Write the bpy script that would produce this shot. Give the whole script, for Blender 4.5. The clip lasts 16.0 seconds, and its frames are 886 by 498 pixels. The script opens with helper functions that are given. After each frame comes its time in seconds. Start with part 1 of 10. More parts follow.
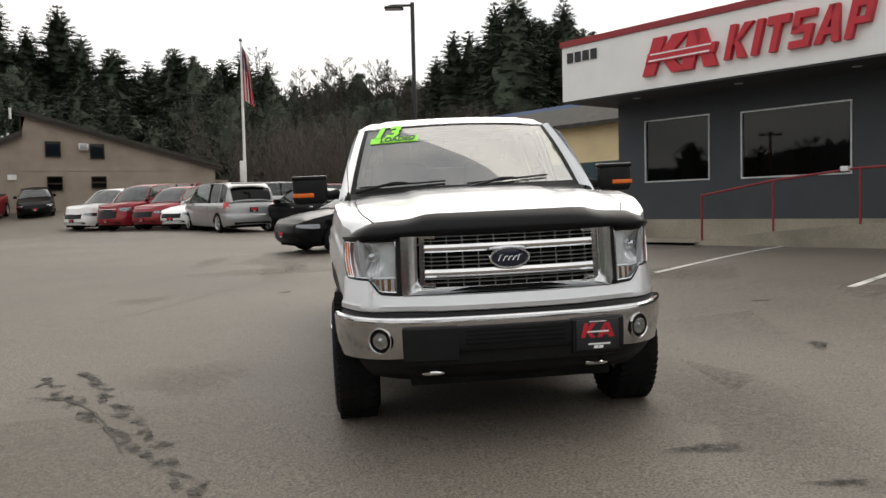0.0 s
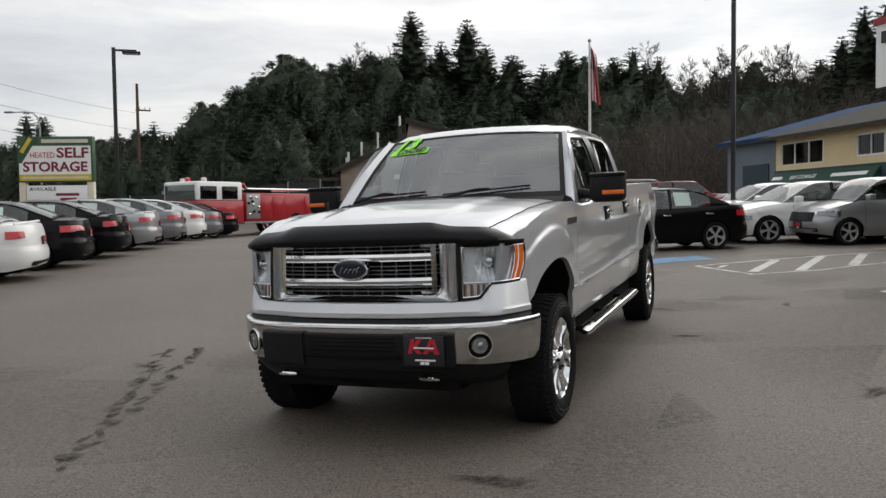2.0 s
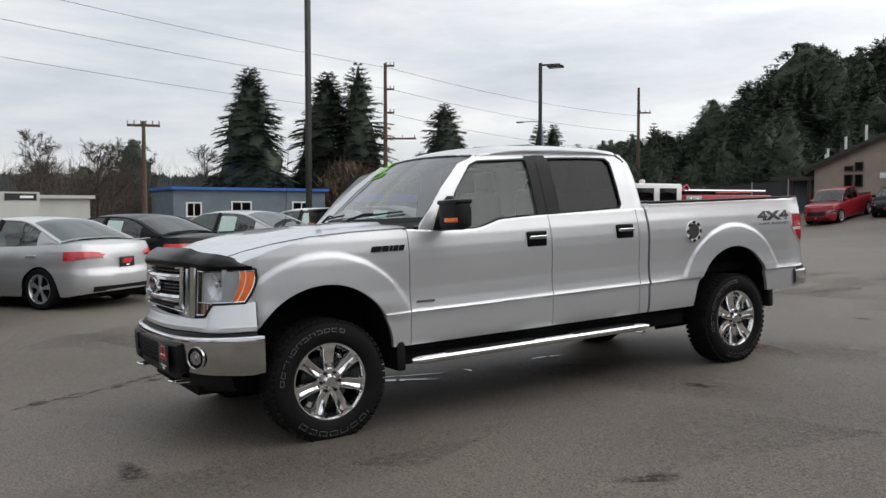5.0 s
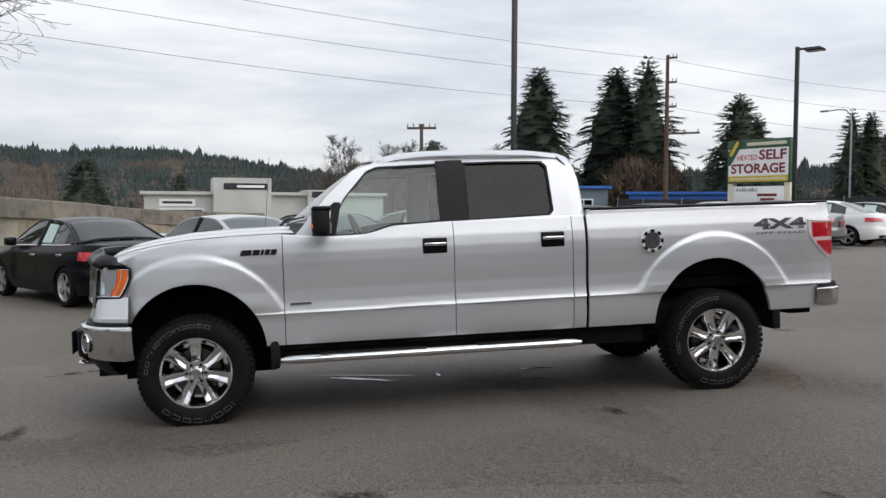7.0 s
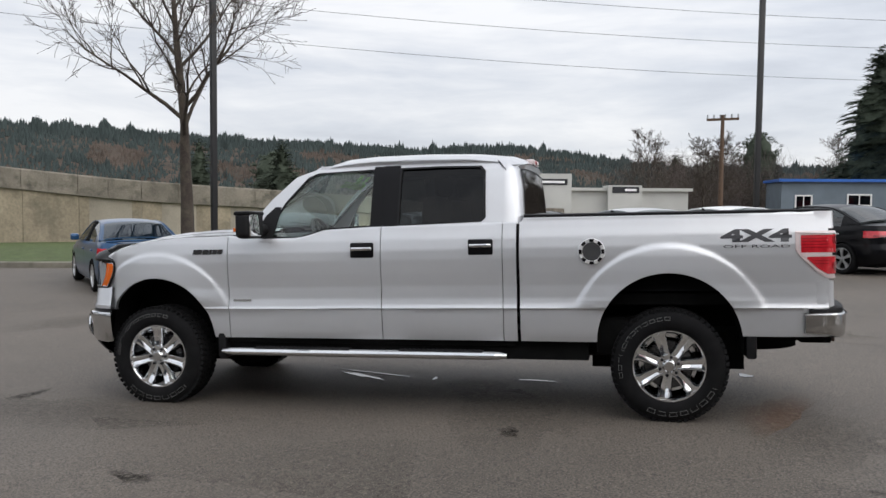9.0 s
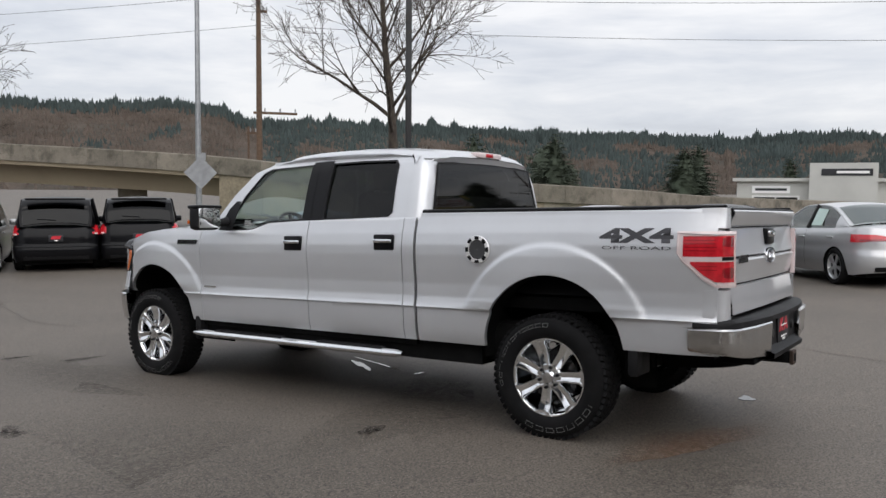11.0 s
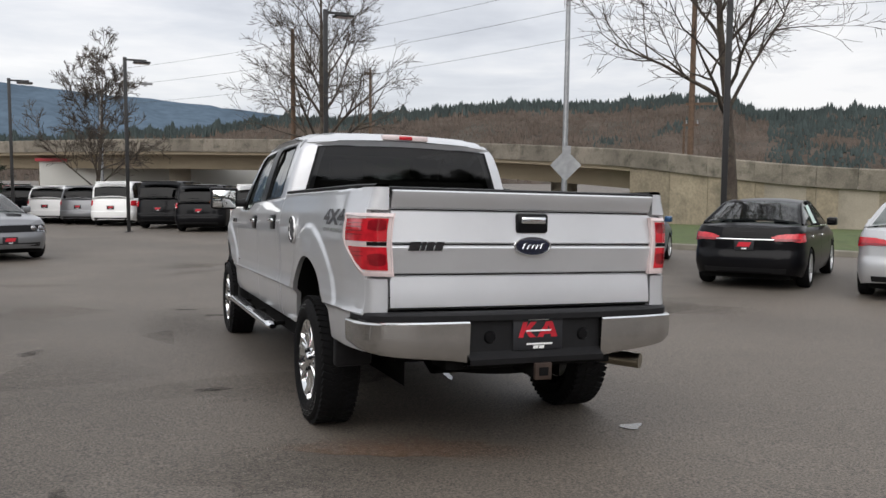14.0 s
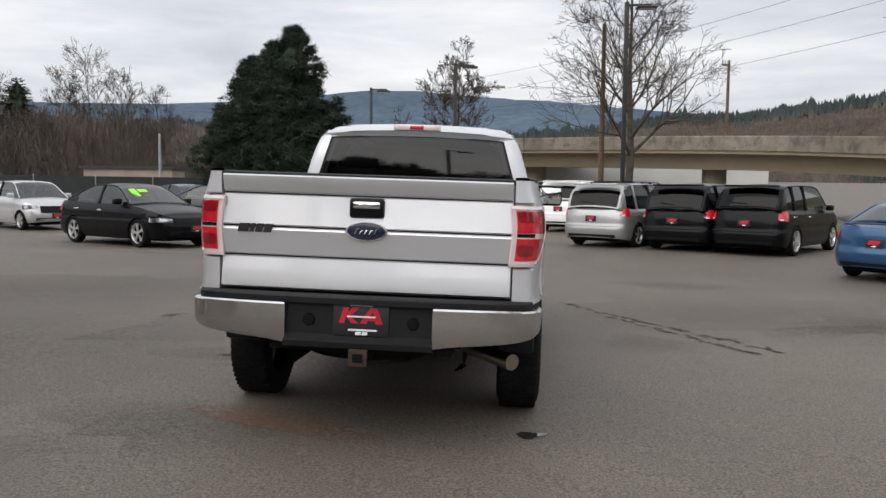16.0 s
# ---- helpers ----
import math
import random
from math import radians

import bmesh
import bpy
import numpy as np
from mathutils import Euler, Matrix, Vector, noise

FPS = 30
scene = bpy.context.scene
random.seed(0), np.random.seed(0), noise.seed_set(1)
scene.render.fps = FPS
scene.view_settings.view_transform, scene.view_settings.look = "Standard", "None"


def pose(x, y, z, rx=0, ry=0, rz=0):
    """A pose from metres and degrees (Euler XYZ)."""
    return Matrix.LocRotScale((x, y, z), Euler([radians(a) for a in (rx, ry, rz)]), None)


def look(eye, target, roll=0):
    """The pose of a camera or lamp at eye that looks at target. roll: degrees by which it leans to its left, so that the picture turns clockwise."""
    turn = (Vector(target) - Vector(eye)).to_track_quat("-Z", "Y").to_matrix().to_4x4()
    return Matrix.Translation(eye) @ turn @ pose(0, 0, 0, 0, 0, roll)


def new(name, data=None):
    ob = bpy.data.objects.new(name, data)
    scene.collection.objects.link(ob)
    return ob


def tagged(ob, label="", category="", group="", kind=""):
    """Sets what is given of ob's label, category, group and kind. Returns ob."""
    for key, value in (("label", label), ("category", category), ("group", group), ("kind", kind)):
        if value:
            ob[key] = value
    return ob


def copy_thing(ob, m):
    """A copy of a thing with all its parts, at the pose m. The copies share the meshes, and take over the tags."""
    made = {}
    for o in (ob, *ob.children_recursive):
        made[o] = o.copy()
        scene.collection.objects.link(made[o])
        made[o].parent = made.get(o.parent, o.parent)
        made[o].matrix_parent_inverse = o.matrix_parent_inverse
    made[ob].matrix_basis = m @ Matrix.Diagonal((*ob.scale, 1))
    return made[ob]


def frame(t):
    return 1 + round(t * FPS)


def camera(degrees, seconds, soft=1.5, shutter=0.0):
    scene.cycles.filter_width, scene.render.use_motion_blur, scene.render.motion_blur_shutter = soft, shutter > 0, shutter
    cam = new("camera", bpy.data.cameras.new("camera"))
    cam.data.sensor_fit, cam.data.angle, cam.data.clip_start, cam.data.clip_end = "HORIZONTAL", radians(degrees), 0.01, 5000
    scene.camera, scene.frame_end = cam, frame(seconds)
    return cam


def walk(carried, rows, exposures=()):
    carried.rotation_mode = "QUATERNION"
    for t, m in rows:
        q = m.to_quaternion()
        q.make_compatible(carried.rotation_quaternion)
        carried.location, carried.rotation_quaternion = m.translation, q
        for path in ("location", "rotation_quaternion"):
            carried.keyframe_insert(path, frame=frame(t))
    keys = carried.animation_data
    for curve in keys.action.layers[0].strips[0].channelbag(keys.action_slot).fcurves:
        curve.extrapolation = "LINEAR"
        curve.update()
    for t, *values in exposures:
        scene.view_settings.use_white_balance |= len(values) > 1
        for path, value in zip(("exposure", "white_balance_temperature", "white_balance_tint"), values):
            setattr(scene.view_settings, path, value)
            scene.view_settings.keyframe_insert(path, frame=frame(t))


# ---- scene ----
cam = camera(56.3, 16.0)
METRES, EYE, TILT, LEAN, TURN = 24.33, 1.435, 0.0, 0.0, 0.0
ROWS = [
    (0.0, 0.0, 0.0, 0.0, -0.06, -2.84, 1.29),
    (0.5, 0.0318, -0.0013, -0.0005, 6.56, -2.76, 1.11),
    (1.0, 0.0629, 0.0027, -0.0001, 12.78, -2.74, 0.99),
    (1.5, 0.0926, 0.0111, 0.0006, 20.61, -2.66, 0.88),
    (2.0, 0.1227, 0.0233, 0.0023, 27.59, -2.66, 0.73),
    (2.5, 0.1499, 0.0401, 0.0036, 33.76, -2.63, 0.65),
    (3.0, 0.1774, 0.0582, 0.0049, 40.0, -2.63, 0.5),
    (3.5, 0.2014, 0.0798, 0.006, 45.53, -2.6, 0.44),
    (4.0, 0.2241, 0.102, 0.0072, 51.77, -2.57, 0.29),
    (6.5, 0.291, 0.2448, 0.012, 80.38, -2.8, -0.18),
    (7.0, 0.2945, 0.2759, 0.0127, 85.61, -2.89, -0.25),
    (7.5, 0.2956, 0.3078, 0.0136, 91.33, -2.97, -0.33),
    (8.0, 0.2909, 0.3394, 0.0142, 97.66, -3.11, -0.46),
    (8.5, 0.2855, 0.3705, 0.0158, 103.39, -3.28, -0.54),
    (11.0, 0.215, 0.5027, 0.019, 130.45, -4.18, -0.44),
    (11.5, 0.192, 0.5248, 0.0183, 135.17, -4.33, -0.43),
    (12.0, 0.1665, 0.5427, 0.018, 140.02, -4.48, -0.39),
    (12.5, 0.1406, 0.561, 0.0175, 146.34, -4.54, -0.4),
    (13.0, 0.1134, 0.5765, 0.0177, 151.68, -4.58, -0.39),
    (13.5, 0.0857, 0.5877, 0.017, 157.82, -4.71, -0.41),
    (14.0, 0.0572, 0.5987, 0.0166, 164.6, -4.79, -0.39),
    (14.5, 0.027, 0.603, 0.0156, 171.46, -4.89, -0.44),
    (15.0, -0.0034, 0.6064, 0.0161, 177.85, -5.0, -0.41),
    (15.5, -0.0331, 0.6049, 0.0148, 184.51, -5.04, -0.47),
    (16.0, -0.0634, 0.6013, 0.0143, 191.22, -5.07, -0.46),
]
# exposure by time, strength of the sky and the sun
EXPOSURES = [(0.0, 0.44, 6950, 10), (0.5, 0.27, 6950, 10), (1.0, 0.14, 6850, 10), (1.6, 0.06, 6700, 10), (2.5, 0.11, 6550, 10), (4.0, 0.15, 6480, 10), (7.0, 0.30, 6330, 11), (11.5, 0.28, 6400, 12), (13.5, 0.32, 6470, 12), (16.0, 0.34, 6550, 12)]
SKY, SUN = 0.94, 1.7
walk(cam, [(t, pose(0, 0, EYE, TILT, LEAN, TURN) @ pose(METRES * x, METRES * y, METRES * z, 90 + pitch, roll, yaw)) for t, x, y, z, yaw, pitch, roll in ROWS], EXPOSURES)

# ---- world and sun: an overcast winter sky ----
world = bpy.data.worlds.new("overcast")
scene.world = world
world.use_nodes = True
wn, wl = world.node_tree.nodes, world.node_tree.links
wn.clear()
w_out, w_bg = wn.new("ShaderNodeOutputWorld"), wn.new("ShaderNodeBackground")
w_sky = wn.new("ShaderNodeTexSky")
w_sky.sky_type, w_sky.sun_disc = "NISHITA", False
w_sky.sun_elevation, w_sky.sun_rotation = radians(28), radians(-31)
w_dim = wn.new("ShaderNodeVectorMath")
w_dim.operation = "SCALE"
w_dim.inputs["Scale"].default_value = 0.10
w_co, w_map = wn.new("ShaderNodeTexCoord"), wn.new("ShaderNodeMapping")
w_map.inputs["Scale"].default_value = (1.0, 1.0, 5.5)
w_n1, w_n2 = wn.new("ShaderNodeTexNoise"), wn.new("ShaderNodeTexNoise")
for node, sc, de, ro in ((w_n1, 2.1, 9, 0.56), (w_n2, 6.0, 8, 0.6)):
    node.inputs["Scale"].default_value, node.inputs["Detail"].default_value, node.inputs["Roughness"].default_value = sc, de, ro
    node.inputs["Distortion"].default_value = 0.35
    wl.new(w_map.outputs[0], node.inputs["Vector"])
w_add = wn.new("ShaderNodeMath")
w_add.operation, w_add.inputs[1].default_value = "MULTIPLY_ADD", 0.38
w_ramp = wn.new("ShaderNodeValToRGB")
w_ramp.color_ramp.elements[0].position, w_ramp.color_ramp.elements[0].color = 0.46, (0.57, 0.60, 0.65, 1)
w_ramp.color_ramp.elements[1].position, w_ramp.color_ramp.elements[1].color = 0.86, (0.95, 0.955, 0.95, 1)
mid = w_ramp.color_ramp.elements.new(0.64)
mid.color = (0.72, 0.75, 0.79, 1)
# cloud glow towards the hidden sun and along the horizon
w_sep = wn.new("ShaderNodeSeparateXYZ")
w_dot = wn.new("ShaderNodeVectorMath")
w_dot.operation, w_dot.inputs[1].default_value = "DOT_PRODUCT", (-0.1, 0.92, 0.38)
w_glow = wn.new("ShaderNodeMapRange")
for key, value in (("From Min", 0.55), ("From Max", 1.0), ("To Min", 0.87), ("To Max", 1.12)):
    w_glow.inputs[key].default_value = value
w_mul = wn.new("ShaderNodeVectorMath")
w_mul.operation = "SCALE"
w_mix = wn.new("ShaderNodeMix")
w_mix.data_type, w_mix.inputs["Factor"].default_value = "RGBA", 0.92
wl.new(w_co.outputs["Generated"], w_map.inputs["Vector"])
wl.new(w_co.outputs["Generated"], w_dot.inputs[0])
wl.new(w_n2.outputs["Fac"], w_add.inputs[0])
wl.new(w_n1.outputs["Fac"], w_add.inputs[2])
wl.new(w_add.outputs[0], w_ramp.inputs["Fac"])
wl.new(w_dot.outputs["Value"], w_glow.inputs["Value"])
wl.new(w_ramp.outputs["Color"], w_mul.inputs[0])
# an overcast sky is brighter overhead than at the horizon
w_high = wn.new("ShaderNodeMapRange")
for key, value in (("From Min", 0.0), ("From Max", 1.0), ("To Min", 0.98), ("To Max", 1.38)):
    w_high.inputs[key].default_value = value
w_both = wn.new("ShaderNodeMath")
w_both.operation = "MULTIPLY"
wl.new(w_co.outputs["Generated"], w_sep.inputs[0])
wl.new(w_sep.outputs["Z"], w_high.inputs["Value"])
wl.new(w_glow.outputs["Result"], w_both.inputs[0])
wl.new(w_high.outputs["Result"], w_both.inputs[1])
wl.new(w_both.outputs[0], w_mul.inputs["Scale"])
wl.new(w_sky.outputs["Color"], w_dim.inputs[0])
wl.new(w_dim.outputs[0], w_mix.inputs["A"])
wl.new(w_mul.outputs[0], w_mix.inputs["B"])
wl.new(w_mix.outputs["Result"], w_bg.inputs["Color"])
wl.new(w_bg.outputs[0], w_out.inputs["Surface"])
w_bg.inputs["Strength"].default_value = SKY

sun = new("sun", bpy.data.lights.new("sun", "SUN"))
sun.data.energy, sun.data.angle, sun.data.color = SUN, radians(85), (1.0, 0.96, 0.9)
sun.matrix_world = look((0, 0, 40), (-19, -31.5, 15.0))

# ---- materials ----


def material(name, colour, rough=0.5, metal=0.0, vary=0.12, scale=6.0, fine=0.0, fine_scale=120.0, bump=0.0, bump_scale=60.0,
             coat=0.0, spec=0.5, stain=None, stain_scale=0.6, stain_amount=0.5, per_object=0.0, island=0.0, emit=0.0):
    """Principled surface with colour variation at two scales, relief and, if asked, stains."""
    m = bpy.data.materials.new(name)
    m.use_nodes = True
    n, l = m.node_tree.nodes, m.node_tree.links
    b = n["Principled BSDF"]
    b.inputs["Roughness"].default_value, b.inputs["Metallic"].default_value = rough, metal
    b.inputs["Coat Weight"].default_value, b.inputs["Specular IOR Level"].default_value = coat, spec
    b.inputs["Coat Roughness"].default_value = 0.04
    co = n.new("ShaderNodeTexCoord")
    grain = n.new("ShaderNodeTexNoise")
    grain.inputs["Scale"].default_value, grain.inputs["Detail"].default_value = scale, 6
    l.new(co.outputs["Object"], grain.inputs["Vector"])
    ramp = n.new("ShaderNodeMapRange")
    ramp.inputs["From Min"].default_value, ramp.inputs["From Max"].default_value = 0.3, 0.7
    ramp.inputs["To Min"].default_value, ramp.inputs["To Max"].default_value = 1 - vary, 1 + vary
    l.new(grain.outputs["Fac"], ramp.inputs["Value"])
    value = ramp.outputs["Result"]

    def times(a, c):
        x = n.new("ShaderNodeMath")
        x.operation = "MULTIPLY"
        l.new(a, x.inputs[0])
        l.new(c, x.inputs[1])
        return x.outputs[0]

    def spread(source, amount):
        x = n.new("ShaderNodeMapRange")
        x.inputs["To Min"].default_value, x.inputs["To Max"].default_value = 1 - amount, 1 + amount
        l.new(source, x.inputs["Value"])
        return x.outputs["Result"]

    if fine:
        f = n.new("ShaderNodeTexNoise")
        f.inputs["Scale"].default_value, f.inputs["Detail"].default_value = fine_scale, 3
        l.new(co.outputs["Object"], f.inputs["Vector"])
        r = n.new("ShaderNodeMapRange")
        r.inputs["From Min"].default_value, r.inputs["From Max"].default_value = 0.3, 0.7
        r.inputs["To Min"].default_value, r.inputs["To Max"].default_value = 1 - fine, 1 + fine
        l.new(f.outputs["Fac"], r.inputs["Value"])
        value = times(value, r.outputs["Result"])
    if per_object:
        value = times(value, spread(n.new("ShaderNodeObjectInfo").outputs["Random"], per_object))
    if island:
        value = times(value, spread(n.new("ShaderNodeNewGeometry").outputs["Random Per Island"], island))
    scaled = n.new("ShaderNodeVectorMath")
    scaled.operation, scaled.inputs[0].default_value = "SCALE", colour
    l.new(value, scaled.inputs["Scale"])
    out = scaled.outputs[0]
    if stain:
        s = n.new("ShaderNodeTexNoise")
        s.inputs["Scale"].default_value, s.inputs["Detail"].default_value, s.inputs["Roughness"].default_value = stain_scale, 8, 0.65
        l.new(co.outputs["Object"], s.inputs["Vector"])
        r = n.new("ShaderNodeMapRange")
        r.inputs["From Min"].default_value, r.inputs["From Max"].default_value = 0.48, 0.72
        r.inputs["To Max"].default_value = stain_amount
        l.new(s.outputs["Fac"], r.inputs["Value"])
        mx = n.new("ShaderNodeMix")
        mx.data_type = "RGBA"
        l.new(r.outputs["Result"], mx.inputs["Factor"])
        l.new(out, mx.inputs["A"])
        mx.inputs["B"].default_value = (*stain, 1)
        out = mx.outputs["Result"]
    l.new(out, b.inputs["Base Color"])
    if bump:
        f = n.new("ShaderNodeTexNoise")
        f.inputs["Scale"].default_value, f.inputs["Detail"].default_value = bump_scale, 5
        l.new(co.outputs["Object"], f.inputs["Vector"])
        bp = n.new("ShaderNodeBump")
        bp.inputs["Strength"].default_value, bp.inputs["Distance"].default_value = bump, 0.01
        l.new(f.outputs["Fac"], bp.inputs["Height"])
        l.new(bp.outputs["Normal"], b.inputs["Normal"])
    if emit:
        b.inputs["Emission Color"].default_value, b.inputs["Emission Strength"].default_value = (*colour, 1), emit
    return m


def glass(name, tint, gloss_rough=0.02, ior=1.5):
    """A thin pane: tinted see-through with a mirror-like gloss that grows at grazing angles."""
    m = bpy.data.materials.new(name)
    m.use_nodes = True
    n, l = m.node_tree.nodes, m.node_tree.links
    n.clear()
    out, mix = n.new("ShaderNodeOutputMaterial"), n.new("ShaderNodeMixShader")
    clear, gloss, fr = n.new("ShaderNodeBsdfTransparent"), n.new("ShaderNodeBsdfGlossy"), n.new("ShaderNodeLayerWeight")
    clear.inputs["Color"].default_value = (*tint, 1)
    gloss.inputs["Roughness"].default_value = gloss_rough
    f0 = ((ior - 1) / (ior + 1)) ** 2
    power, grow = n.new("ShaderNodeMath"), n.new("ShaderNodeMath")
    power.operation, grow.operation = "POWER", "MULTIPLY_ADD"
    power.inputs[1].default_value, grow.inputs[1].default_value, grow.inputs[2].default_value = 4.5, 1 - f0, f0
    l.new(fr.outputs["Facing"], power.inputs[0])
    l.new(power.outputs[0], grow.inputs[0])
    l.new(grow.outputs[0], mix.inputs["Fac"])
    l.new(clear.outputs[0], mix.inputs[1])
    l.new(gloss.outputs[0], mix.inputs[2])
    l.new(mix.outputs[0], out.inputs["Surface"])
    return m


M = {}
M["asphalt"] = material("asphalt", (0.116, 0.098, 0.079), 0.66, vary=0.18, scale=0.35, fine=0.8, fine_scale=75, bump=0.42, bump_scale=110,
                        stain=(0.076, 0.066, 0.055), stain_scale=0.23, stain_amount=0.5, spec=0.6)
M["crack"] = material("crack_filler", (0.075, 0.067, 0.058), 0.9, vary=0.3)
M["puddle"] = material("wet_patch", (0.03, 0.028, 0.026), 0.04, spec=0.8)
M["line_white"] = material("worn_white_line", (0.60, 0.59, 0.56), 0.7, vary=0.2, scale=7, fine=0.3, stain=(0.11, 0.10, 0.09), stain_scale=4, stain_amount=0.9)
M["line_blue"] = material("worn_blue_paint", (0.13, 0.27, 0.46), 0.7, vary=0.2, scale=5, stain=(0.1, 0.12, 0.14), stain_scale=3, stain_amount=0.7)
M["silver"] = material("silver_metallic_paint", (0.66, 0.67, 0.69), 0.40, 0.55, vary=0.015, scale=3, fine=0.035, fine_scale=900, coat=0.9,
                       stain=(0.44, 0.44, 0.45), stain_scale=1.8, stain_amount=0.15)
M["chrome"] = material("chrome", (0.80, 0.81, 0.82), 0.09, 1.0, vary=0.03, scale=14)
M["wheel_chrome"] = material("wheel_chrome", (0.90, 0.91, 0.92), 0.10, 1.0, vary=0.04, scale=20)
M["dark_bright"] = material("polished_grille_chrome", (0.68, 0.685, 0.695), 0.13, 1.0, vary=0.03, scale=14)
M["dark_chrome"] = material("dark_chrome_badge", (0.10, 0.10, 0.105), 0.2, 0.9, vary=0.05)
M["satin_chrome"] = material("dull_chrome_bumper", (0.62, 0.615, 0.61), 0.15, 1.0, vary=0.04, scale=9, stain=(0.36, 0.35, 0.34), stain_scale=3, stain_amount=0.35)
M["black"] = material("black_plastic", (0.011, 0.011, 0.012), 0.55, spec=0.22, vary=0.15, scale=20, bump=0.15, bump_scale=300)
M["black_gloss"] = material("smoked_black_acrylic", (0.006, 0.006, 0.007), 0.28, vary=0.1, spec=0.18)
M["under"] = material("dark_underbody", (0.008, 0.008, 0.008), 0.9, spec=0.1, vary=0.3, scale=5)
M["rubber"] = material("tyre_rubber", (0.010, 0.010, 0.0105), 0.82, spec=0.12, vary=0.18, scale=12, bump=0.3, bump_scale=180, stain=(0.035, 0.032, 0.03), stain_scale=4, stain_amount=0.15)
M["letter_grey"] = material("tyre_letter_white", (0.14, 0.14, 0.136), 0.7, vary=0.15)
M["seat"] = material("grey_cloth_seat", (0.13, 0.125, 0.12), 0.85, vary=0.12, scale=15, bump=0.2, bump_scale=250)
M["dash"] = material("dashboard_plastic", (0.045, 0.045, 0.047), 0.6, vary=0.1, bump=0.15, bump_scale=300)
M["glass_light"] = glass("window_glass_green_tint", (0.86, 0.97, 0.93), 0.02, 1.8)
M["glass_shield"] = glass("windshield_glass", (0.60, 0.70, 0.68), 0.02, 3.1)
M["glass_dark"] = glass("privacy_glass", (0.045, 0.048, 0.052), 0.03, 1.45)
M["glass_back"] = glass("dark_back_glass", (0.05, 0.052, 0.055), 0.03, 1.5)
M["lamp_clear"] = glass("clear_lamp_lens", (0.86, 0.88, 0.9))
M["lamp_bowl"] = material("lamp_reflector", (0.93, 0.93, 0.93), 0.24, 0.30, vary=0.14, scale=26)
M["amber"] = material("amber_lens", (0.82, 0.16, 0.015), 0.18, coat=0.6, vary=0.1, scale=30)
M["amber_dim"] = material("amber_turn_bulb", (0.34, 0.17, 0.07), 0.25, coat=0.6, vary=0.2, scale=30)
M["red_lens"] = material("red_tail_lens", (0.54, 0.016, 0.026), 0.14, coat=0.8, vary=0.22, scale=22)
M["red_deep"] = material("dark_red_tail_lens", (0.24, 0.008, 0.014), 0.14, coat=0.8, vary=0.22, scale=22)
M["white_lens"] = material("clear_tail_lens", (0.74, 0.62, 0.61), 0.14, coat=0.8, vary=0.1)
M["badge_blue"] = material("dark_blue_badge", (0.008, 0.012, 0.030), 0.25, coat=0.5)
M["sign_red"] = material("sign_red", (0.55, 0.018, 0.035), 0.4, vary=0.08)
M["sign_white"] = material("sign_white", (0.88, 0.88, 0.87), 0.45, vary=0.04, scale=1.2, stain=(0.72, 0.72, 0.70), stain_scale=0.7, stain_amount=0.3)
M["lime"] = material("lime_sticker", (0.30, 0.92, 0.05), 0.45, vary=0.05)
M["ink"] = material("black_ink", (0.015, 0.016, 0.02), 0.5)
M["exhaust"] = material("brushed_tailpipe", (0.38, 0.34, 0.27), 0.28, 1.0, vary=0.15, stain=(0.1, 0.08, 0.06), stain_scale=6)
M["rust"] = material("rusty_steel", (0.05, 0.032, 0.024), 0.8, 0.2, vary=0.35, scale=12, bump=0.3)

# ---- building helpers ----


def part(name, bm, mat, parent=None, label="", smooth=40):
    """Links a bmesh as one mesh object under a thing or a part. mat: a material, or a list that face indices refer to."""
    me = bpy.data.meshes.new(name)
    bmesh.ops.remove_doubles(bm, verts=bm.verts, dist=1e-5)
    bmesh.ops.dissolve_degenerate(bm, dist=1e-6, edges=bm.edges)
    bmesh.ops.recalc_face_normals(bm, faces=bm.faces)
    bm.to_mesh(me)
    bm.free()
    for x in mat if isinstance(mat, (list, tuple)) else [mat]:
        me.materials.append(x)
    if smooth:
        me.shade_smooth()
        me.set_sharp_from_angle(angle=radians(smooth))
    ob = new(name, me)
    if parent:
        ob.parent = parent
    return tagged(ob, label)


def thing(name, label, category, group="", m=None, kind=""):
    ob = tagged(new(name), label, category, group, kind)
    ob.empty_display_size = 0.2
    if m is not None:
        ob.matrix_world = m
    return ob


def box(bm, x0, x1, y0, y1, z0, z1, bevel=0.0, m=None, seg=2):
    vs = [bm.verts.new((x, y, z)) for x in (x0, x1) for y in (y0, y1) for z in (z0, z1)]
    fs = [bm.faces.new([vs[i] for i in q]) for q in ((0, 1, 3, 2), (4, 6, 7, 5), (0, 4, 5, 1), (2, 3, 7, 6), (0, 2, 6, 4), (1, 5, 7, 3))]
    if bevel:
        r = bmesh.ops.bevel(bm, geom=list({e for f in fs for e in f.edges}), offset=bevel, segments=seg, profile=0.5, affect="EDGES", clamp_overlap=True)
        vs = list({v for f in r["faces"] for v in f.verts} | {v for v in vs if v.is_valid})
    if m is not None:
        bmesh.ops.transform(bm, matrix=m, verts=vs)
    return vs


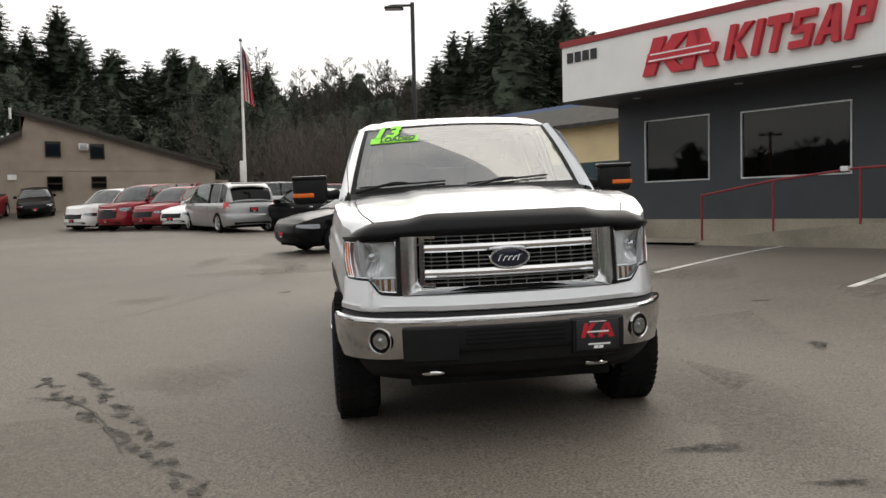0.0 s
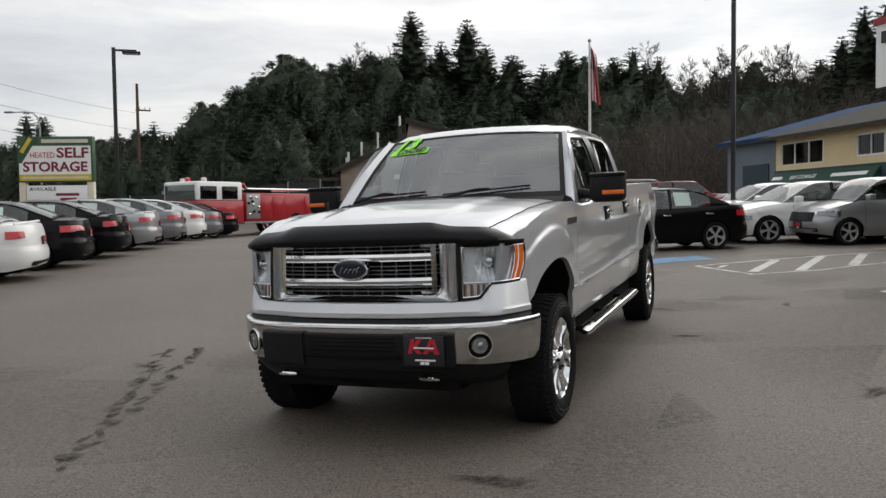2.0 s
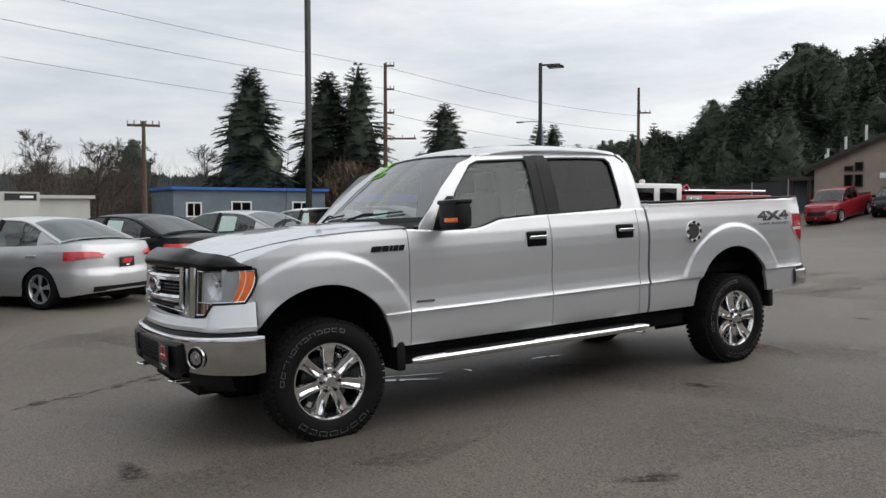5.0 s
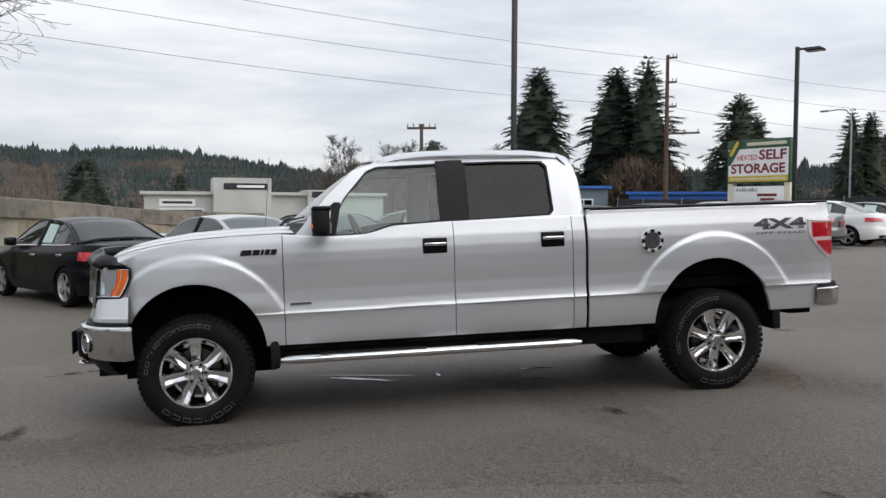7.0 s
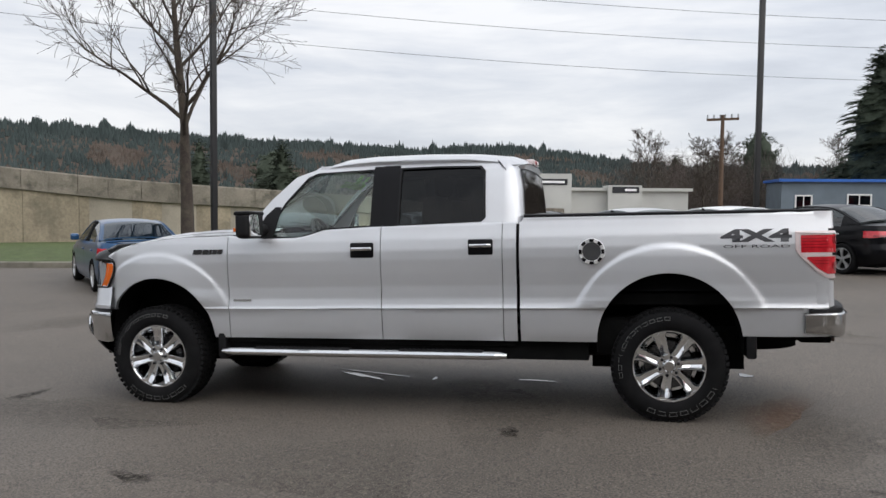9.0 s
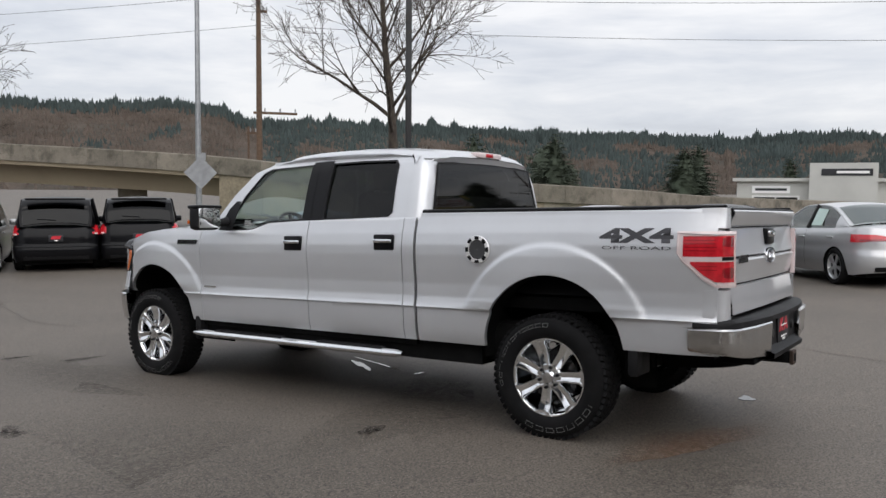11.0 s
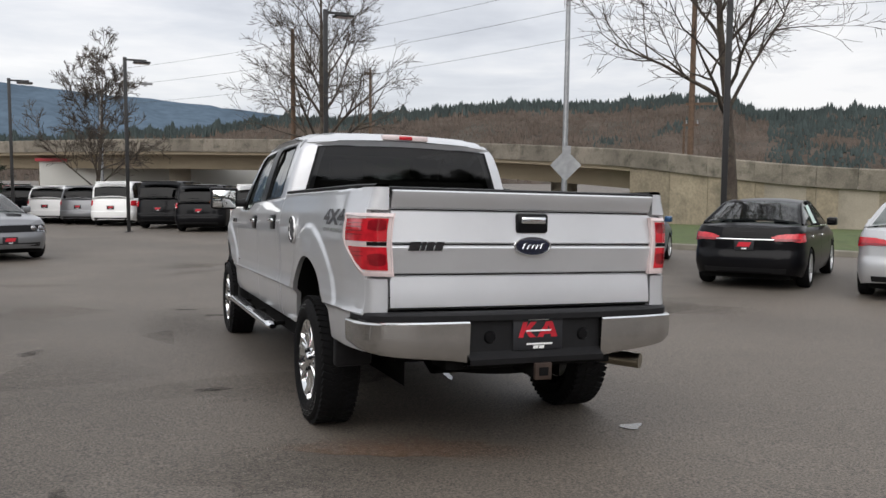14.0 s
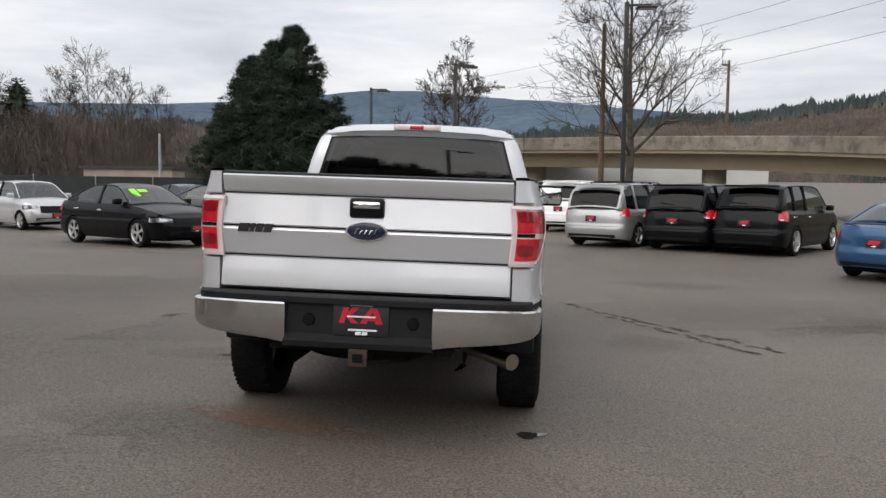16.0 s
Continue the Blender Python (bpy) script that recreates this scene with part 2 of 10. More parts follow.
def tube(bm, pts, radii, seg=8, caps=True):
    """A tapered tube along a line of points."""
    pts = [Vector(p) for p in pts]
    if not isinstance(radii, (list, tuple)):
        radii = [radii] * len(pts)
    rings, side = [], None
    for i, p in enumerate(pts):
        d = (pts[min(i + 1, len(pts) - 1)] - pts[max(i - 1, 0)]).normalized()
        if side is None:
            side = d.orthogonal().normalized()
        side = (side - d * side.dot(d)).normalized()
        up = d.cross(side)
        rings.append([bm.verts.new(p + (side * math.cos(a) + up * math.sin(a)) * radii[i]) for a in (2 * math.pi * k / seg for k in range(seg))])
    for a, b in zip(rings, rings[1:]):
        for k in range(seg):
            bm.faces.new((a[k], a[(k + 1) % seg], b[(k + 1) % seg], b[k]))
    if caps:
        bm.faces.new(rings[0][::-1])
        bm.faces.new(rings[-1])


def sheet(bm, rows, close=False):
    """A surface through rows of points of equal length."""
    vr = [[bm.verts.new(p) for p in r] for r in rows]
    for a, b in zip(vr, vr[1:]):
        n = len(a)
        for k in range(n if close else n - 1):
            q = (a[k], a[(k + 1) % n], b[(k + 1) % n], b[k])
            if len({tuple(round(c, 5) for c in v.co) for v in q}) > 2:
                bm.faces.new(q)
    return vr


def slab(bm, outline, depth, m=None):
    """A flat outline in XY, raised by depth along Z, and put in place by m."""
    m = m or Matrix()
    a = [bm.verts.new(m @ Vector((x, y, 0))) for x, y in outline]
    b = [bm.verts.new(m @ Vector((x, y, depth))) for x, y in outline]
    bm.faces.new(a[::-1])
    bm.faces.new(b)
    for k in range(len(a)):
        bm.faces.new((a[k], a[(k + 1) % len(a)], b[(k + 1) % len(a)], b[k]))


def lathe(bm, profile, seg=32, m=None):
    """Turns a profile of (radius, height) round Z."""
    m = m or Matrix()
    rows = [[m @ Vector((r * math.cos(2 * math.pi * k / seg), r * math.sin(2 * math.pi * k / seg), h)) for k in range(seg)] for r, h in profile]
    sheet(bm, rows, True)


def lettering(name, body, size, mat, m, parent=None, depth=0.004, shear=0.0, width=None, label="", bold=0.0):
    """Raised letters in the built-in font, made into a mesh, centred on m, facing its +Z."""
    cu = bpy.data.curves.new(name, "FONT")
    cu.body, cu.size, cu.extrude, cu.shear, cu.align_x, cu.align_y, cu.offset = body, size, depth, shear, "CENTER", "CENTER", bold
    cu.resolution_u = 3
    tmp = bpy.data.objects.new(name + "_curve", cu)
    scene.collection.objects.link(tmp)
    bpy.context.view_layer.update()
    me = bpy.data.meshes.new_from_object(tmp)
    bpy.data.objects.remove(tmp)
    if width:
        xs = [v.co.x for v in me.vertices]
        k = width / (max(xs) - min(xs))
        for v in me.vertices:
            v.co.x *= k
    me.materials.clear()
    me.materials.append(mat)
    me.transform(m)
    ob = new(name, me)
    if parent:
        ob.parent = parent
    return tagged(ob, label)


def lerp(x, table):
    xs, ys = zip(*table)
    return float(np.interp(x, xs, ys))


def smooth(a, b, x):
    t = min(1.0, max(0.0, (x - a) / (b - a)))
    return t * t * (3 - 2 * t)


# ---- ground ----
YS = np.arange(-300, 300, 0.5)
ZS = np.interp(YS, (-300, -60, -20, -10, -3, 0, 5.3, 9.3, 14, 20, 30, 47, 60, 90, 300), (-1.0, -0.8, -0.2, -0.06, 0.03, 0.05, 0.155, 0.29, 0.42, 0.54, 0.75, 1.15, 1.6, 2.2, 2.6))
ZS = np.convolve(np.pad(ZS, 3, "edge"), np.array([1, 2, 3, 4, 3, 2, 1]) / 16, "valid")


def ground_z(x, y):
    z = float(np.interp(y, YS, ZS))
    xs = 8 * math.tanh(x / 8) if x > 0 else 2 * math.tanh(x / 2)
    z += 0.025 * xs * smooth(-5, 3, y) * (1 - smooth(13, 22, y))
    z -= 0.35 * smooth(-8, -24, x) * smooth(18, 32, y)
    z += 0.95 * smooth(32.5, 43.5, y) * smooth(-15, -19, x) * smooth(-42, -34, x)
    return z


def xcoords(near, far, step):
    a = list(np.arange(-near, near + step / 2, step))
    g, s = near, step
    while g < far:
        s *= 1.35
        g += s
        a = [-g] + a + [g]
    return a


bm = bmesh.new()
sheet(bm, [[(x, y, ground_z(x, y)) for x in xcoords(26, 2600, 1.0)] for y in xcoords(40, 2600, 1.0)])
ground = tagged(part("ground", bm, M["asphalt"], smooth=60), "grey-brown worn asphalt of the sales lot", "ground", kind="structure")


def patch_on_ground(name, outline, mat, label, category="ground mark", lift=0.004, kind="structure", fine=0.25):
    """A thin sheet that lies on the ground inside an outline."""
    b = bmesh.new()
    f = b.faces.new([b.verts.new((x, y, 0)) for x, y in outline])
    bmesh.ops.triangulate(b, faces=[f])
    for _ in range(6):
        long = [e for e in b.edges if e.calc_length() > fine * 3]
        if not long:
            break
        bmesh.ops.subdivide_edges(b, edges=long, cuts=1)
    bmesh.ops.triangulate(b, faces=b.faces)
    for v in b.verts:
        v.co.z = ground_z(v.co.x, v.co.y) + lift
    return tagged(part(name, b, mat, smooth=60), label, category, kind=kind)

# ---- the pickup truck ----
# its own axes: X forward, Y to its left, Z up from the ground
FW, LF = Vector((0.106, -0.9943, -0.0343)).normalized(), Vector((0.9943, 0.106, 0.025))
LF = (LF - FW * LF.dot(FW)).normalized()
UP = FW.cross(LF)
TRUCK = Matrix(((FW.x, LF.x, UP.x, 0.09), (FW.y, LF.y, UP.y, 7.29), (FW.z, LF.z, UP.z, 0.2225), (0, 0, 0, 1)))
truck = thing("pickup_truck", "silver crew-cab pickup truck with chrome trim on the asphalt lot", "pickup truck")
AX_F, AX_R, ARCH = 1.965, -2.01, 0.495
SIDE = ((0.46, 0.900), (0.52, 0.925), (0.60, 0.948), (0.70, 0.957), (0.768, 0.958), (0.776, 0.961), (0.784, 0.974), (0.79, 0.974), (0.80, 0.966), (0.86, 0.957), (0.95, 0.957),
        (1.05, 0.967), (1.15, 0.974), (1.22, 0.972), (1.30, 0.960), (1.36, 0.943), (1.42, 0.928), (1.46, 0.925))
LEVELS = [0.46, 0.50, 0.53, 0.55, 0.58, 0.61, 0.65, 0.70, 0.74, 0.768, 0.776, 0.784, 0.79, 0.80, 0.82] + [0.84 + 0.0125 * k for k in range(51)]


def half_width(x, z):
    crest = lerp(x, ((-3.2, 0.012), (-1.5, 0.008), (1.4, -0.014), (2.6, -0.014)))
    w = lerp(z - crest, SIDE)
    if x > 1.75:
        w -= 0.102 * ((x - 1.75) / 0.75) ** 2 + 0.03 * smooth(2.35, 2.44, x)
    if x < -2.75:
        w -= 0.055 * ((-2.75 - x) / 0.34) ** 2
    for cx, cz in ((AX_F, 0.52), (AX_R, 0.545)):
        r = math.hypot(x - cx, z - cz)
        if z > 0.50:
            low = smooth(0.74, 0.86, z) if abs(x - cx) > 0.3 else 1
            w += (0.014 + 0.022 * min(1.0, max(0.0, (0.685 - r) / 0.18))) * (1 - smooth(0.668, 0.705, r)) * low
    return w


def sill(x):
    z = 0.545 if x < 2.3 else 0.752
    if x < -2.4:
        z = 0.60
    for cx, cz in ((AX_F, 0.52), (AX_R, 0.545)):
        if abs(x - cx) < ARCH:
            z = max(z, cz + math.sqrt(ARCH * ARCH - (x - cx) ** 2))
    return z


def columns(x0, x1):
    xs = list(np.linspace(x0, x1, max(3, int(abs(x1 - x0) / 0.016))))
    for cx in (AX_F, AX_R):
        xs += [cx + ARCH * math.cos(math.pi * k / 36) for k in range(37)]
        xs += [cx - ARCH - 0.002, cx + ARCH + 0.002]
    return sorted({round(x, 4) for x in xs if x1 <= x <= x0}, reverse=True)


BELT = ((-3.2, 1.44), (-1.0, 1.44), (-0.99, 1.405), (0.10, 1.390), (0.50, 1.372), (0.56, 1.360), (0.72, 1.318), (0.78, 1.312), (1.05, 1.308), (1.35, 1.335), (1.36, 1.345),
        (1.8, 1.335), (2.1, 1.305), (2.3, 1.255), (2.45, 1.195), (2.6, 1.14))


def side_panel(name, x0, x1, parent, roll=None, label="", mat=None, turn_in=0.03):
    """One painted outer panel between two upright cuts, with its edges turned inwards. roll: how the top goes over."""
    obs = []
    for s in (1, -1):
        b = bmesh.new()
        rows = []
        cols = columns(x0, x1)
        for x in cols:
            lo, hi = sill(x), lerp(x, BELT)
            zs = [min(max(z, lo), hi) for z in LEVELS]
            row = [(x, s * (half_width(x, lo) - turn_in), lo + 0.001)] + [(x, s * half_width(x, z), z) for z in zs]
            row += roll(x, s, hi) if roll else [(x, s * (half_width(x, hi) - 0.012), hi + 0.012), (x, s * (half_width(x, hi) - 0.05), hi + 0.012)]
            rows.append(row)
        first = [(p[0] - 0.001, p[1] - s * turn_in, p[2]) for p in rows[0]]
        last = [(p[0] + 0.001, p[1] - s * turn_in, p[2]) for p in rows[-1]]
        sheet(b, [first] + rows + [last])
        obs.append(part(name, b, mat or M["silver"], parent, label, smooth=32))
    return obs


def hood_half(x):
    return lerp(x, ((1.2, 0.80), (1.7, 0.815), (2.1, 0.805), (2.3, 0.78), (2.45, 0.73), (2.56, 0.65), (2.64, 0.56), (2.70, 0.46)))


def hood_z(x, y):
    c = lerp(x, ((1.15, 1.405), (1.35, 1.408), (1.7, 1.400), (2.0, 1.382), (2.25, 1.348), (2.42, 1.312), (2.54, 1.272), (2.62, 1.225), (2.69, 1.165)))
    k = abs(y) / hood_half(x)
    c -= 0.055 * k ** 3
    c -= 0.014 * smooth(0.50, 0.60, k) * (1 - smooth(0.6, 0.95, k)) * smooth(2.62, 2.2, x)
    return c


def fender_roll(x, s, hi):
    e, hz = hood_half(x) + 0.006, hood_z(x, hood_half(x)) - 0.004
    w = half_width(x, hi)
    return [(x, s * (w + (e - w) * a), hi + (hz - hi) * math.sin(a * math.pi / 2) ** 0.8) for a in (0.12, 0.25, 0.4, 0.6, 0.8, 1.0)]


def bed_roll(x, s, hi):
    w = half_width(x, hi)
    return [(x, s * (w - 0.008), hi + 0.010), (x, s * (w - 0.03), hi + 0.014), (x, s * (w - 0.10), hi + 0.012)]


fenders = side_panel("front_fender", 2.585, 1.338, truck, fender_roll)
front_doors = side_panel("front_door", 1.332, 0.083, truck)
rear_doors = side_panel("rear_door", 0.077, -0.842, truck)
side_panel("cab_corner", -0.848, -0.946, truck)
bed_sides = side_panel("bed_side", -0.970, -3.056, truck, bed_roll)

# hood
bm = bmesh.new()
xs = np.concatenate([np.linspace(1.12, 2.4, 36), np.linspace(2.43, 2.69, 14)])
sheet(bm, [[(x, hood_half(x) * k, hood_z(x, hood_half(x) * k)) for k in np.linspace(-1, 1, 49)] for x in xs])
part("hood", bm, M["silver"], truck, smooth=30)

# nose: parts follow one plan curve from the centre round to the side; the bumper has its own


def plan_curve(points):
    """A smooth half plan, mirrored: gives (x, y) at an arc length and an offset outwards."""
    pts = [Vector(p) for p in points]
    dense = []
    for i in range(len(pts) - 1):
        p0 = pts[i - 1] if i else Vector((pts[1].x, -pts[1].y))
        p1, p2, p3 = pts[i], pts[i + 1], pts[min(i + 2, len(pts) - 1)]
        for t in np.linspace(0, 1, 8, endpoint=False):
            dense.append(0.5 * ((2 * p1) + (p2 - p0) * t + (2 * p0 - 5 * p1 + 4 * p2 - p3) * t * t + (3 * p1 - p0 - 3 * p2 + p3) * t ** 3))
    dense.append(pts[-1])
    arc = [0.0]
    for a, c in zip(dense, dense[1:]):
        arc.append(arc[-1] + (c - a).length)
    xs, ys = [p.x for p in dense], [p.y for p in dense]

    def at(s, off=0.0):
        k = abs(s)
        x, y = float(np.interp(k, arc, xs)), float(np.interp(k, arc, ys))
        x1, y1 = float(np.interp(max(0, k - 0.05), arc, xs)), float(np.interp(max(0, k - 0.05), arc, ys))
        x2, y2 = float(np.interp(k + 0.05, arc, xs)), float(np.interp(k + 0.05, arc, ys))
        d = Vector((x2 - x1, y2 - y1)).normalized() if k > 0.03 else Vector((0, 1))
        x, y = x + d.y * off, y - d.x * off
        return (x, y if s >= 0 else -y)

    return at, [arc[min(8 * i, len(arc) - 1)] for i in range(len(points))]


nose, NS = plan_curve(((2.785, 0.0), (2.780, 0.2), (2.760, 0.38), (2.722, 0.52), (2.698, 0.60), (2.668, 0.706), (2.640, 0.765), (2.575, 0.825), (2.48, 0.873), (2.41, 0.900), (2.30, 0.925)))
bump, BS = plan_curve(((2.845, 0.0), (2.840, 0.25), (2.825, 0.45), (2.795, 0.59), (2.745, 0.71), (2.665, 0.81), (2.565, 0.89), (2.465, 0.938), (2.385, 0.960)))
LAMP_IN, FOOT_OUT, NOTCH, LOW_OUT, TOP_OUT = NS[4] + 0.012, NS[5], NS[6], NS[8], NS[9]


def on_nose(s, z, off=0.0):
    """A point on the nose, which leans back as it rises."""
    return (*nose(s, off - 0.075 * (z - 0.90)), z)


def nose_band(bm, s0, s1, profile, n=40, curve=None):
    """A band on the nose between two arc lengths. profile: (z, offset) pairs, or a function of s that gives them."""
    rows = []
    for s in np.linspace(s0, s1, n):
        pr = profile(s) if callable(profile) else profile
        rows.append([(*curve(s, o), z) if curve else on_nose(s, z, o) for z, o in pr])
    sheet(bm, rows)


bm = bmesh.new()
nose_band(bm, -1.0, 1.0, [(0.50, -0.10), (1.20, -0.10)])
part("nose_backing", bm, M["under"], truck)
# painted panel between the grille and the bumper, rising round the lamp's foot to the fender
bm = bmesh.new()


def panel_top(s):
    return lerp(abs(s), ((0.0, 0.842), (LAMP_IN, 0.842), (FOOT_OUT, 0.850), (NOTCH, 0.930), (LOW_OUT, 0.936), (1.2, 0.945)))


nose_band(bm, -TOP_OUT, TOP_OUT, lambda s: [(0.745, -0.06), (0.757, 0.006), (0.764, 0.018), (0.790, 0.020), (0.806, 0.012), (max(0.83, panel_top(s) - 0.012), 0.006), (panel_top(s), 0.0), (panel_top(s) + 0.002, -0.05)], 160)
part("lower_nose_panel", bm, M["silver"], truck, smooth=30)
# chrome front bumper with a turned top lip
bm = bmesh.new()


def bumper_rows(s):
    low = lerp(abs(s), ((0.0, 0.60), (0.57, 0.60), (0.60, 0.512), (0.8, 0.500), (1.10, 0.490), (1.2, 0.505)))
    return [(0.728, -0.06), (0.734, -0.01), (0.732, 0.006), (0.722, 0.012), (0.70, 0.012), (0.66, 0.010), (0.62, 0.006), (max(low, 0.58), 0.001), (max(low, 0.54), -0.006), (low, -0.016), (low + 0.004, -0.07)]


nose_band(bm, -BS[-1], BS[-1], bumper_rows, 140, bump)
bumper = part("front_bumper", bm, M["satin_chrome"], truck, "dull chrome front bumper", smooth=35)
bm = bmesh.new()
nose_band(bm, -BS[-1] + 0.01, BS[-1] - 0.01, [(0.735, -0.03), (0.7375, -0.002), (0.7345, 0.0085), (0.7265, 0.0135)], 110, bump)
part("bright_lip", bm, M["chrome"], bumper)
bm = bmesh.new()
nose_band(bm, -BS[-1] + 0.04, BS[-1] - 0.04, [(0.732, -0.02), (0.742, -0.026), (0.752, -0.032), (0.760, -0.07)], 80, bump)
part("gap_seal", bm, M["black"], bumper)
# black centre of the bumper with the air intake
bm = bmesh.new()
nose_band(bm, -0.585, 0.585, lambda s: [(0.684, 0.0), (0.684, 0.018), (0.676, 0.026), (0.65, 0.028), (0.60, 0.026), (0.52, 0.018), (0.478, 0.005), (0.462, -0.05)], 60, bump)
part("bumper_cover", bm, M["black"], truck, smooth=35)
bm = bmesh.new()
for z in (0.585, 0.608, 0.631, 0.654):
    nose_band(bm, -0.27, 0.27, [(z, 0.0265), (z + 0.004, 0.033), (z + 0.009, 0.0275)], 30, bump)
nose_band(bm, -0.30, 0.30, [(0.545, 0.020), (0.548, 0.040), (0.560, 0.042), (0.566, 0.022)], 30, bump)
part("intake_grille", bm, M["under"], truck)
for s0, s1 in ((-0.60, -0.31), (0.31, 0.60)):
    bm = bmesh.new()
    nose_band(bm, s0, s1, [(0.686, 0.0), (0.687, 0.030), (0.678, 0.040), (0.60, 0.041), (0.508, 0.034), (0.498, 0.022), (0.495, -0.02)], 16, bump)
    for e in (s0, s1):
        bm.faces.new([bm.verts.new((*bump(e, o), z)) for z, o in ((0.686, 0.0), (0.687, 0.030), (0.678, 0.040), (0.60, 0.041), (0.508, 0.034), (0.498, 0.022), (0.495, -0.02))])
    part("bumper_pad", bm, M["black"], truck, smooth=35)
# black valance, set back and lowered to stand in for shade between the tyres
bm = bmesh.new()
nose_band(bm, -0.95, 0.95, [(0.52, -0.03), (0.47, -0.04), (0.41, -0.09), (0.37, -0.14), (0.37, -0.24)], 50, bump)
part("lower_valance", bm, M["black"], truck)
for s in (-1, 1):
    b = bmesh.new()
    tube(b, [(2.70, s * 0.40, 0.43), (2.83, s * 0.40, 0.435), (2.855, s * 0.43, 0.44), (2.855, s * 0.47, 0.44), (2.83, s * 0.50, 0.435), (2.70, s * 0.50, 0.43)], 0.011, 8)
    part("tow_hook", b, M["chrome"], truck, "bright steel tow hook")
    # a lamp set deep in a round hole of the bumper
    x, y = bump(s * BS[4] * 1.02, 0.0)
    turn = pose(x + 0.010, y, 0.610, 0, 90, s * 30)
    b = bmesh.new()
    lathe(b, [(0.060, 0.001), (0.066, 0.010), (0.071, 0.010), (0.074, 0.0)], 36, turn)
    fog = part("fog_lamp", b, M["chrome"], truck, "round fog lamp in a dark socket with a chrome ring")
    b = bmesh.new()
    lathe(b, [(0.062, 0.006), (0.058, 0.002), (0.048, 0.0015), (0.046, 0.0035)], 36, turn)
    part("socket", b, M["under"], fog)
    b = bmesh.new()
    lathe(b, [(0.045, 0.0035), (0.044, 0.012), (0.036, 0.020), (0.001, 0.023)], 28, turn)
    part("lens", b, M["lamp_clear"], fog)
    b = bmesh.new()
    lathe(b, [(0.043, 0.004), (0.022, 0.003), (0.012, 0.006), (0.001, 0.010)], 24, turn)
    part("reflector", b, M["satin_chrome"], fog)
# grille: a broad polished surround, two bracket-shaped inner frames, two bars over a mesh
bm = bmesh.new()


def frame_band(bm, outer, inner, off, depth):
    """A rounded picture-frame shape on the nose; each edge given as half width, foot, top and corner radius."""
    n = 10

    def ring(h, w0, w1, r):
        pts = []
        for cx, cz, a0 in ((h - r, w1 - r, 0), (-h + r, w1 - r, 90), (-h + r, w0 + r, 180), (h - r, w0 + r, 270)):
            pts += [(cx + r * math.cos(radians(a0 + 90 * k / n)), cz + r * math.sin(radians(a0 + 90 * k / n))) for k in range(n + 1)]
        return pts

    o, i = ring(*outer), ring(*inner)
    mix = lambda f: [(a[0] + (c[0] - a[0]) * f, a[1] + (c[1] - a[1]) * f) for a, c in zip(o, i)]
    sheet(bm, [[on_nose(y, z, f) for y, z in pts] for pts, f in ((o, off - depth), (o, off - 0.004), (mix(0.08), off + 0.004), (mix(0.45), off + 0.003), (mix(0.85), off - 0.001), (i, off - 0.006), (i, off - depth))], True)


frame_band(bm, (LAMP_IN - 0.016, 0.845, 1.215, 0.03), (0.512, 0.884, 1.196, 0.05), 0.008, 0.06)
grille = part("grille_surround", bm, M["dark_bright"], truck, "polished chrome grille surround", smooth=35)
for s in (1, -1):
    bm = bmesh.new()
    for s0, s1, z0, z1 in ((0.405, 0.466, 1.150, 1.175), (0.462, 0.492, 0.898, 1.175), (0.405, 0.466, 0.896, 0.918)):
        nose_band(bm, s * s0, s * s1, [(z0, -0.03), (z0 + 0.001, 0.024), (z0 + 0.005, 0.030), (z1 - 0.005, 0.030), (z1 - 0.001, 0.024), (z1, -0.03)], 6)
        for e in (s0, s1):
            bm.faces.new([bm.verts.new(on_nose(s * e, z, o)) for z, o in ((z0, -0.03), (z0 + 0.001, 0.024), (z0 + 0.005, 0.030), (z1 - 0.005, 0.030), (z1 - 0.001, 0.024), (z1, -0.03))])
    part("inner_frame", bm, M["chrome"], grille, smooth=35)
# a thin bright rim round the mesh's recess
bm = bmesh.new()
frame_band(bm, (0.514, 0.882, 1.198, 0.05), (0.506, 0.889, 1.190, 0.045), 0.014, 0.03)
part("recess_rim", bm, M["chrome"], grille, smooth=35)
for z, h in ((1.100, 0.022), (0.966, 0.023)):
    bm = bmesh.new()
    nose_band(bm, -0.464, 0.464, [(z - h, -0.02), (z - h, 0.014), (z - h + 0.008, 0.022), (z - 0.004, 0.030), (z + 0.004, 0.032), (z + h - 0.003, 0.026), (z + h, 0.018), (z + h, -0.02)], 40)
    part("grille_bar", bm, M["chrome"], grille, smooth=30)
bm = bmesh.new()
for k in range(-5, 6):
    s = k * 0.086
    nose_band(bm, s - 0.0022, s + 0.0022, [(0.89, -0.03), (0.89, 0.006), (1.19, 0.006), (1.19, -0.03)], 2)
for z in (0.912, 0.932, 1.006, 1.028, 1.050, 1.138, 1.160):
    nose_band(bm, -0.50, 0.50, [(z - 0.0016, -0.03), (z - 0.0016, 0.004), (z + 0.0016, 0.004), (z + 0.0016, -0.03)], 30)
part("grille_mesh", bm, material("grey_grille_mesh", (0.30, 0.30, 0.31), 0.3, 0.8), grille)
bm = bmesh.new()
nose_band(bm, -0.52, 0.52, [(0.86, -0.035), (1.21, -0.035)], 30)
part("grille_back", bm, M["under"], grille)


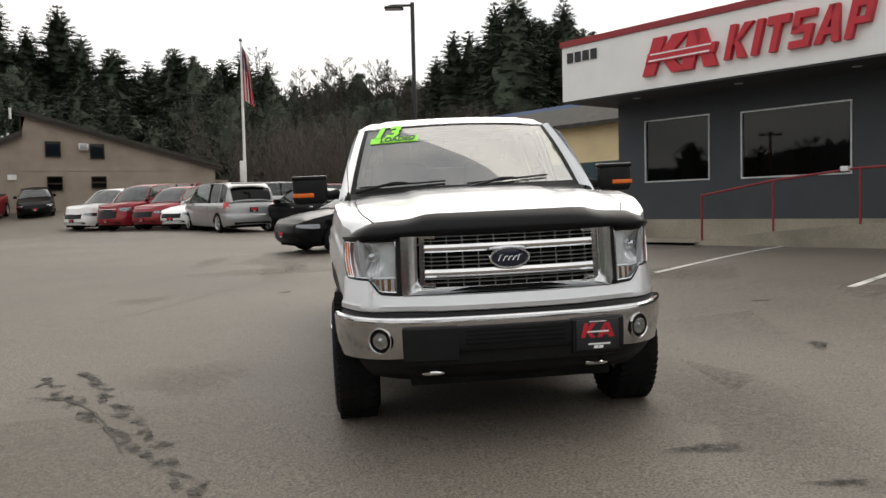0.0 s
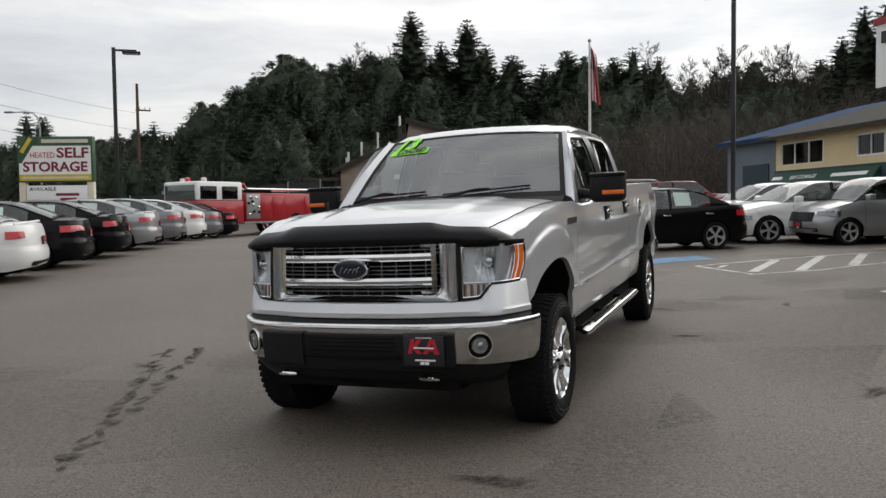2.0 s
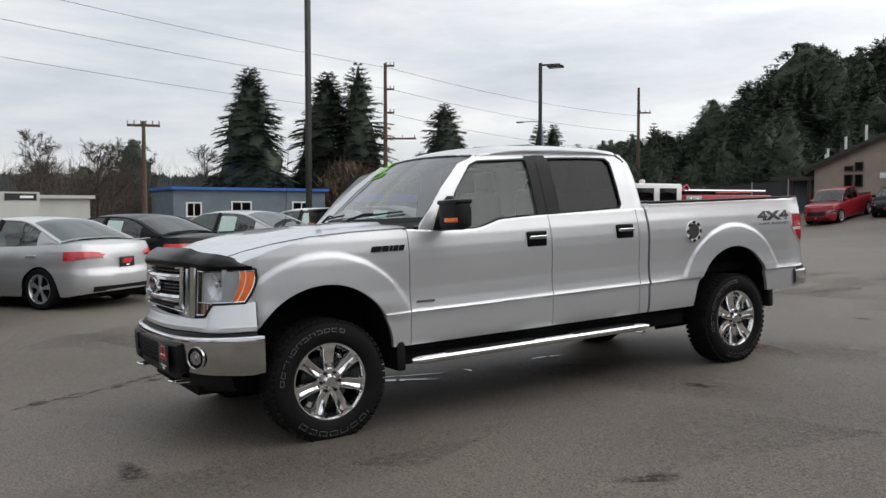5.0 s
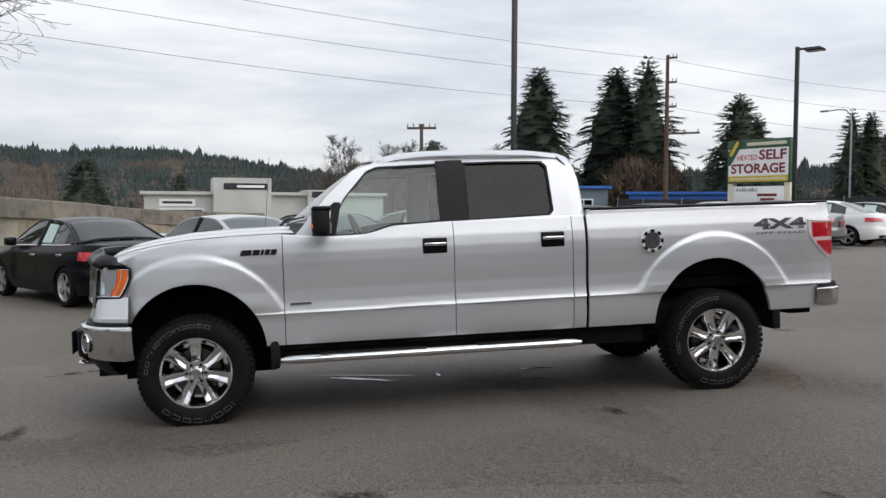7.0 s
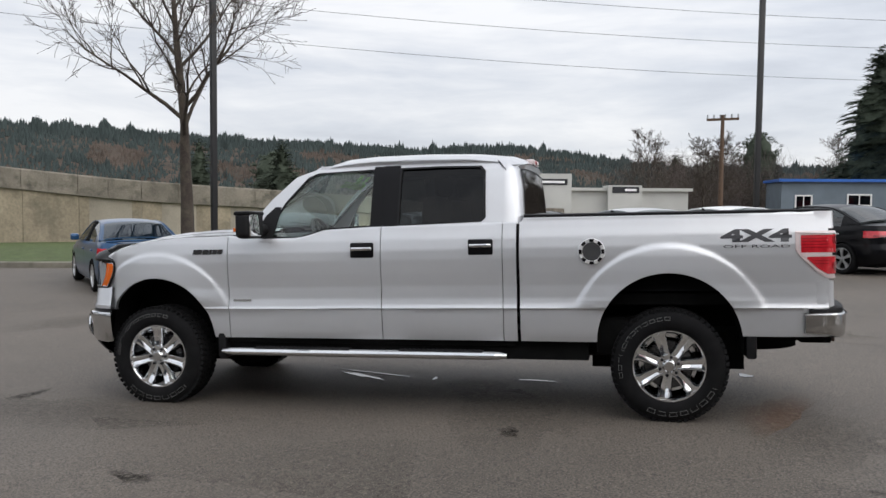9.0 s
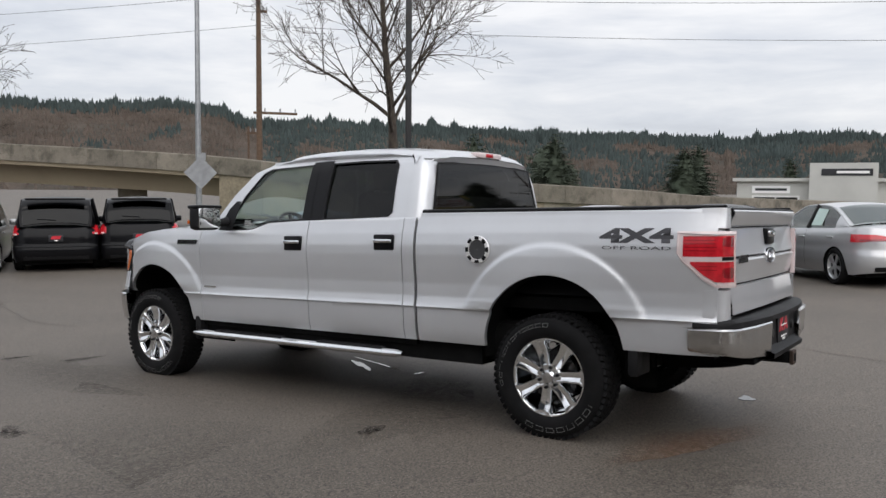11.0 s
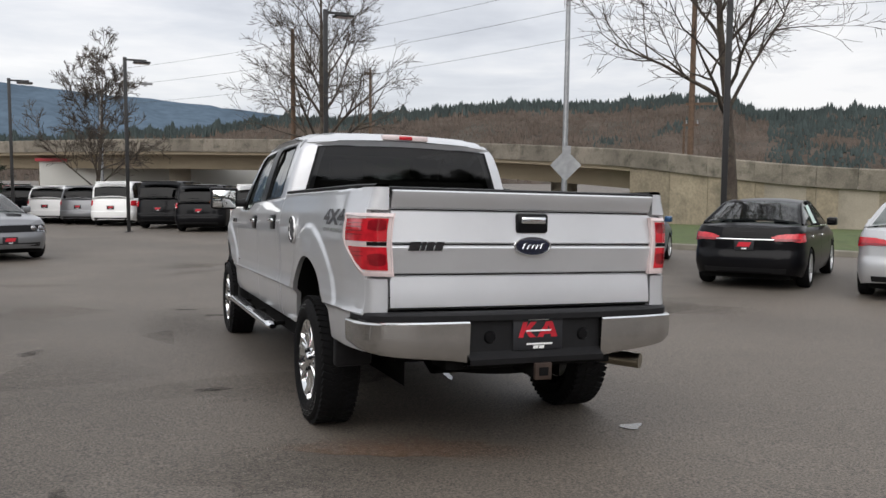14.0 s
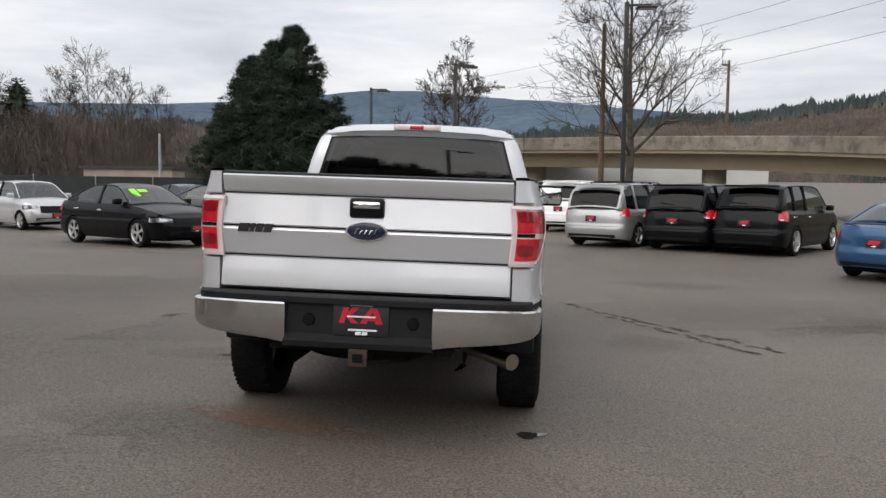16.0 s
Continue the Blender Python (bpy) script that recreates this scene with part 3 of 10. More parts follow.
def oval_badge(name, m, a, b, parent):
    bm = bmesh.new()
    n = 40
    sheet(bm, [[m @ Vector((a * k * math.cos(2 * math.pi * i / n), b * k * math.sin(2 * math.pi * i / n), h)) for i in range(n)] for k, h in ((1.0, -0.02), (1.0, 0.006), (0.97, 0.010), (0.90, 0.010), (0.88, 0.007))], True)
    rim = part(name, bm, M["chrome"], parent, "dark blue oval badge in a chrome ring", smooth=30)
    bm = bmesh.new()
    sheet(bm, [[m @ Vector((a * k * math.cos(2 * math.pi * i / n), b * k * math.sin(2 * math.pi * i / n), h)) for i in range(n)] for k, h in ((0.89, 0.006), (0.6, 0.009), (0.01, 0.010))], True)
    part("badge_field", bm, M["badge_blue"], rim)
    # plain slanting strokes
    bm = bmesh.new()
    r = 0.0034 * a / 0.115
    for k in range(5):
        u, h = -0.50 + 0.23 * k, 0.38 if k in (0, 4) else 0.20
        tube(bm, [m @ Vector((a * (u - 0.05), b * -0.30, 0.0105)), m @ Vector((a * (u + 0.06), b * (h - 0.12), 0.0105)), m @ Vector((a * (u + 0.17), b * (h - 0.10), 0.0105))], r, 6)
    part("badge_stroke", bm, M["chrome"], rim)


oval_badge("front_badge", Matrix(((0, 0, 1, 2.812), (1, 0, 0, -0.008), (0, 1, 0, 1.037), (0, 0, 0, 1))), 0.113, 0.055, grille)

# headlights: a clear lens over a bright bowl, an amber wrap-round corner, a turn signal in the lower inner foot
for s in (1, -1):
    def lamp_end(t):
        return LOW_OUT + 0.012 + (TOP_OUT - LOW_OUT) * math.sin(t * 1.9) * 1.02

    def lamp_at_(a, t, off=0.0):
        k = LAMP_IN + (lamp_end(t) - LAMP_IN) * a
        k0 = LAMP_IN + (lamp_end(0) - LAMP_IN) * a
        lo = lerp(k0, ((LAMP_IN, 0.856), (FOOT_OUT, 0.862), (NOTCH, 0.938), (LOW_OUT + 0.02, 0.940)))
        return on_nose(s * k, lo + (1.150 - 0.008 * a - lo) * t, off)

    edge = [(a, 0.0) for a in np.linspace(0, 1, 30)] + [(1.0, t) for t in np.linspace(0.05, 1, 12)] + [(a, 1.0) for a in np.linspace(1, 0, 24)] + [(0.0, t) for t in np.linspace(1, 0, 8)]
    b = bmesh.new()
    tube(b, [lamp_at_(a, t, 0.002) for a, t in edge], 0.009, 6, False)
    head = part("headlight", b, M["black"], truck, "clear headlight with an amber corner and black seal")
    b = bmesh.new()
    tube(b, [lamp_at_(0.018 + 0.964 * a, 0.03 + 0.94 * t, 0.004) for a, t in edge], 0.0055, 6, False)
    part("bezel", b, M["chrome"], head, "thin chrome bezel")
    b = bmesh.new()
    rows = []
    for t in np.linspace(0.01, 0.99, 22):
        row = []
        for a in np.linspace(0.01, 0.86, 110):
            p = lamp_at_(a, t)
            z = p[2]
            bowl = min(1.0, math.hypot((a - 0.42) / 0.25, (z - 1.05) / 0.085))
            d = -0.085 + 0.055 * bowl ** 2 + 0.035 * smooth(0.72, 0.86, a) + 0.004 * math.sin(a * 75) * (0.4 + bowl) * smooth(0.2, 0.3, a)
            row.append(lamp_at_(a, t, d))
        rows.append(row)
    sheet(b, rows)
    part("reflector", b, M["lamp_bowl"], head, smooth=50)
    b = bmesh.new()
    sheet(b, [[lamp_at_(a, t, 0.005 + 0.006 * math.sin(a * 3.1)) for a in np.linspace(0.01, 0.78, 40)] for t in np.linspace(0.01, 0.99, 12)])
    part("lens", b, M["lamp_clear"], head, smooth=50)
    b = bmesh.new()
    sheet(b, [[lamp_at_(a, t, 0.009 - 0.004 * (a - 0.77) / 0.21) for a in np.linspace(0.775, 0.985, 24)] for t in np.linspace(0.03, 0.97, 12)])
    part("side_marker", b, M["amber"], head, "bright amber side marker", smooth=50)
    b = bmesh.new()
    tube(b, [lamp_at_(0.775, t, 0.010) for t in np.linspace(0.02, 0.98, 10)], 0.0035, 6)
    part("lens_rib", b, M["chrome"], head)
    b = bmesh.new()
    sheet(b, [[on_nose(s * k, z, -0.030 + 0.010 * math.sin(k * 160)) for k in np.linspace(LAMP_IN + 0.008, lerp(z, ((0.86, FOOT_OUT - 0.006), (0.938, NOTCH - 0.006))), 24)] for z in (0.868, 0.89, 0.912, 0.934)])
    part("turn_signal", b, M["amber_dim"], head, "dull amber turn signal", smooth=50)
    b = bmesh.new()
    tube(b, [on_nose(s * k, 0.944, -0.004) for k in np.linspace(LAMP_IN + 0.006, NOTCH, 8)], 0.005, 6)
    part("shelf_rib", b, M["chrome"], head)
    b = bmesh.new()
    c_ = lamp_at_(0.42, 0.58, -0.06)
    lathe(b, [(0.001, 0.035), (0.020, 0.030), (0.031, 0.012), (0.037, 0.0)], 20, Matrix.Translation(c_) @ pose(0, 0, 0, 0, 90, s * 25))
    part("bulb_shield", b, M["chrome"], head)
    b = bmesh.new()
    sheet(b, [[on_nose(s * k, z, o) for z in np.linspace(0.846, 1.20, 8)] for k, o in ((LAMP_IN - 0.018, -0.03), (LAMP_IN - 0.016, 0.004), (LAMP_IN - 0.006, 0.005), (LAMP_IN - 0.003, -0.03))])
    part("lamp_trim", b, M["black"], truck)

# bug deflector on the hood's front edge
bm = bmesh.new()
rows = []
for s in np.linspace(-TOP_OUT + 0.01, TOP_OUT - 0.01, 110):
    k = abs(s)
    top = lerp(k, ((0, 1.288), (0.40, 1.287), (0.47, 1.284), (0.56, 1.262), (0.62, 1.256), (0.80, 1.246), (0.90, 1.228), (0.98, 1.195), (TOP_OUT, 1.160)))
    low = lerp(k, ((0, 1.170), (LAMP_IN, 1.168), (LAMP_IN + 0.04, 1.158), (0.95, 1.152), (TOP_OUT, 1.148)))
    e = smooth(TOP_OUT, TOP_OUT - 0.25, k)
    rows.append([on_nose(s, low + 0.008, -0.03), on_nose(s, low, 0.020 + 0.012 * e), on_nose(s, low + 0.018, 0.030 + 0.014 * e), on_nose(s, low + (top - low) * 0.45, 0.022 + 0.016 * e), on_nose(s, low + (top - low) * 0.75, -0.002 + 0.014 * e), on_nose(s, top - 0.006, -0.035), on_nose(s, top, -0.045), on_nose(s, top - 0.008, -0.056), on_nose(s, low + (top - low) * 0.4, -0.02)])
sheet(bm, rows)
part("hood_deflector", bm, M["black_gloss"], truck, "smoked black hood deflector", smooth=50)
# antenna on the far fender
bm = bmesh.new()
tube(bm, [(1.52, -0.86, 1.36), (1.52, -0.86, 1.40), (1.50, -0.86, 1.41)], [0.016, 0.010, 0.004], 8)
tube(bm, [(1.50, -0.86, 1.41), (1.44, -0.86, 2.05)], 0.0025, 5)
part("antenna", bm, M["black"], truck)

# ---- cab: pillars, roof, glass ----


def green_y(z):
    return lerp(z, ((1.30, 0.945), (1.38, 0.928), (1.45, 0.908), (1.60, 0.868), (1.75, 0.820), (1.82, 0.790), (1.87, 0.752), (1.90, 0.70)))


def ring_panel(b, outer, inner, s, inset=0.022, n=10):
    """The painted frame round a window: two outlines with matching corners, laid on the cab's side."""
    def dense(poly):
        out = []
        for p, q in zip(poly, poly[1:] + poly[:1]):
            out += [(p[0] + (q[0] - p[0]) * k / n, p[1] + (q[1] - p[1]) * k / n) for k in range(n)]
        return out
    o, i = dense(outer), dense(inner)
    rows = [[(x, s * green_y(z), z) for x, z in ((p[0] + (q[0] - p[0]) * t, p[1] + (q[1] - p[1]) * t) for p, q in zip(o, i))] for t in (0, 0.34, 0.67, 1)]
    rows.append([(x, s * (green_y(z) - inset), z) for x, z in i])
    sheet(b, rows, True)


W1 = [(1.030, 1.322), (0.740, 1.322), (0.535, 1.385), (0.165, 1.402), (0.165, 1.838), (0.62, 1.822), (0.70, 1.79), (0.87, 1.60)]
O1 = [(1.240, 1.335), (0.740, 1.305), (0.50, 1.370), (0.080, 1.392), (0.080, 1.875), (0.60, 1.868), (0.80, 1.80), (0.99, 1.625)]
W2 = [(-0.045, 1.404), (-0.40, 1.416), (-0.680, 1.425), (-0.712, 1.455), (-0.700, 1.80), (-0.665, 1.840), (-0.35, 1.846), (-0.045, 1.842)]
O2 = [(0.080, 1.392), (-0.40, 1.400), (-0.75, 1.407), (-0.845, 1.407), (-0.842, 1.80), (-0.80, 1.872), (-0.35, 1.878), (0.080, 1.875)]
for s in (1, -1):
    k = 0 if s == 1 else 1
    b = bmesh.new()
    ring_panel(b, O1, W1, s)
    part("window_surround", b, M["silver"], front_doors[k], smooth=40)
    b = bmesh.new()
    ring_panel(b, O2, W2, s)
    part("window_surround", b, M["silver"], rear_doors[k], smooth=40)
    for wname, poly, g, door in (("front_window", W1, "glass_light", front_doors[k]), ("rear_window", W2, "glass_dark", rear_doors[k])):
        b = bmesh.new()
        f = b.faces.new([b.verts.new((x, s * (green_y(z) - 0.014), z)) for x, z in poly])
        bmesh.ops.triangulate(b, faces=[f])
        bmesh.ops.subdivide_edges(b, edges=b.edges, cuts=2)
        for v in b.verts:
            v.co.y = s * (green_y(v.co.z) - 0.014)
        ob = part(wname, b, M[g], door, "dark privacy glass" if g == "glass_dark" else "lightly tinted window glass", smooth=60)
        ob.visible_shadow = False
        b = bmesh.new()
        ring_panel(b, [((x - 0.4) * 1.012 + 0.4 if poly is W1 else (x + 0.38) * 1.02 - 0.38, (z - 1.6) * 1.02 + 1.6) for x, z in poly], [((x - 0.4) * 0.985 + 0.4 if poly is W1 else (x + 0.38) * 0.97 - 0.38, (z - 1.6) * 0.965 + 1.6) for x, z in poly], s, 0.018)
        for v in b.verts:
            v.co.y += s * 0.003
        part("window_seal", b, M["black"], door, smooth=40)
    # black centre pillar and the mirror's triangle
    b = bmesh.new()
    sheet(b, [[(x, s * (green_y(z) + 0.004), z) for x in (0.170, 0.086)] for z in np.linspace(1.398, 1.862, 10)])
    sheet(b, [[(x, s * (green_y(z) + 0.004), z) for x in (0.074, -0.040)] for z in np.linspace(1.398, 1.866, 10)])
    sheet(b, [[(x, s * (green_y(z) + 0.0015), z) for x in (0.09, 0.07)] for z in np.linspace(1.398, 1.866, 10)])
    part("centre_pillar_cover", b, M["black_gloss"], truck)
    b = bmesh.new()
    sheet(b, [[(x, s * (green_y(z) + 0.006), z) for x in (x0, x1)] for x0, x1, z in ((1.125, 0.955, 1.325), (1.085, 0.935, 1.40), (1.03, 0.915, 1.50), (0.955, 0.905, 1.565))])
    part("mirror_base", b, M["black"], front_doors[k])
    # mirror
    mirror = bmesh.new()
    tube(mirror, [(1.03, s * 0.93, 1.395), (1.04, s * 1.00, 1.385), (1.045, s * 1.06, 1.40)], [0.04, 0.034, 0.04], 10)
    box(mirror, 1.000, 1.125, 1.015, 1.265, 1.325, 1.530, 0.042, Matrix.Diagonal((1, s, 1, 1)), 3)
    housing = part("door_mirror", mirror, M["black"], truck, "black door mirror with an amber signal", smooth=50)
    b = bmesh.new()
    box(b, 1.118, 1.131, 1.11, 1.262, 1.378, 1.408, 0.004, Matrix.Diagonal((1, s, 1, 1)))
    part("signal_lamp", b, M["amber"], housing)
    b = bmesh.new()
    box(b, 0.993, 1.006, 1.035, 1.25, 1.345, 1.515, 0.005, Matrix.Diagonal((1, s, 1, 1)))
    part("mirror_glass", b, material("mirror_glass", (0.8, 0.82, 0.82), 0.02, 1.0, vary=0.0), housing)
    b = bmesh.new()
    box(b, 0.990, 1.128, 1.012, 1.268, 1.497, 1.533, 0.016, Matrix.Diagonal((1, s, 1, 1)))
    # door handles
    for x, z, door in ((0.225, 1.222, front_doors[k]), (-0.685, 1.236, rear_doors[k])):
        w = half_width(x, z)
        c = bmesh.new()
        box(c, x - 0.093, x + 0.093, w - 0.012, w + 0.012, z - 0.058, z + 0.058, 0.012, Matrix.Diagonal((1, s, 1, 1)))
        handle = part("door_handle", c, M["black_gloss"], door, "black door handle with a chrome pull")
        c = bmesh.new()
        box(c, x - 0.082, x + 0.082, w + 0.010, w + 0.034, z - 0.004, z + 0.026, 0.010, Matrix.Diagonal((1, s, 1, 1)))
        part("pull", c, M["chrome"], handle)
    bm_ = b
    part("mirror_cap", bm_, M["black_gloss"], housing)

# roof, from the windshield's top edge back to the rear window
ROOF_Y = 0.760


def roof_z(x, y):
    c = lerp(x, ((-0.99, 1.874), (-0.95, 1.912), (-0.88, 1.937), (-0.6, 1.966), (-0.2, 1.978), (0.2, 1.975), (0.45, 1.958), (0.60, 1.928), (0.68, 1.900)))
    k = abs(y) / ROOF_Y
    return c - 0.030 * k ** 2 - 0.034 * smooth(0.86, 1.0, k) - 0.008 * smooth(0.70, 0.76, k)


bm = bmesh.new()
sheet(bm, [[(x - 0.09 * (k * k) * smooth(0.3, 0.68, x) + 0.085 * k ** 6 * smooth(-0.55, -0.985, x), ROOF_Y * k, roof_z(x, ROOF_Y * k)) for k in np.linspace(-1, 1, 41)] for x in np.concatenate([np.linspace(-0.985, -0.8, 8), np.linspace(-0.75, 0.45, 20), np.linspace(0.5, 0.68, 8)])])
part("roof", bm, M["silver"], truck, smooth=40)
# windshield with a black border, wipers at its foot


def shield(u, v, off=0.0):
    """u across -1 to 1, v from the cowl 0 to the roof 1."""
    xb, xt = 1.335 - 0.20 * u * u, 0.672 - 0.09 * u * u
    yb, yt = 0.855, 0.715
    x, y, z = xb + (xt - xb) * v, u * (yb + (yt - yb) * v), 1.385 + (1.900 - 0.030 * u * u - 1.385) * v + 0.026 * math.sin(v * math.pi)
    return (x + off * 0.55, y, z + off * 0.83)


bm = bmesh.new()
sheet(bm, [[shield(u, v) for u in np.linspace(-1, 1, 25)] for v in np.linspace(0, 1, 13)])
ws = part("windshield", bm, M["glass_shield"], truck, "raked windshield glass with black border", smooth=60)
ws.visible_shadow = False
bm = bmesh.new()
for rows in ([(-1.0, -0.955)], [(0.955, 1.0)]):
    for a, c in rows:
        sheet(bm, [[shield(u, v, 0.003) for u in (a, c)] for v in np.linspace(0, 1, 13)])
for a, c in ((0.0, 0.06), (0.965, 1.0)):
    sheet(bm, [[shield(u, v, 0.003) for u in np.linspace(-1, 1, 25)] for v in (a, c)])
part("glass_border", bm, M["black"], ws)
bm = bmesh.new()
for u0, v0, u1, v1 in ((-0.92, 0.055, -0.20, 0.10), (-0.02, 0.055, 0.72, 0.12)):
    pts = [shield(u0 + (u1 - u0) * t, v0 + (v1 - v0) * t, 0.016) for t in np.linspace(0, 1, 9)]
    tube(bm, pts, 0.007, 6)
    tube(bm, [shield(u0 - 0.02, -0.02, 0.03), shield(u0 + 0.4 * (u1 - u0), v0 + 0.01, 0.042), shield(u0 + 0.55 * (u1 - u0), v0 + 0.5 * (v1 - v0), 0.03)], [0.012, 0.010, 0.006], 6)
part("wiper", bm, M["black"], truck)
bm = bmesh.new()
sheet(bm, [[(x + dx - 0.20 * u * u, 0.85 * u, 1.385 + dz) for u in np.linspace(-1, 1, 25)] for x, dx, dz in ((1.345, 0, -0.008), (1.30, 0, 0.012), (1.41, 0, -0.02), (1.45, 0, -0.05))])
part("cowl", bm, M["black"], truck)
# windshield pillars
for s in (1, -1):
    b = bmesh.new()
    rows = []
    for v in np.linspace(0, 1, 12):
        a = shield(s * 0.995, v, 0.002)
        t = v
        ox, oz = 1.240 + (0.60 - 1.240) * t + 0.05 * math.sin(t * math.pi), 1.335 + (1.868 - 1.335) * t
        o = (ox, s * green_y(oz), oz)
        m_ = ((a[0] + o[0]) / 2 + 0.02, (a[1] + o[1]) / 2 + s * 0.012, (a[2] + o[2]) / 2 + 0.012)
        rows.append([a, m_, o])
    sheet(b, rows)
    part("windshield_pillar", b, M["silver"], truck, smooth=60)
    # rounded rail between the door frames and the roof
    b = bmesh.new()
    rows = []
    for x in np.linspace(0.62, -0.86, 24):
        z0 = lerp(x, ((-0.86, 1.80), (-0.80, 1.872), (-0.35, 1.878), (0.08, 1.875), (0.60, 1.866)))
        y1 = ROOF_Y
        z1 = roof_z(x, y1 * 0.999)
        rows.append([(x, s * (green_y(z0) + 0.001), z0 - 0.006), (x, s * (green_y(z0) + 0.006), z0 + 0.012), (x, s * (y1 + 0.004), z1 - 0.006), (x, s * (y1 - 0.012), z1 + 0.004)])
    sheet(b, rows)
    part("roof_rail", b, M["silver"], truck, smooth=60)
    # rear cab corner
    b = bmesh.new()
    rows = []
    for z in np.linspace(1.40, 1.875, 14):
        w = green_y(z)
        t = (z - 1.40) / 0.475
        back = lerp(t, ((0, -0.985), (0.6, -0.965), (0.85, -0.94), (1, -0.89)))
        rows.append([(-0.842 + 0.04 * smooth(0.86, 1, t), s * (w + 0.0005), z), (back + 0.055, s * w, z), (back + 0.02, s * (w - 0.018), z), (back, s * (w - 0.06), z), (back - 0.012, s * (w - 0.12), z), (back - 0.01, s * (w - 0.17), z)])
    sheet(b, rows)
    part("rear_pillar", b, M["silver"], truck, smooth=60)
# back wall of the cab with the window, brake lamp over it
bm = bmesh.new()
sheet(bm, [[(x, y, z) for y in np.linspace(-w, w, 9)] for x, z, w in ((-0.955, 0.62, 0.90), (-0.965, 1.40, 0.86), (-0.985, 1.43, 0.80))])
sheet(bm, [[(x + 0.085 * k ** 6, ROOF_Y * k, z - 0.03 * k * k) for k in np.linspace(-1, 1, 25)] for x, z in ((-0.985, 1.874), (-0.972, 1.848), (-0.968, 1.835))])
part("cab_back", bm, M["silver"], truck, smooth=50)


def backlight(u, v, off=0.0):
    yb, yt = 0.805, 0.688
    return (-0.992 + 0.030 * v ** 2 - off, u * (yb + (yt - yb) * v), 1.42 + (1.842 - 0.026 * u * u - 1.42) * v)


bm = bmesh.new()
sheet(bm, [[backlight(u, v) for u in np.linspace(-1, 1, 15)] for v in np.linspace(0, 1, 9)])
bl = part("back_window", bm, M["glass_back"], truck, "dark tinted back window", smooth=60)
bl.visible_shadow = False
bm = bmesh.new()
for a, c in ((-1.0, -0.975), (0.975, 1.0)):
    sheet(bm, [[backlight(u, v, 0.004) for u in (a, c)] for v in np.linspace(0, 1, 9)])
for a, c in ((0.0, 0.05), (0.965, 1.0)):
    sheet(bm, [[backlight(u, v, 0.004) for u in np.linspace(-1, 1, 15)] for v in (a, c)])
part("window_border", bm, M["black"], bl)
bm = bmesh.new()
box(bm, -0.995, -0.93, -0.185, 0.185, 1.882, 1.925, 0.008)
brake = part("high_brake_lamp", bm, M["white_lens"], truck, "clear and red high-mounted brake lamp")
bm = bmesh.new()
box(bm, -1.000, -0.94, -0.055, 0.055, 1.888, 1.919, 0.006)
part("red_lens", bm, M["red_lens"], brake)
# sticker on the windshield
STK = lambda u, v: Vector(shield(u, v, 0.006))
bm = bmesh.new()
sheet(bm, [[STK(u, v) for u in np.linspace(-0.90, -0.42, 8)] for v in (0.70, 0.80)])
sticker = part("price_sticker", bm, M["lime"], truck, "lime green windshield sticker reading 13 LOADED")
sx = (STK(-0.42, 0.75) - STK(-0.90, 0.75)).normalized()
sy = (STK(-0.66, 0.85) - STK(-0.66, 0.70)).normalized()
sx, sy = (sx - sy * sx.dot(sy)).normalized(), sy
sz = sx.cross(sy)


def on_shield(u, v):
    p = STK(u, v) + sz * 0.004
    return Matrix(((sx.x, sy.x, sz.x, p.x), (sx.y, sy.y, sz.y, p.y), (sx.z, sy.z, sz.z, p.z), (0, 0, 0, 1)))


lettering("sticker_word", "LOADED", 0.085, M["ink"], on_shield(-0.63, 0.75), sticker, 0.001, 0.2, 0.27, bold=0.002)
lettering("sticker_year", "13", 0.20, M["lime"], on_shield(-0.76, 0.885), sticker, 0.001, 0.25, 0.20, bold=0.008)

# ---- bed, tailgate, lamps, rear bumper ----
bm = bmesh.new()
for s in (1, -1):
    sheet(bm, [[(x, s * 0.80, 1.40), (x, s * 0.80, 0.90)] for x in (-1.0, -3.02)])
sheet(bm, [[(x, -0.80, 0.90), (x, 0.80, 0.90)] for x in np.linspace(-1.0, -3.02, 10)])
sheet(bm, [[(-1.005, -0.85, z), (-1.005, 0.85, z)] for z in (0.62, 1.44)])
part("bed_liner", bm, M["black"], truck)
for s in (1, -1):
    b = bmesh.new()
    rows = []
    for x in np.linspace(-1.0, -3.075, 12):
        w = half_width(x, 1.44)
        rows.append([(x, s * (w - 0.004), 1.440), (x, s * (w - 0.002), 1.462), (x, s * (w - 0.02), 1.470), (x, s * 0.80, 1.468), (x, s * 0.79, 1.40)])
    sheet(b, rows)
    part("bed_rail_cap", b, M["black"], truck, smooth=40)
# tailgate: a pressed panel with steps, seen from behind
TG = [(1.425, 0.0), (1.440, 0.012), (1.440, 0.046), (1.432, 0.056), (1.415, 0.054), (1.385, 0.041), (1.350, 0.026), (1.345, 0.014), (1.335, 0.014), (1.330, 0.026), (1.25, 0.034), (1.170, 0.044), (1.165, 0.032), (1.155, 0.032), (1.150, 0.042), (1.140, 0.048), (1.130, 0.046), (1.07, 0.035),
      (1.008, 0.024), (1.004, 0.010), (0.994, 0.010), (0.989, 0.028), (0.93, 0.035), (0.86, 0.044), (0.830, 0.044), (0.812, 0.0)]
bm = bmesh.new()
sheet(bm, [[(-3.062 - d - 0.016 * (1 - (y / 0.8) ** 2), y, z) for y in np.linspace(-0.790, 0.790, 21)] for z, d in TG])
sheet(bm, [[(-3.05, y, z) for y in np.linspace(-0.796, 0.796, 3)] for z in (0.815, 1.43)])
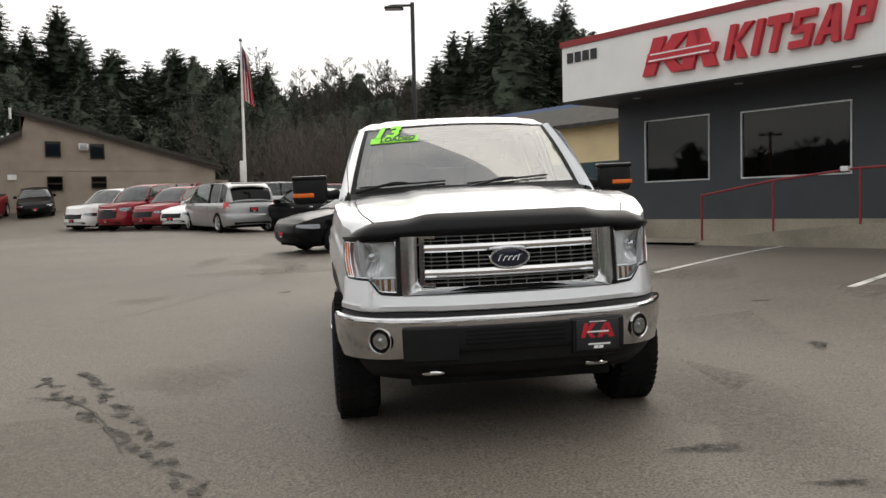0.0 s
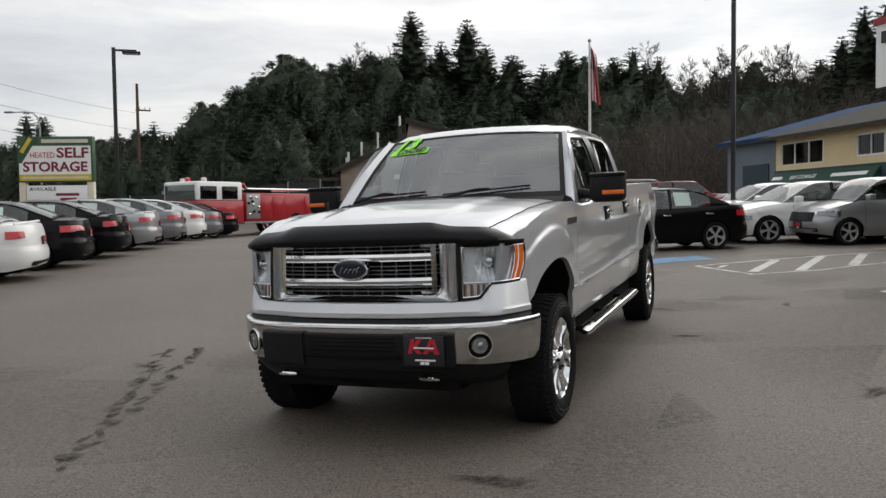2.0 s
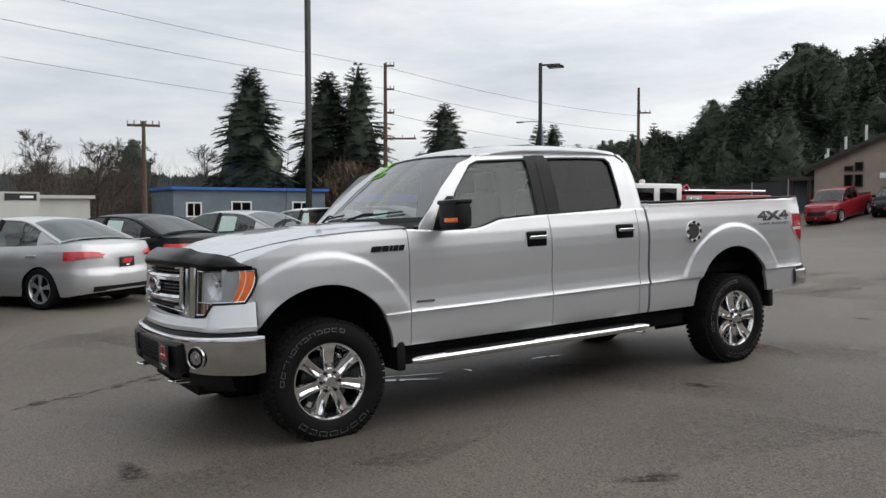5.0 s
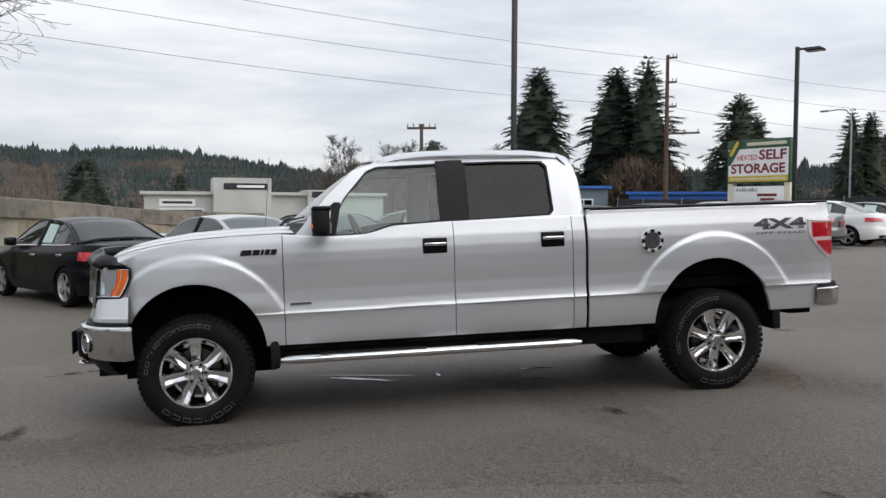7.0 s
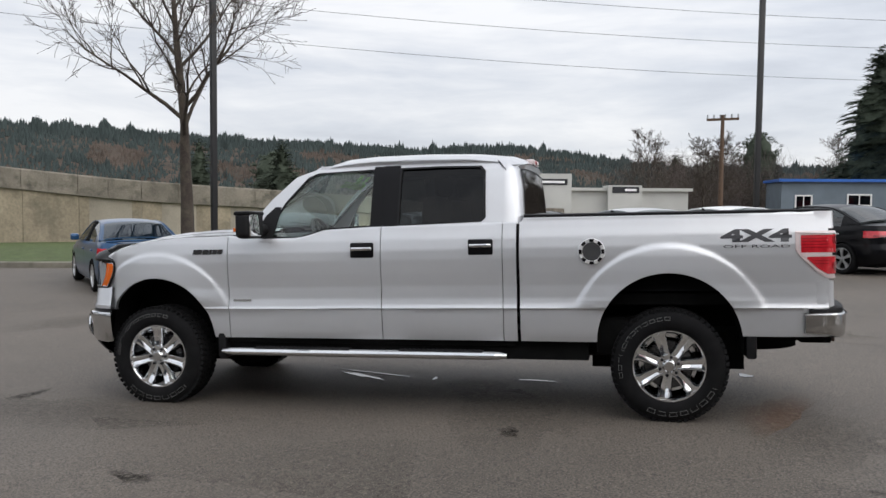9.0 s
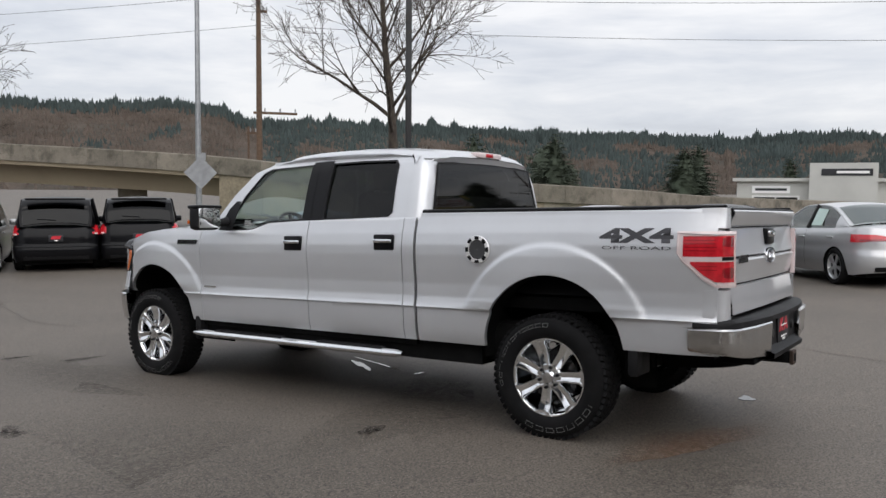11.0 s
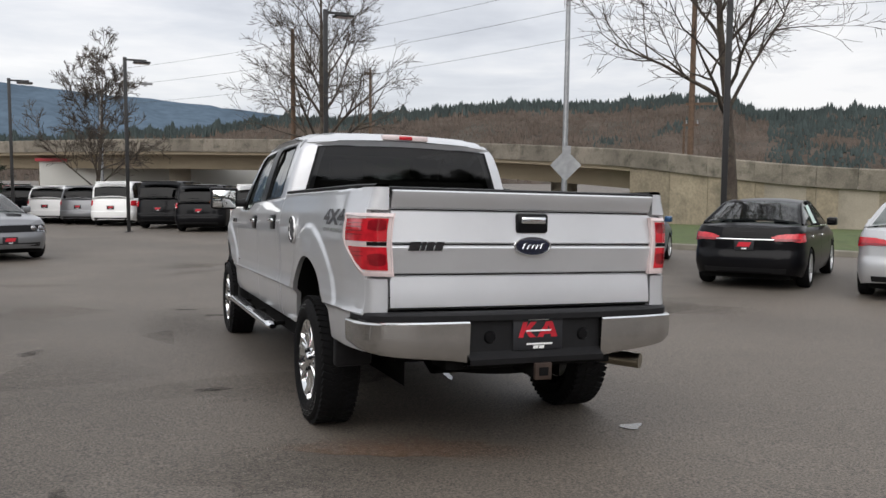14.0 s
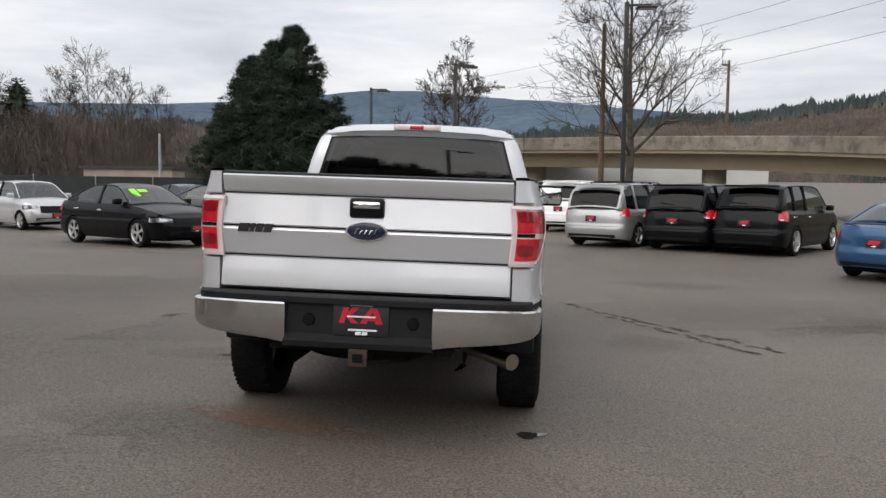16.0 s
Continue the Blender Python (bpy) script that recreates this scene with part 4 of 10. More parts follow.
gate = part("tailgate", bm, M["silver"], truck, smooth=25)
for z0, z1, d in ((1.3355, 1.3425, 0.0155), (1.1560, 1.1630, 0.0335), (0.9955, 1.0025, 0.0115)):
    bm = bmesh.new()
    sheet(bm, [[(-3.062 - d - 0.016 * (1 - (y / 0.8) ** 2), y, z) for y in np.linspace(-0.788, 0.788, 21)] for z in (z0, z1)])
    part("panel_seam", bm, M["under"], gate)
bm = bmesh.new()
sheet(bm, [[(-3.02 - d, y, z) for y in np.linspace(-0.80, 0.80, 9)] for z, d in ((1.435, 0.0), (1.452, 0.0), (1.458, 0.03), (1.452, 0.085), (1.436, 0.09))])
part("top_cap", bm, M["black"], gate, smooth=40)
bm = bmesh.new()
box(bm, -3.135, -3.09, -0.105, 0.085, 1.222, 1.330, 0.016)
gh = part("tailgate_handle", bm, M["black_gloss"], gate, "black tailgate handle with a chrome pull")
bm = bmesh.new()
box(bm, -3.146, -3.12, -0.085, 0.065, 1.272, 1.312, 0.010)
part("pull", bm, M["chrome"], gh)
oval_badge("rear_badge", Matrix(((0, 0, -1, -3.126), (-1, 0, 0, -0.012), (0, 1, 0, 1.152), (0, 0, 0, 1))), 0.115, 0.052, gate)


def badge_bars(name, m, widths, height, parent, lean=0.3, mat="chrome"):
    """A model badge drawn as plain leaning bars."""
    b, x = bmesh.new(), -sum(widths) / 2 - 0.006 * len(widths) / 2
    for w in widths:
        slab(b, [(x - lean * height / 2, -height / 2), (x + w - lean * height / 2, -height / 2), (x + w + lean * height / 2, height / 2), (x + lean * height / 2, height / 2)], 0.006, m)
        x += w + 0.007
    return part(name, b, M[mat], parent, "chrome model badge of slanted bars", smooth=0)


REAR = lambda y, z, x=-3.105: Matrix(((0, 0, -1, x), (-1, 0, 0, y), (0, 1, 0, z), (0, 0, 0, 1)))
badge_bars("model_badge", REAR(0.60, 1.150, -3.116), (0.058, 0.024, 0.040, 0.044), 0.046, gate, 0.3, "dark_chrome")
for s in (1, -1):
    k = 0 if s == 1 else 1
    side = lambda x, z, e=0.003: Matrix(((-s, 0, 0, x), (0, 0, s, s * (half_width(x, z) + e)), (0, 1, 0, z), (0, 0, 0, 1)))
    badge_bars("fender_badge", side(1.50, 1.222), (0.075, 0.05, 0.022, 0.035, 0.04), 0.038, fenders[k], 0.3, "dark_chrome")
    badge_bars("engine_badge", side(1.215, 0.842), (0.15,), 0.016, front_doors[k])
    # bed lettering
    m = side(-2.590, 1.288, 0.002)
    lettering("bed_decal", "4X4", 0.112, material("charcoal_decal", (0.05, 0.05, 0.055), 0.4), m, bed_sides[k], 0.0, 0.0, 0.46, "dark grey bed decal", 0.006)
    lettering("bed_decal", "OFF ROAD", 0.029, material("charcoal_decal", (0.05, 0.05, 0.055), 0.4), m @ pose(0, -0.070, 0), bed_sides[k], 0.0, 0.0, 0.43, "dark grey bed decal")
    for ob in bed_sides[k].children:
        if ob.name.startswith("bed_decal"):
            for v in ob.data.vertices:
                v.co.y = s * (half_width(v.co.x, v.co.z) + 0.0025)
    # tail lamp wraps round the corner
    b = bmesh.new()

    def lamp_at(t, z, off):
        """t from 0 on the bed side to 1 at the tailgate."""
        x = lerp(t, ((0, -2.838), (0.5, -3.045), (0.62, -3.080), (0.72, -3.104), (1, -3.114)))
        y = lerp(t, ((0, -0.003), (0.5, -0.004), (0.62, -0.020), (0.72, -0.056), (1, -0.138)))
        w = half_width(max(x, -3.06), z)
        return (x - off * smooth(0.3, 0.8, t), s * (w + y + off * (1 - smooth(0.4, 0.8, t))), z)

    def lamp_z(t):
        lo = lerp(t, ((0, 1.19), (0.08, 1.14), (0.35, 1.035), (0.5, 0.995), (1, 0.992)))
        return lo, lerp(t, ((0, 1.318), (1, 1.318)))

    ts = np.linspace(0, 1, 26)
    for j, rows in enumerate((((0.0, -0.02), (0.0, 0.008), (0.055, 0.012), (0.055, 0.0)), ((1.0, -0.02), (1.0, 0.008), (0.945, 0.012), (0.945, 0.0)))):
        sheet(b, [[lamp_at(t, lamp_z(t)[0] + (lamp_z(t)[1] - lamp_z(t)[0]) * f, o) for t in ts] for f, o in rows])
    for t0 in (0.0, 1.0):
        sheet(b, [[lamp_at(t0 + (0.022 if t0 == 0 else -0.03) * d, lamp_z(t0)[0] + (lamp_z(t0)[1] - lamp_z(t0)[0]) * f, o) for f in np.linspace(0, 1, 8)] for d, o in ((0, -0.02), (0, 0.009), (1, 0.012), (1, 0))])
    sheet(b, [[lamp_at(t, lamp_z(t)[0] + (lamp_z(t)[1] - lamp_z(t)[0]) * f, 0.005) for t in ts] for f in np.linspace(0, 1, 5)])
    tail = part("tail_lamp", b, M["white_lens"], truck, "red tail lamp with a pale pink border", smooth=50)
    MID = 1.157

    def lens(nm, lo_hi, mat, t0=0.035, t1=0.955, off=0.008, n=26):
        b = bmesh.new()
        cols = [(t, lo_hi(t)) for t in np.linspace(t0, t1, n)]
        cols = [(t, q) for t, q in cols if q[1] - q[0] > 0.004]
        sheet(b, [[lamp_at(t, q[0] + (q[1] - q[0]) * f, off) for t, q in cols] for f in np.linspace(0, 1, 6)])
        return part(nm, b, M[mat], tail, smooth=50)

    lens("upper_lens", lambda t: (max(lamp_z(t)[0] + 0.028, MID + 0.016), lamp_z(t)[1] - 0.027), "red_lens", 0.085, 0.90, 0.0095)
    lens("lower_lens", lambda t: (lamp_z(t)[0] + 0.032, MID - 0.013), "red_lens", 0.12, 0.90, 0.0095)
    lens("reverse_lens", lambda t: (max(lamp_z(t)[0] + 0.024, MID - 0.013), MID + 0.016), "white_lens", 0.08, 0.93)
    lens("reverse_socket", lambda t: (MID - 0.006, MID + 0.014), "under", 0.60, 0.90, 0.0098, 10)
    # dark bulb sockets behind the red lenses and faint ribs on the flank
    for zc, rz in ((1.262, 0.026), (1.246, 0.018), (1.090, 0.022), (1.076, 0.030)):
        lens("bulb_socket", lambda t: (zc - rz * math.sqrt(max(0.0, 1 - ((t - 0.74) / 0.16) ** 2)), zc + rz * math.sqrt(max(0.0, 1 - ((t - 0.74) / 0.16) ** 2))), "red_deep", 0.58, 0.90, 0.0102 + 0.0006 * (rz < 0.025), 14)
    for zz in (1.205, 1.225, 1.245, 1.265, 1.285, 1.095, 1.115):
        lens("lens_band", lambda t: (zz, zz + 0.0045), "red_deep", 0.09 if zz > MID else 0.30, 0.52, 0.0100, 12)
    # painted corner between the bed side and the tailgate
    b = bmesh.new()
    rows = []
    for z in sorted([*np.linspace(0.605, 1.452, 24), 0.979, 0.991, 1.324, 1.336]):
        w = half_width(-3.06, z)
        q = 0.03 * smooth(0.980, 0.99, z) * smooth(1.335, 1.325, z)
        rows.append([(-2.96 + q, s * (half_width(-2.96, z) - 0.0015 - q), z), (-2.985 + q, s * (half_width(-2.985, z) + 0.0008 - q), z), (-3.03 + q, s * (half_width(-3.03, z) + 0.0010 - q), z), (-3.058 + q, s * (half_width(-3.058, z) - 0.0015 - q), z), (-3.084 + q, s * (w - 0.010 - q), z), (-3.098 + q, s * (w - 0.036 - q), z), (-3.10 + q, s * 0.803, z), (-3.06 + q, s * 0.801, z)])
    sheet(b, rows)
    part("bed_corner", b, M["silver"], truck, smooth=50)
    # fuel door on the left only
    if s == 1:
        w = half_width(-1.487, 1.195)
        disc = Matrix.Translation((-1.487, w + 0.002, 1.195)) @ pose(0, 0, 0, -90, 0, 0)
        b = bmesh.new()
        lathe(b, [(0.001, 0.008), (0.062, 0.010), (0.066, 0.004)], 32, disc)
        fuel = part("fuel_door", b, M["dash"], bed_sides[0], "round black and chrome fuel door with bolts")
        b = bmesh.new()
        lathe(b, [(0.064, 0.004), (0.068, 0.012), (0.090, 0.011), (0.094, 0.0)], 32, disc)
        part("fuel_ring", b, M["lamp_bowl"], fuel)
        for q in range(8):
            b = bmesh.new()
            a0 = 2 * math.pi * q / 8
            slab(b, [(0.069 * math.cos(a0 + e), 0.069 * math.sin(a0 + e)) for e in (-0.2, 0, 0.2)] + [(0.090 * math.cos(a0 + e), 0.090 * math.sin(a0 + e)) for e in (0.2, 0, -0.2)], 0.004, disc @ Matrix.Translation((0, 0, 0.0115)))
            part("bolt_plate", b, M["black_gloss"], fuel)
    # rear bumper: chrome corner over a black step
    b = bmesh.new()
    rows = []
    for t in np.linspace(0, 1, 24):
        y = lerp(t, ((0, 0.395), (0.72, 0.86), (0.84, 0.925), (0.92, 0.955), (1.0, 0.962)))
        x = lerp(t, ((0, -3.225), (0.45, -3.205), (0.72, -3.165), (0.84, -3.12), (0.92, -3.05), (1.0, -2.90)))
        dx = lerp(t, ((0, -1), (0.7, -0.85), (0.9, -0.3), (1, 0)))
        lo = lerp(t, ((0, 0.545), (0.15, 0.560), (0.6, 0.585), (1.0, 0.625)))
        rows.append([(x - dx * 0.05, s * (y - 0.03 * (1 + dx)), 0.765), (x, s * y, 0.762), (x + dx * 0.014, s * (y + 0.012 * (1 + dx)), 0.752), (x + dx * 0.011, s * (y + 0.010 * (1 + dx)), 0.68), (x + dx * 0.005, s * (y + 0.006 * (1 + dx)), lo + 0.022), (x - dx * 0.012, s * (y - 0.02 * (1 + dx)), lo), (x - dx * 0.08, s * (y - 0.06 * (1 + dx)), lo + 0.004)])
    sheet(b, rows)
    part("bumper_corner", b, M["satin_chrome"], truck, "dull chrome bumper corner", smooth=40)
    b = bmesh.new()
    sheet(b, [[(x - dx, s * y, z) for x, y, dx, z in ((-3.235, 0.398, 0, 0.752), (-3.215, 0.65, 0, 0.752), (-3.178, 0.86, 0, 0.752))], [(-3.241, s * 0.398, 0.757), (-3.222, s * 0.65, 0.757), (-3.186, s * 0.862, 0.757)], [(-3.235, s * 0.398, 0.764), (-3.212, s * 0.65, 0.764), (-3.175, s * 0.862, 0.764)]])
    part("bright_edge", b, M["chrome"], truck)
bm = bmesh.new()
sheet(bm, [[(lerp(abs(y), ((0, -3.235), (0.40, -3.225), (0.70, -3.19), (0.86, -3.15), (0.93, -3.08), (0.955, -2.92))) + dx, y, z) for y in np.linspace(-0.955, 0.955, 41)] for dx, z in ((0.22, 0.790), (0.10, 0.808), (0.02, 0.808), (-0.004, 0.795), (-0.004, 0.766), (0.06, 0.762))])
part("bumper_top_pad", bm, M["black"], truck, smooth=40)
bm = bmesh.new()
sheet(bm, [[(x, y, z) for y in np.linspace(-0.40, 0.40, 13)] for x, z in ((-3.20, 0.768), (-3.205, 0.60), (-3.235, 0.575), (-3.255, 0.565), (-3.25, 0.535), (-3.15, 0.52))])
part("bumper_step", bm, M["black"], truck, smooth=30)
for y in (-0.29, 0.27):
    bm = bmesh.new()
    lathe(bm, [(0.001, 0.012), (0.028, 0.010), (0.034, 0.0)], 16, Matrix.Translation((-3.205, y, 0.675)) @ pose(0, 0, 0, 0, -90, 0))
    part("bumper_socket", bm, M["black_gloss"], truck)


def dealer_plate(m, parent, w=0.30, h=0.165):
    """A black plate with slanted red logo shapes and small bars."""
    b = bmesh.new()
    box(b, -w / 2, w / 2, -h / 2, h / 2, 0, 0.006, 0.004, m)
    p = part("dealer_plate", b, M["ink"], parent, "black dealer plate with a slanted red logo")
    b = bmesh.new()
    m2 = m @ Matrix.Translation((0, 0.018, 0.006))
    k, v = w / 0.30, h / 0.165
    for pts in ([(-0.118, -0.035), (-0.09, -0.035), (-0.064, 0.045), (-0.092, 0.045)], [(-0.085, 0.0), (-0.045, 0.045), (-0.008, 0.045), (-0.055, 0.0)], [(-0.08, 0.0), (-0.055, 0.0), (-0.012, -0.035), (-0.05, -0.035)],
                [(-0.005, -0.035), (0.03, -0.035), (0.075, 0.045), (0.05, 0.045)], [(0.06, 0.045), (0.085, 0.045), (0.118, -0.035), (0.08, -0.035)], [(0.02, -0.02), (0.095, -0.02), (0.09, 0.004), (0.03, 0.004)]):
        slab(b, [(x * k, y * v) for x, y in pts], 0.002, m2)
    part("logo_shape", b, M["sign_red"], p, smooth=0)
    b = bmesh.new()
    for x0, x1, y0, y1 in ((-0.07, 0.085, -0.056, -0.047), (-0.03, 0.0, -0.076, -0.060), (0.005, 0.035, -0.076, -0.060), (-0.06, 0.06, 0.069, 0.073)):
        slab(b, [(x0 * k, y0 * v), (x1 * k, y0 * v), (x1 * k + 0.004, y1 * v), (x0 * k + 0.004, y1 * v)], 0.002, m @ Matrix.Translation((0, 0, 0.006)))
    slab(b, [(-0.075 * k, 0.012 * v), (0.075 * k, 0.012 * v), (0.08 * k, 0.020 * v), (-0.07 * k, 0.020 * v)], 0.0035, m @ Matrix.Translation((0, 0, 0.006)))
    part("print_bar", b, M["sign_white"], p, smooth=0)
    return p


dealer_plate(Matrix(((0, 0, 1, 2.876), (1, 0, 0, 0.446), (0, 1, 0, 0.600), (0, 0, 0, 1))), truck, 0.235, 0.165)
dealer_plate(REAR(-0.012, 0.685, -3.208), truck, 0.30, 0.175)

# ---- below: boards, frame, axles, exhaust, flaps ----
for s in (1, -1):
    b = bmesh.new()
    rows = []
    for x in np.linspace(1.375, -0.875, 40):
        e = smooth(1.375, 1.30, x) * smooth(-0.875, -0.80, x)
        rows.append([(x, s * (1.0 + 0.050 * math.cos(a) * (0.55 + 0.45 * e)), 0.446 + 0.031 * math.sin(a) * (0.55 + 0.45 * e)) for a in np.linspace(0, 2 * math.pi, 17)[:-1]])
    sheet(b, rows, True)
    b.faces.new([b.verts.new(p) for p in rows[0]])
    b.faces.new([b.verts.new(p) for p in rows[-1]])
    board = part("running_board", b, M["chrome"], truck, "chrome tube running board with black steps", smooth=50)
    for x0, x1 in ((1.10, 0.32), (-0.06, -0.70)):
        b = bmesh.new()
        box(b, x1, x0, 0.968, 1.030, 0.462, 0.482, 0.008, Matrix.Diagonal((1, s, 1, 1)))
        for q in np.arange(x1 + 0.03, x0 - 0.02, 0.035):
            box(b, q, q + 0.012, 0.976, 1.022, 0.481, 0.486, 0, Matrix.Diagonal((1, s, 1, 1)))
        part("step_pad", b, M["black"], board)
    b = bmesh.new()
    for x in (1.15, 0.3, -0.6):
        box(b, x - 0.03, x + 0.03, 0.75, 1.0, 0.42, 0.45, 0.005, Matrix.Diagonal((1, s, 1, 1)))
    box(b, -0.92, 1.40, 0.60, 0.895, 0.50, 0.555, 0.01, Matrix.Diagonal((1, s, 1, 1)))
    part("rocker", b, M["under"], truck)
    # wheel houses
    for cx, cz in ((AX_F, 0.52), (AX_R, 0.545)):
        b = bmesh.new()
        rows = []
        for a in np.linspace(-0.15, math.pi + 0.15, 24):
            x, z = cx + 0.50 * math.cos(a), cz + 0.50 * math.sin(a)
            rows.append([(x, s * (half_width(min(x, 2.5), max(z, 0.55)) - 0.006), z), (x, s * 0.78, z), (x, s * 0.50, z)])
        sheet(b, rows)
        sheet(b, [[(cx + 0.55 * k, s * 0.52, z) for z in (0.30, 1.05)] for k in (-1, 1)])
        part("wheel_house", b, M["under"], truck, smooth=60)
    # mud flaps
    for x, z1 in ((1.43, 0.62), (-2.545, 0.66)):
        b = bmesh.new()
        box(b, x - 0.05, x + 0.02, 0.73, 0.945, 0.375 if x > 0 else 0.44, z1, 0.018, Matrix.Diagonal((1, s, 1, 1)))
        part("mud_flap", b, M["black"], truck)
bm = bmesh.new()
for s in (1, -1):
    box(bm, -3.1, 2.75, s * 0.42 - 0.05, s * 0.42 + 0.05, 0.52, 0.66, 0.01)
box(bm, -0.9, 1.3, -0.62, 0.62, 0.50, 0.56)
box(bm, 0.6, 2.5, -0.40, 0.40, 0.36, 0.55, 0.05)
box(bm, -0.6, 0.6, -0.20, 0.20, 0.36, 0.52, 0.05)
box(bm, -3.05, -1.02, -0.78, 0.78, 0.80, 0.88)
tube(bm, [(-2.01, -0.75, 0.39), (-2.01, -0.2, 0.39), (-2.01, -0.14, 0.39), (-2.01, 0.14, 0.39), (-2.01, 0.2, 0.39), (-2.01, 0.75, 0.39)], [0.045, 0.05, 0.14, 0.14, 0.05, 0.045], 14)
tube(bm, [(-1.95, 0, 0.40), (-0.5, 0, 0.46)], 0.045, 10)
tube(bm, [(1.965, -0.75, 0.39), (1.965, 0.75, 0.39)], 0.05, 10)
box(bm, -1.95, -1.05, 0.52, 0.80, 0.42, 0.70, 0.06)
# added pans that block light, so the ground beneath turns darker
box(bm, -1.45, 1.42, -0.86, 0.86, 0.40, 0.53)
box(bm, -2.95, -2.5, -0.60, 0.60, 0.53, 0.60)
box(bm, -2.55, -1.45, -0.58, 0.58, 0.44, 0.62)
box(bm, 1.42, 2.70, -0.56, 0.56, 0.34, 0.46)
part("chassis", bm, M["under"], truck)
bm = bmesh.new()
tube(bm, [(-2.82, 0, 0.0), (-2.86, 0, 0.0)], 0.38, 36)
for v in bm.verts:
    v.co = Vector((-2.62 + v.co.z * 1.0, v.co.y * 1.0 + 0.02, 0.50 + (v.co.x + 2.84) * 3.5))
part("spare_tyre", bm, M["under"], truck)
bm = bmesh.new()
tube(bm, [(-1.2, -0.35, 0.42), (-2.3, -0.45, 0.50), (-2.70, -0.58, 0.48), (-2.90, -0.74, 0.465), (-3.00, -0.82, 0.46)], 0.046, 14)
part("tailpipe", bm, M["exhaust"], truck, "brushed steel tailpipe tip")
bm = bmesh.new()
box(bm, -3.16, -2.95, -0.50, 0.50, 0.50, 0.56, 0.01)
box(bm, -3.27, -3.0, -0.055, 0.030, 0.455, 0.530, 0.006)
part("hitch_receiver", bm, M["under"], truck)
bm = bmesh.new()
box(bm, -3.285, -3.262, -0.062, 0.037, 0.448, 0.537, 0.004)
part("hitch_collar", bm, M["rust"], truck)
# a near-black plate stands in for the shade inside the open socket
bm = bmesh.new()
box(bm, -3.288, -3.283, -0.040, 0.015, 0.470, 0.515)
part("hitch_hole", bm, M["under"], truck)

# ---- interior ----
bm = bmesh.new()
sheet(bm, [[(x, y, z) for y in np.linspace(-0.80, 0.80, 9)] for x, z in ((1.34, 1.30), (1.30, 1.345), (1.05, 1.36), (0.93, 1.33), (0.88, 1.20), (0.95, 0.95))])
part("dashboard", bm, M["dash"], truck, smooth=50)
for y in (0.42, -0.42):
    b = bmesh.new()
    box(b, -0.20, 0.36, y - 0.26, y + 0.26, 0.92, 1.08, 0.05)
    box(b, -0.32, -0.16, y - 0.25, y + 0.25, 1.02, 1.62, 0.06, None, 3)
    box(b, -0.34, -0.24, y - 0.13, y + 0.13, 1.63, 1.80, 0.04, None, 3)
    part("front_seat", b, M["seat"], truck)
bm = bmesh.new()
box(bm, -0.92, -0.42, -0.72, 0.72, 0.92, 1.08, 0.05)
box(bm, -0.95, -0.84, -0.72, 0.72, 1.02, 1.58, 0.05)
for y in (0.45, -0.45):
    box(bm, -0.94, -0.86, y - 0.13, y + 0.13, 1.58, 1.72, 0.03)
part("rear_bench", bm, M["seat"], truck)
bm = bmesh.new()
sheet(bm, [[(x, y, 0.62) for y in (-0.84, 0.84)] for x in (-0.94, 1.25)])
sheet(bm, [[(x, 0.55 * y, 1.852) for y in (-1, 1)] for x in (-0.9, 0.42)])
for s in (1, -1):
    sheet(bm, [[(x, s * 0.86, z) for z in (0.62, 1.28)] for x in (-0.92, 1.2)])
part("cabin_lining", bm, M["dash"], truck)
bm = bmesh.new()
hub = Matrix.Translation((0.72, 0.42, 1.30)) @ pose(0, 0, 0, 0, -62, 0)
tube(bm, [hub @ Vector((0.19 * math.cos(a), 0.19 * math.sin(a), 0)) for a in np.linspace(0, 2 * math.pi, 33)], 0.016, 8, False)
for a in (0.0, 2.2, 4.1):
    tube(bm, [hub @ Vector((0, 0, -0.03)), hub @ Vector((0.18 * math.cos(a), 0.18 * math.sin(a), 0))], 0.018, 6)
tube(bm, [hub @ Vector((0, 0, 0.0)), hub @ Vector((0, 0, -0.3))], 0.05, 10)
part("steering_wheel", bm, M["dash"], truck)

# ---- wheels ----


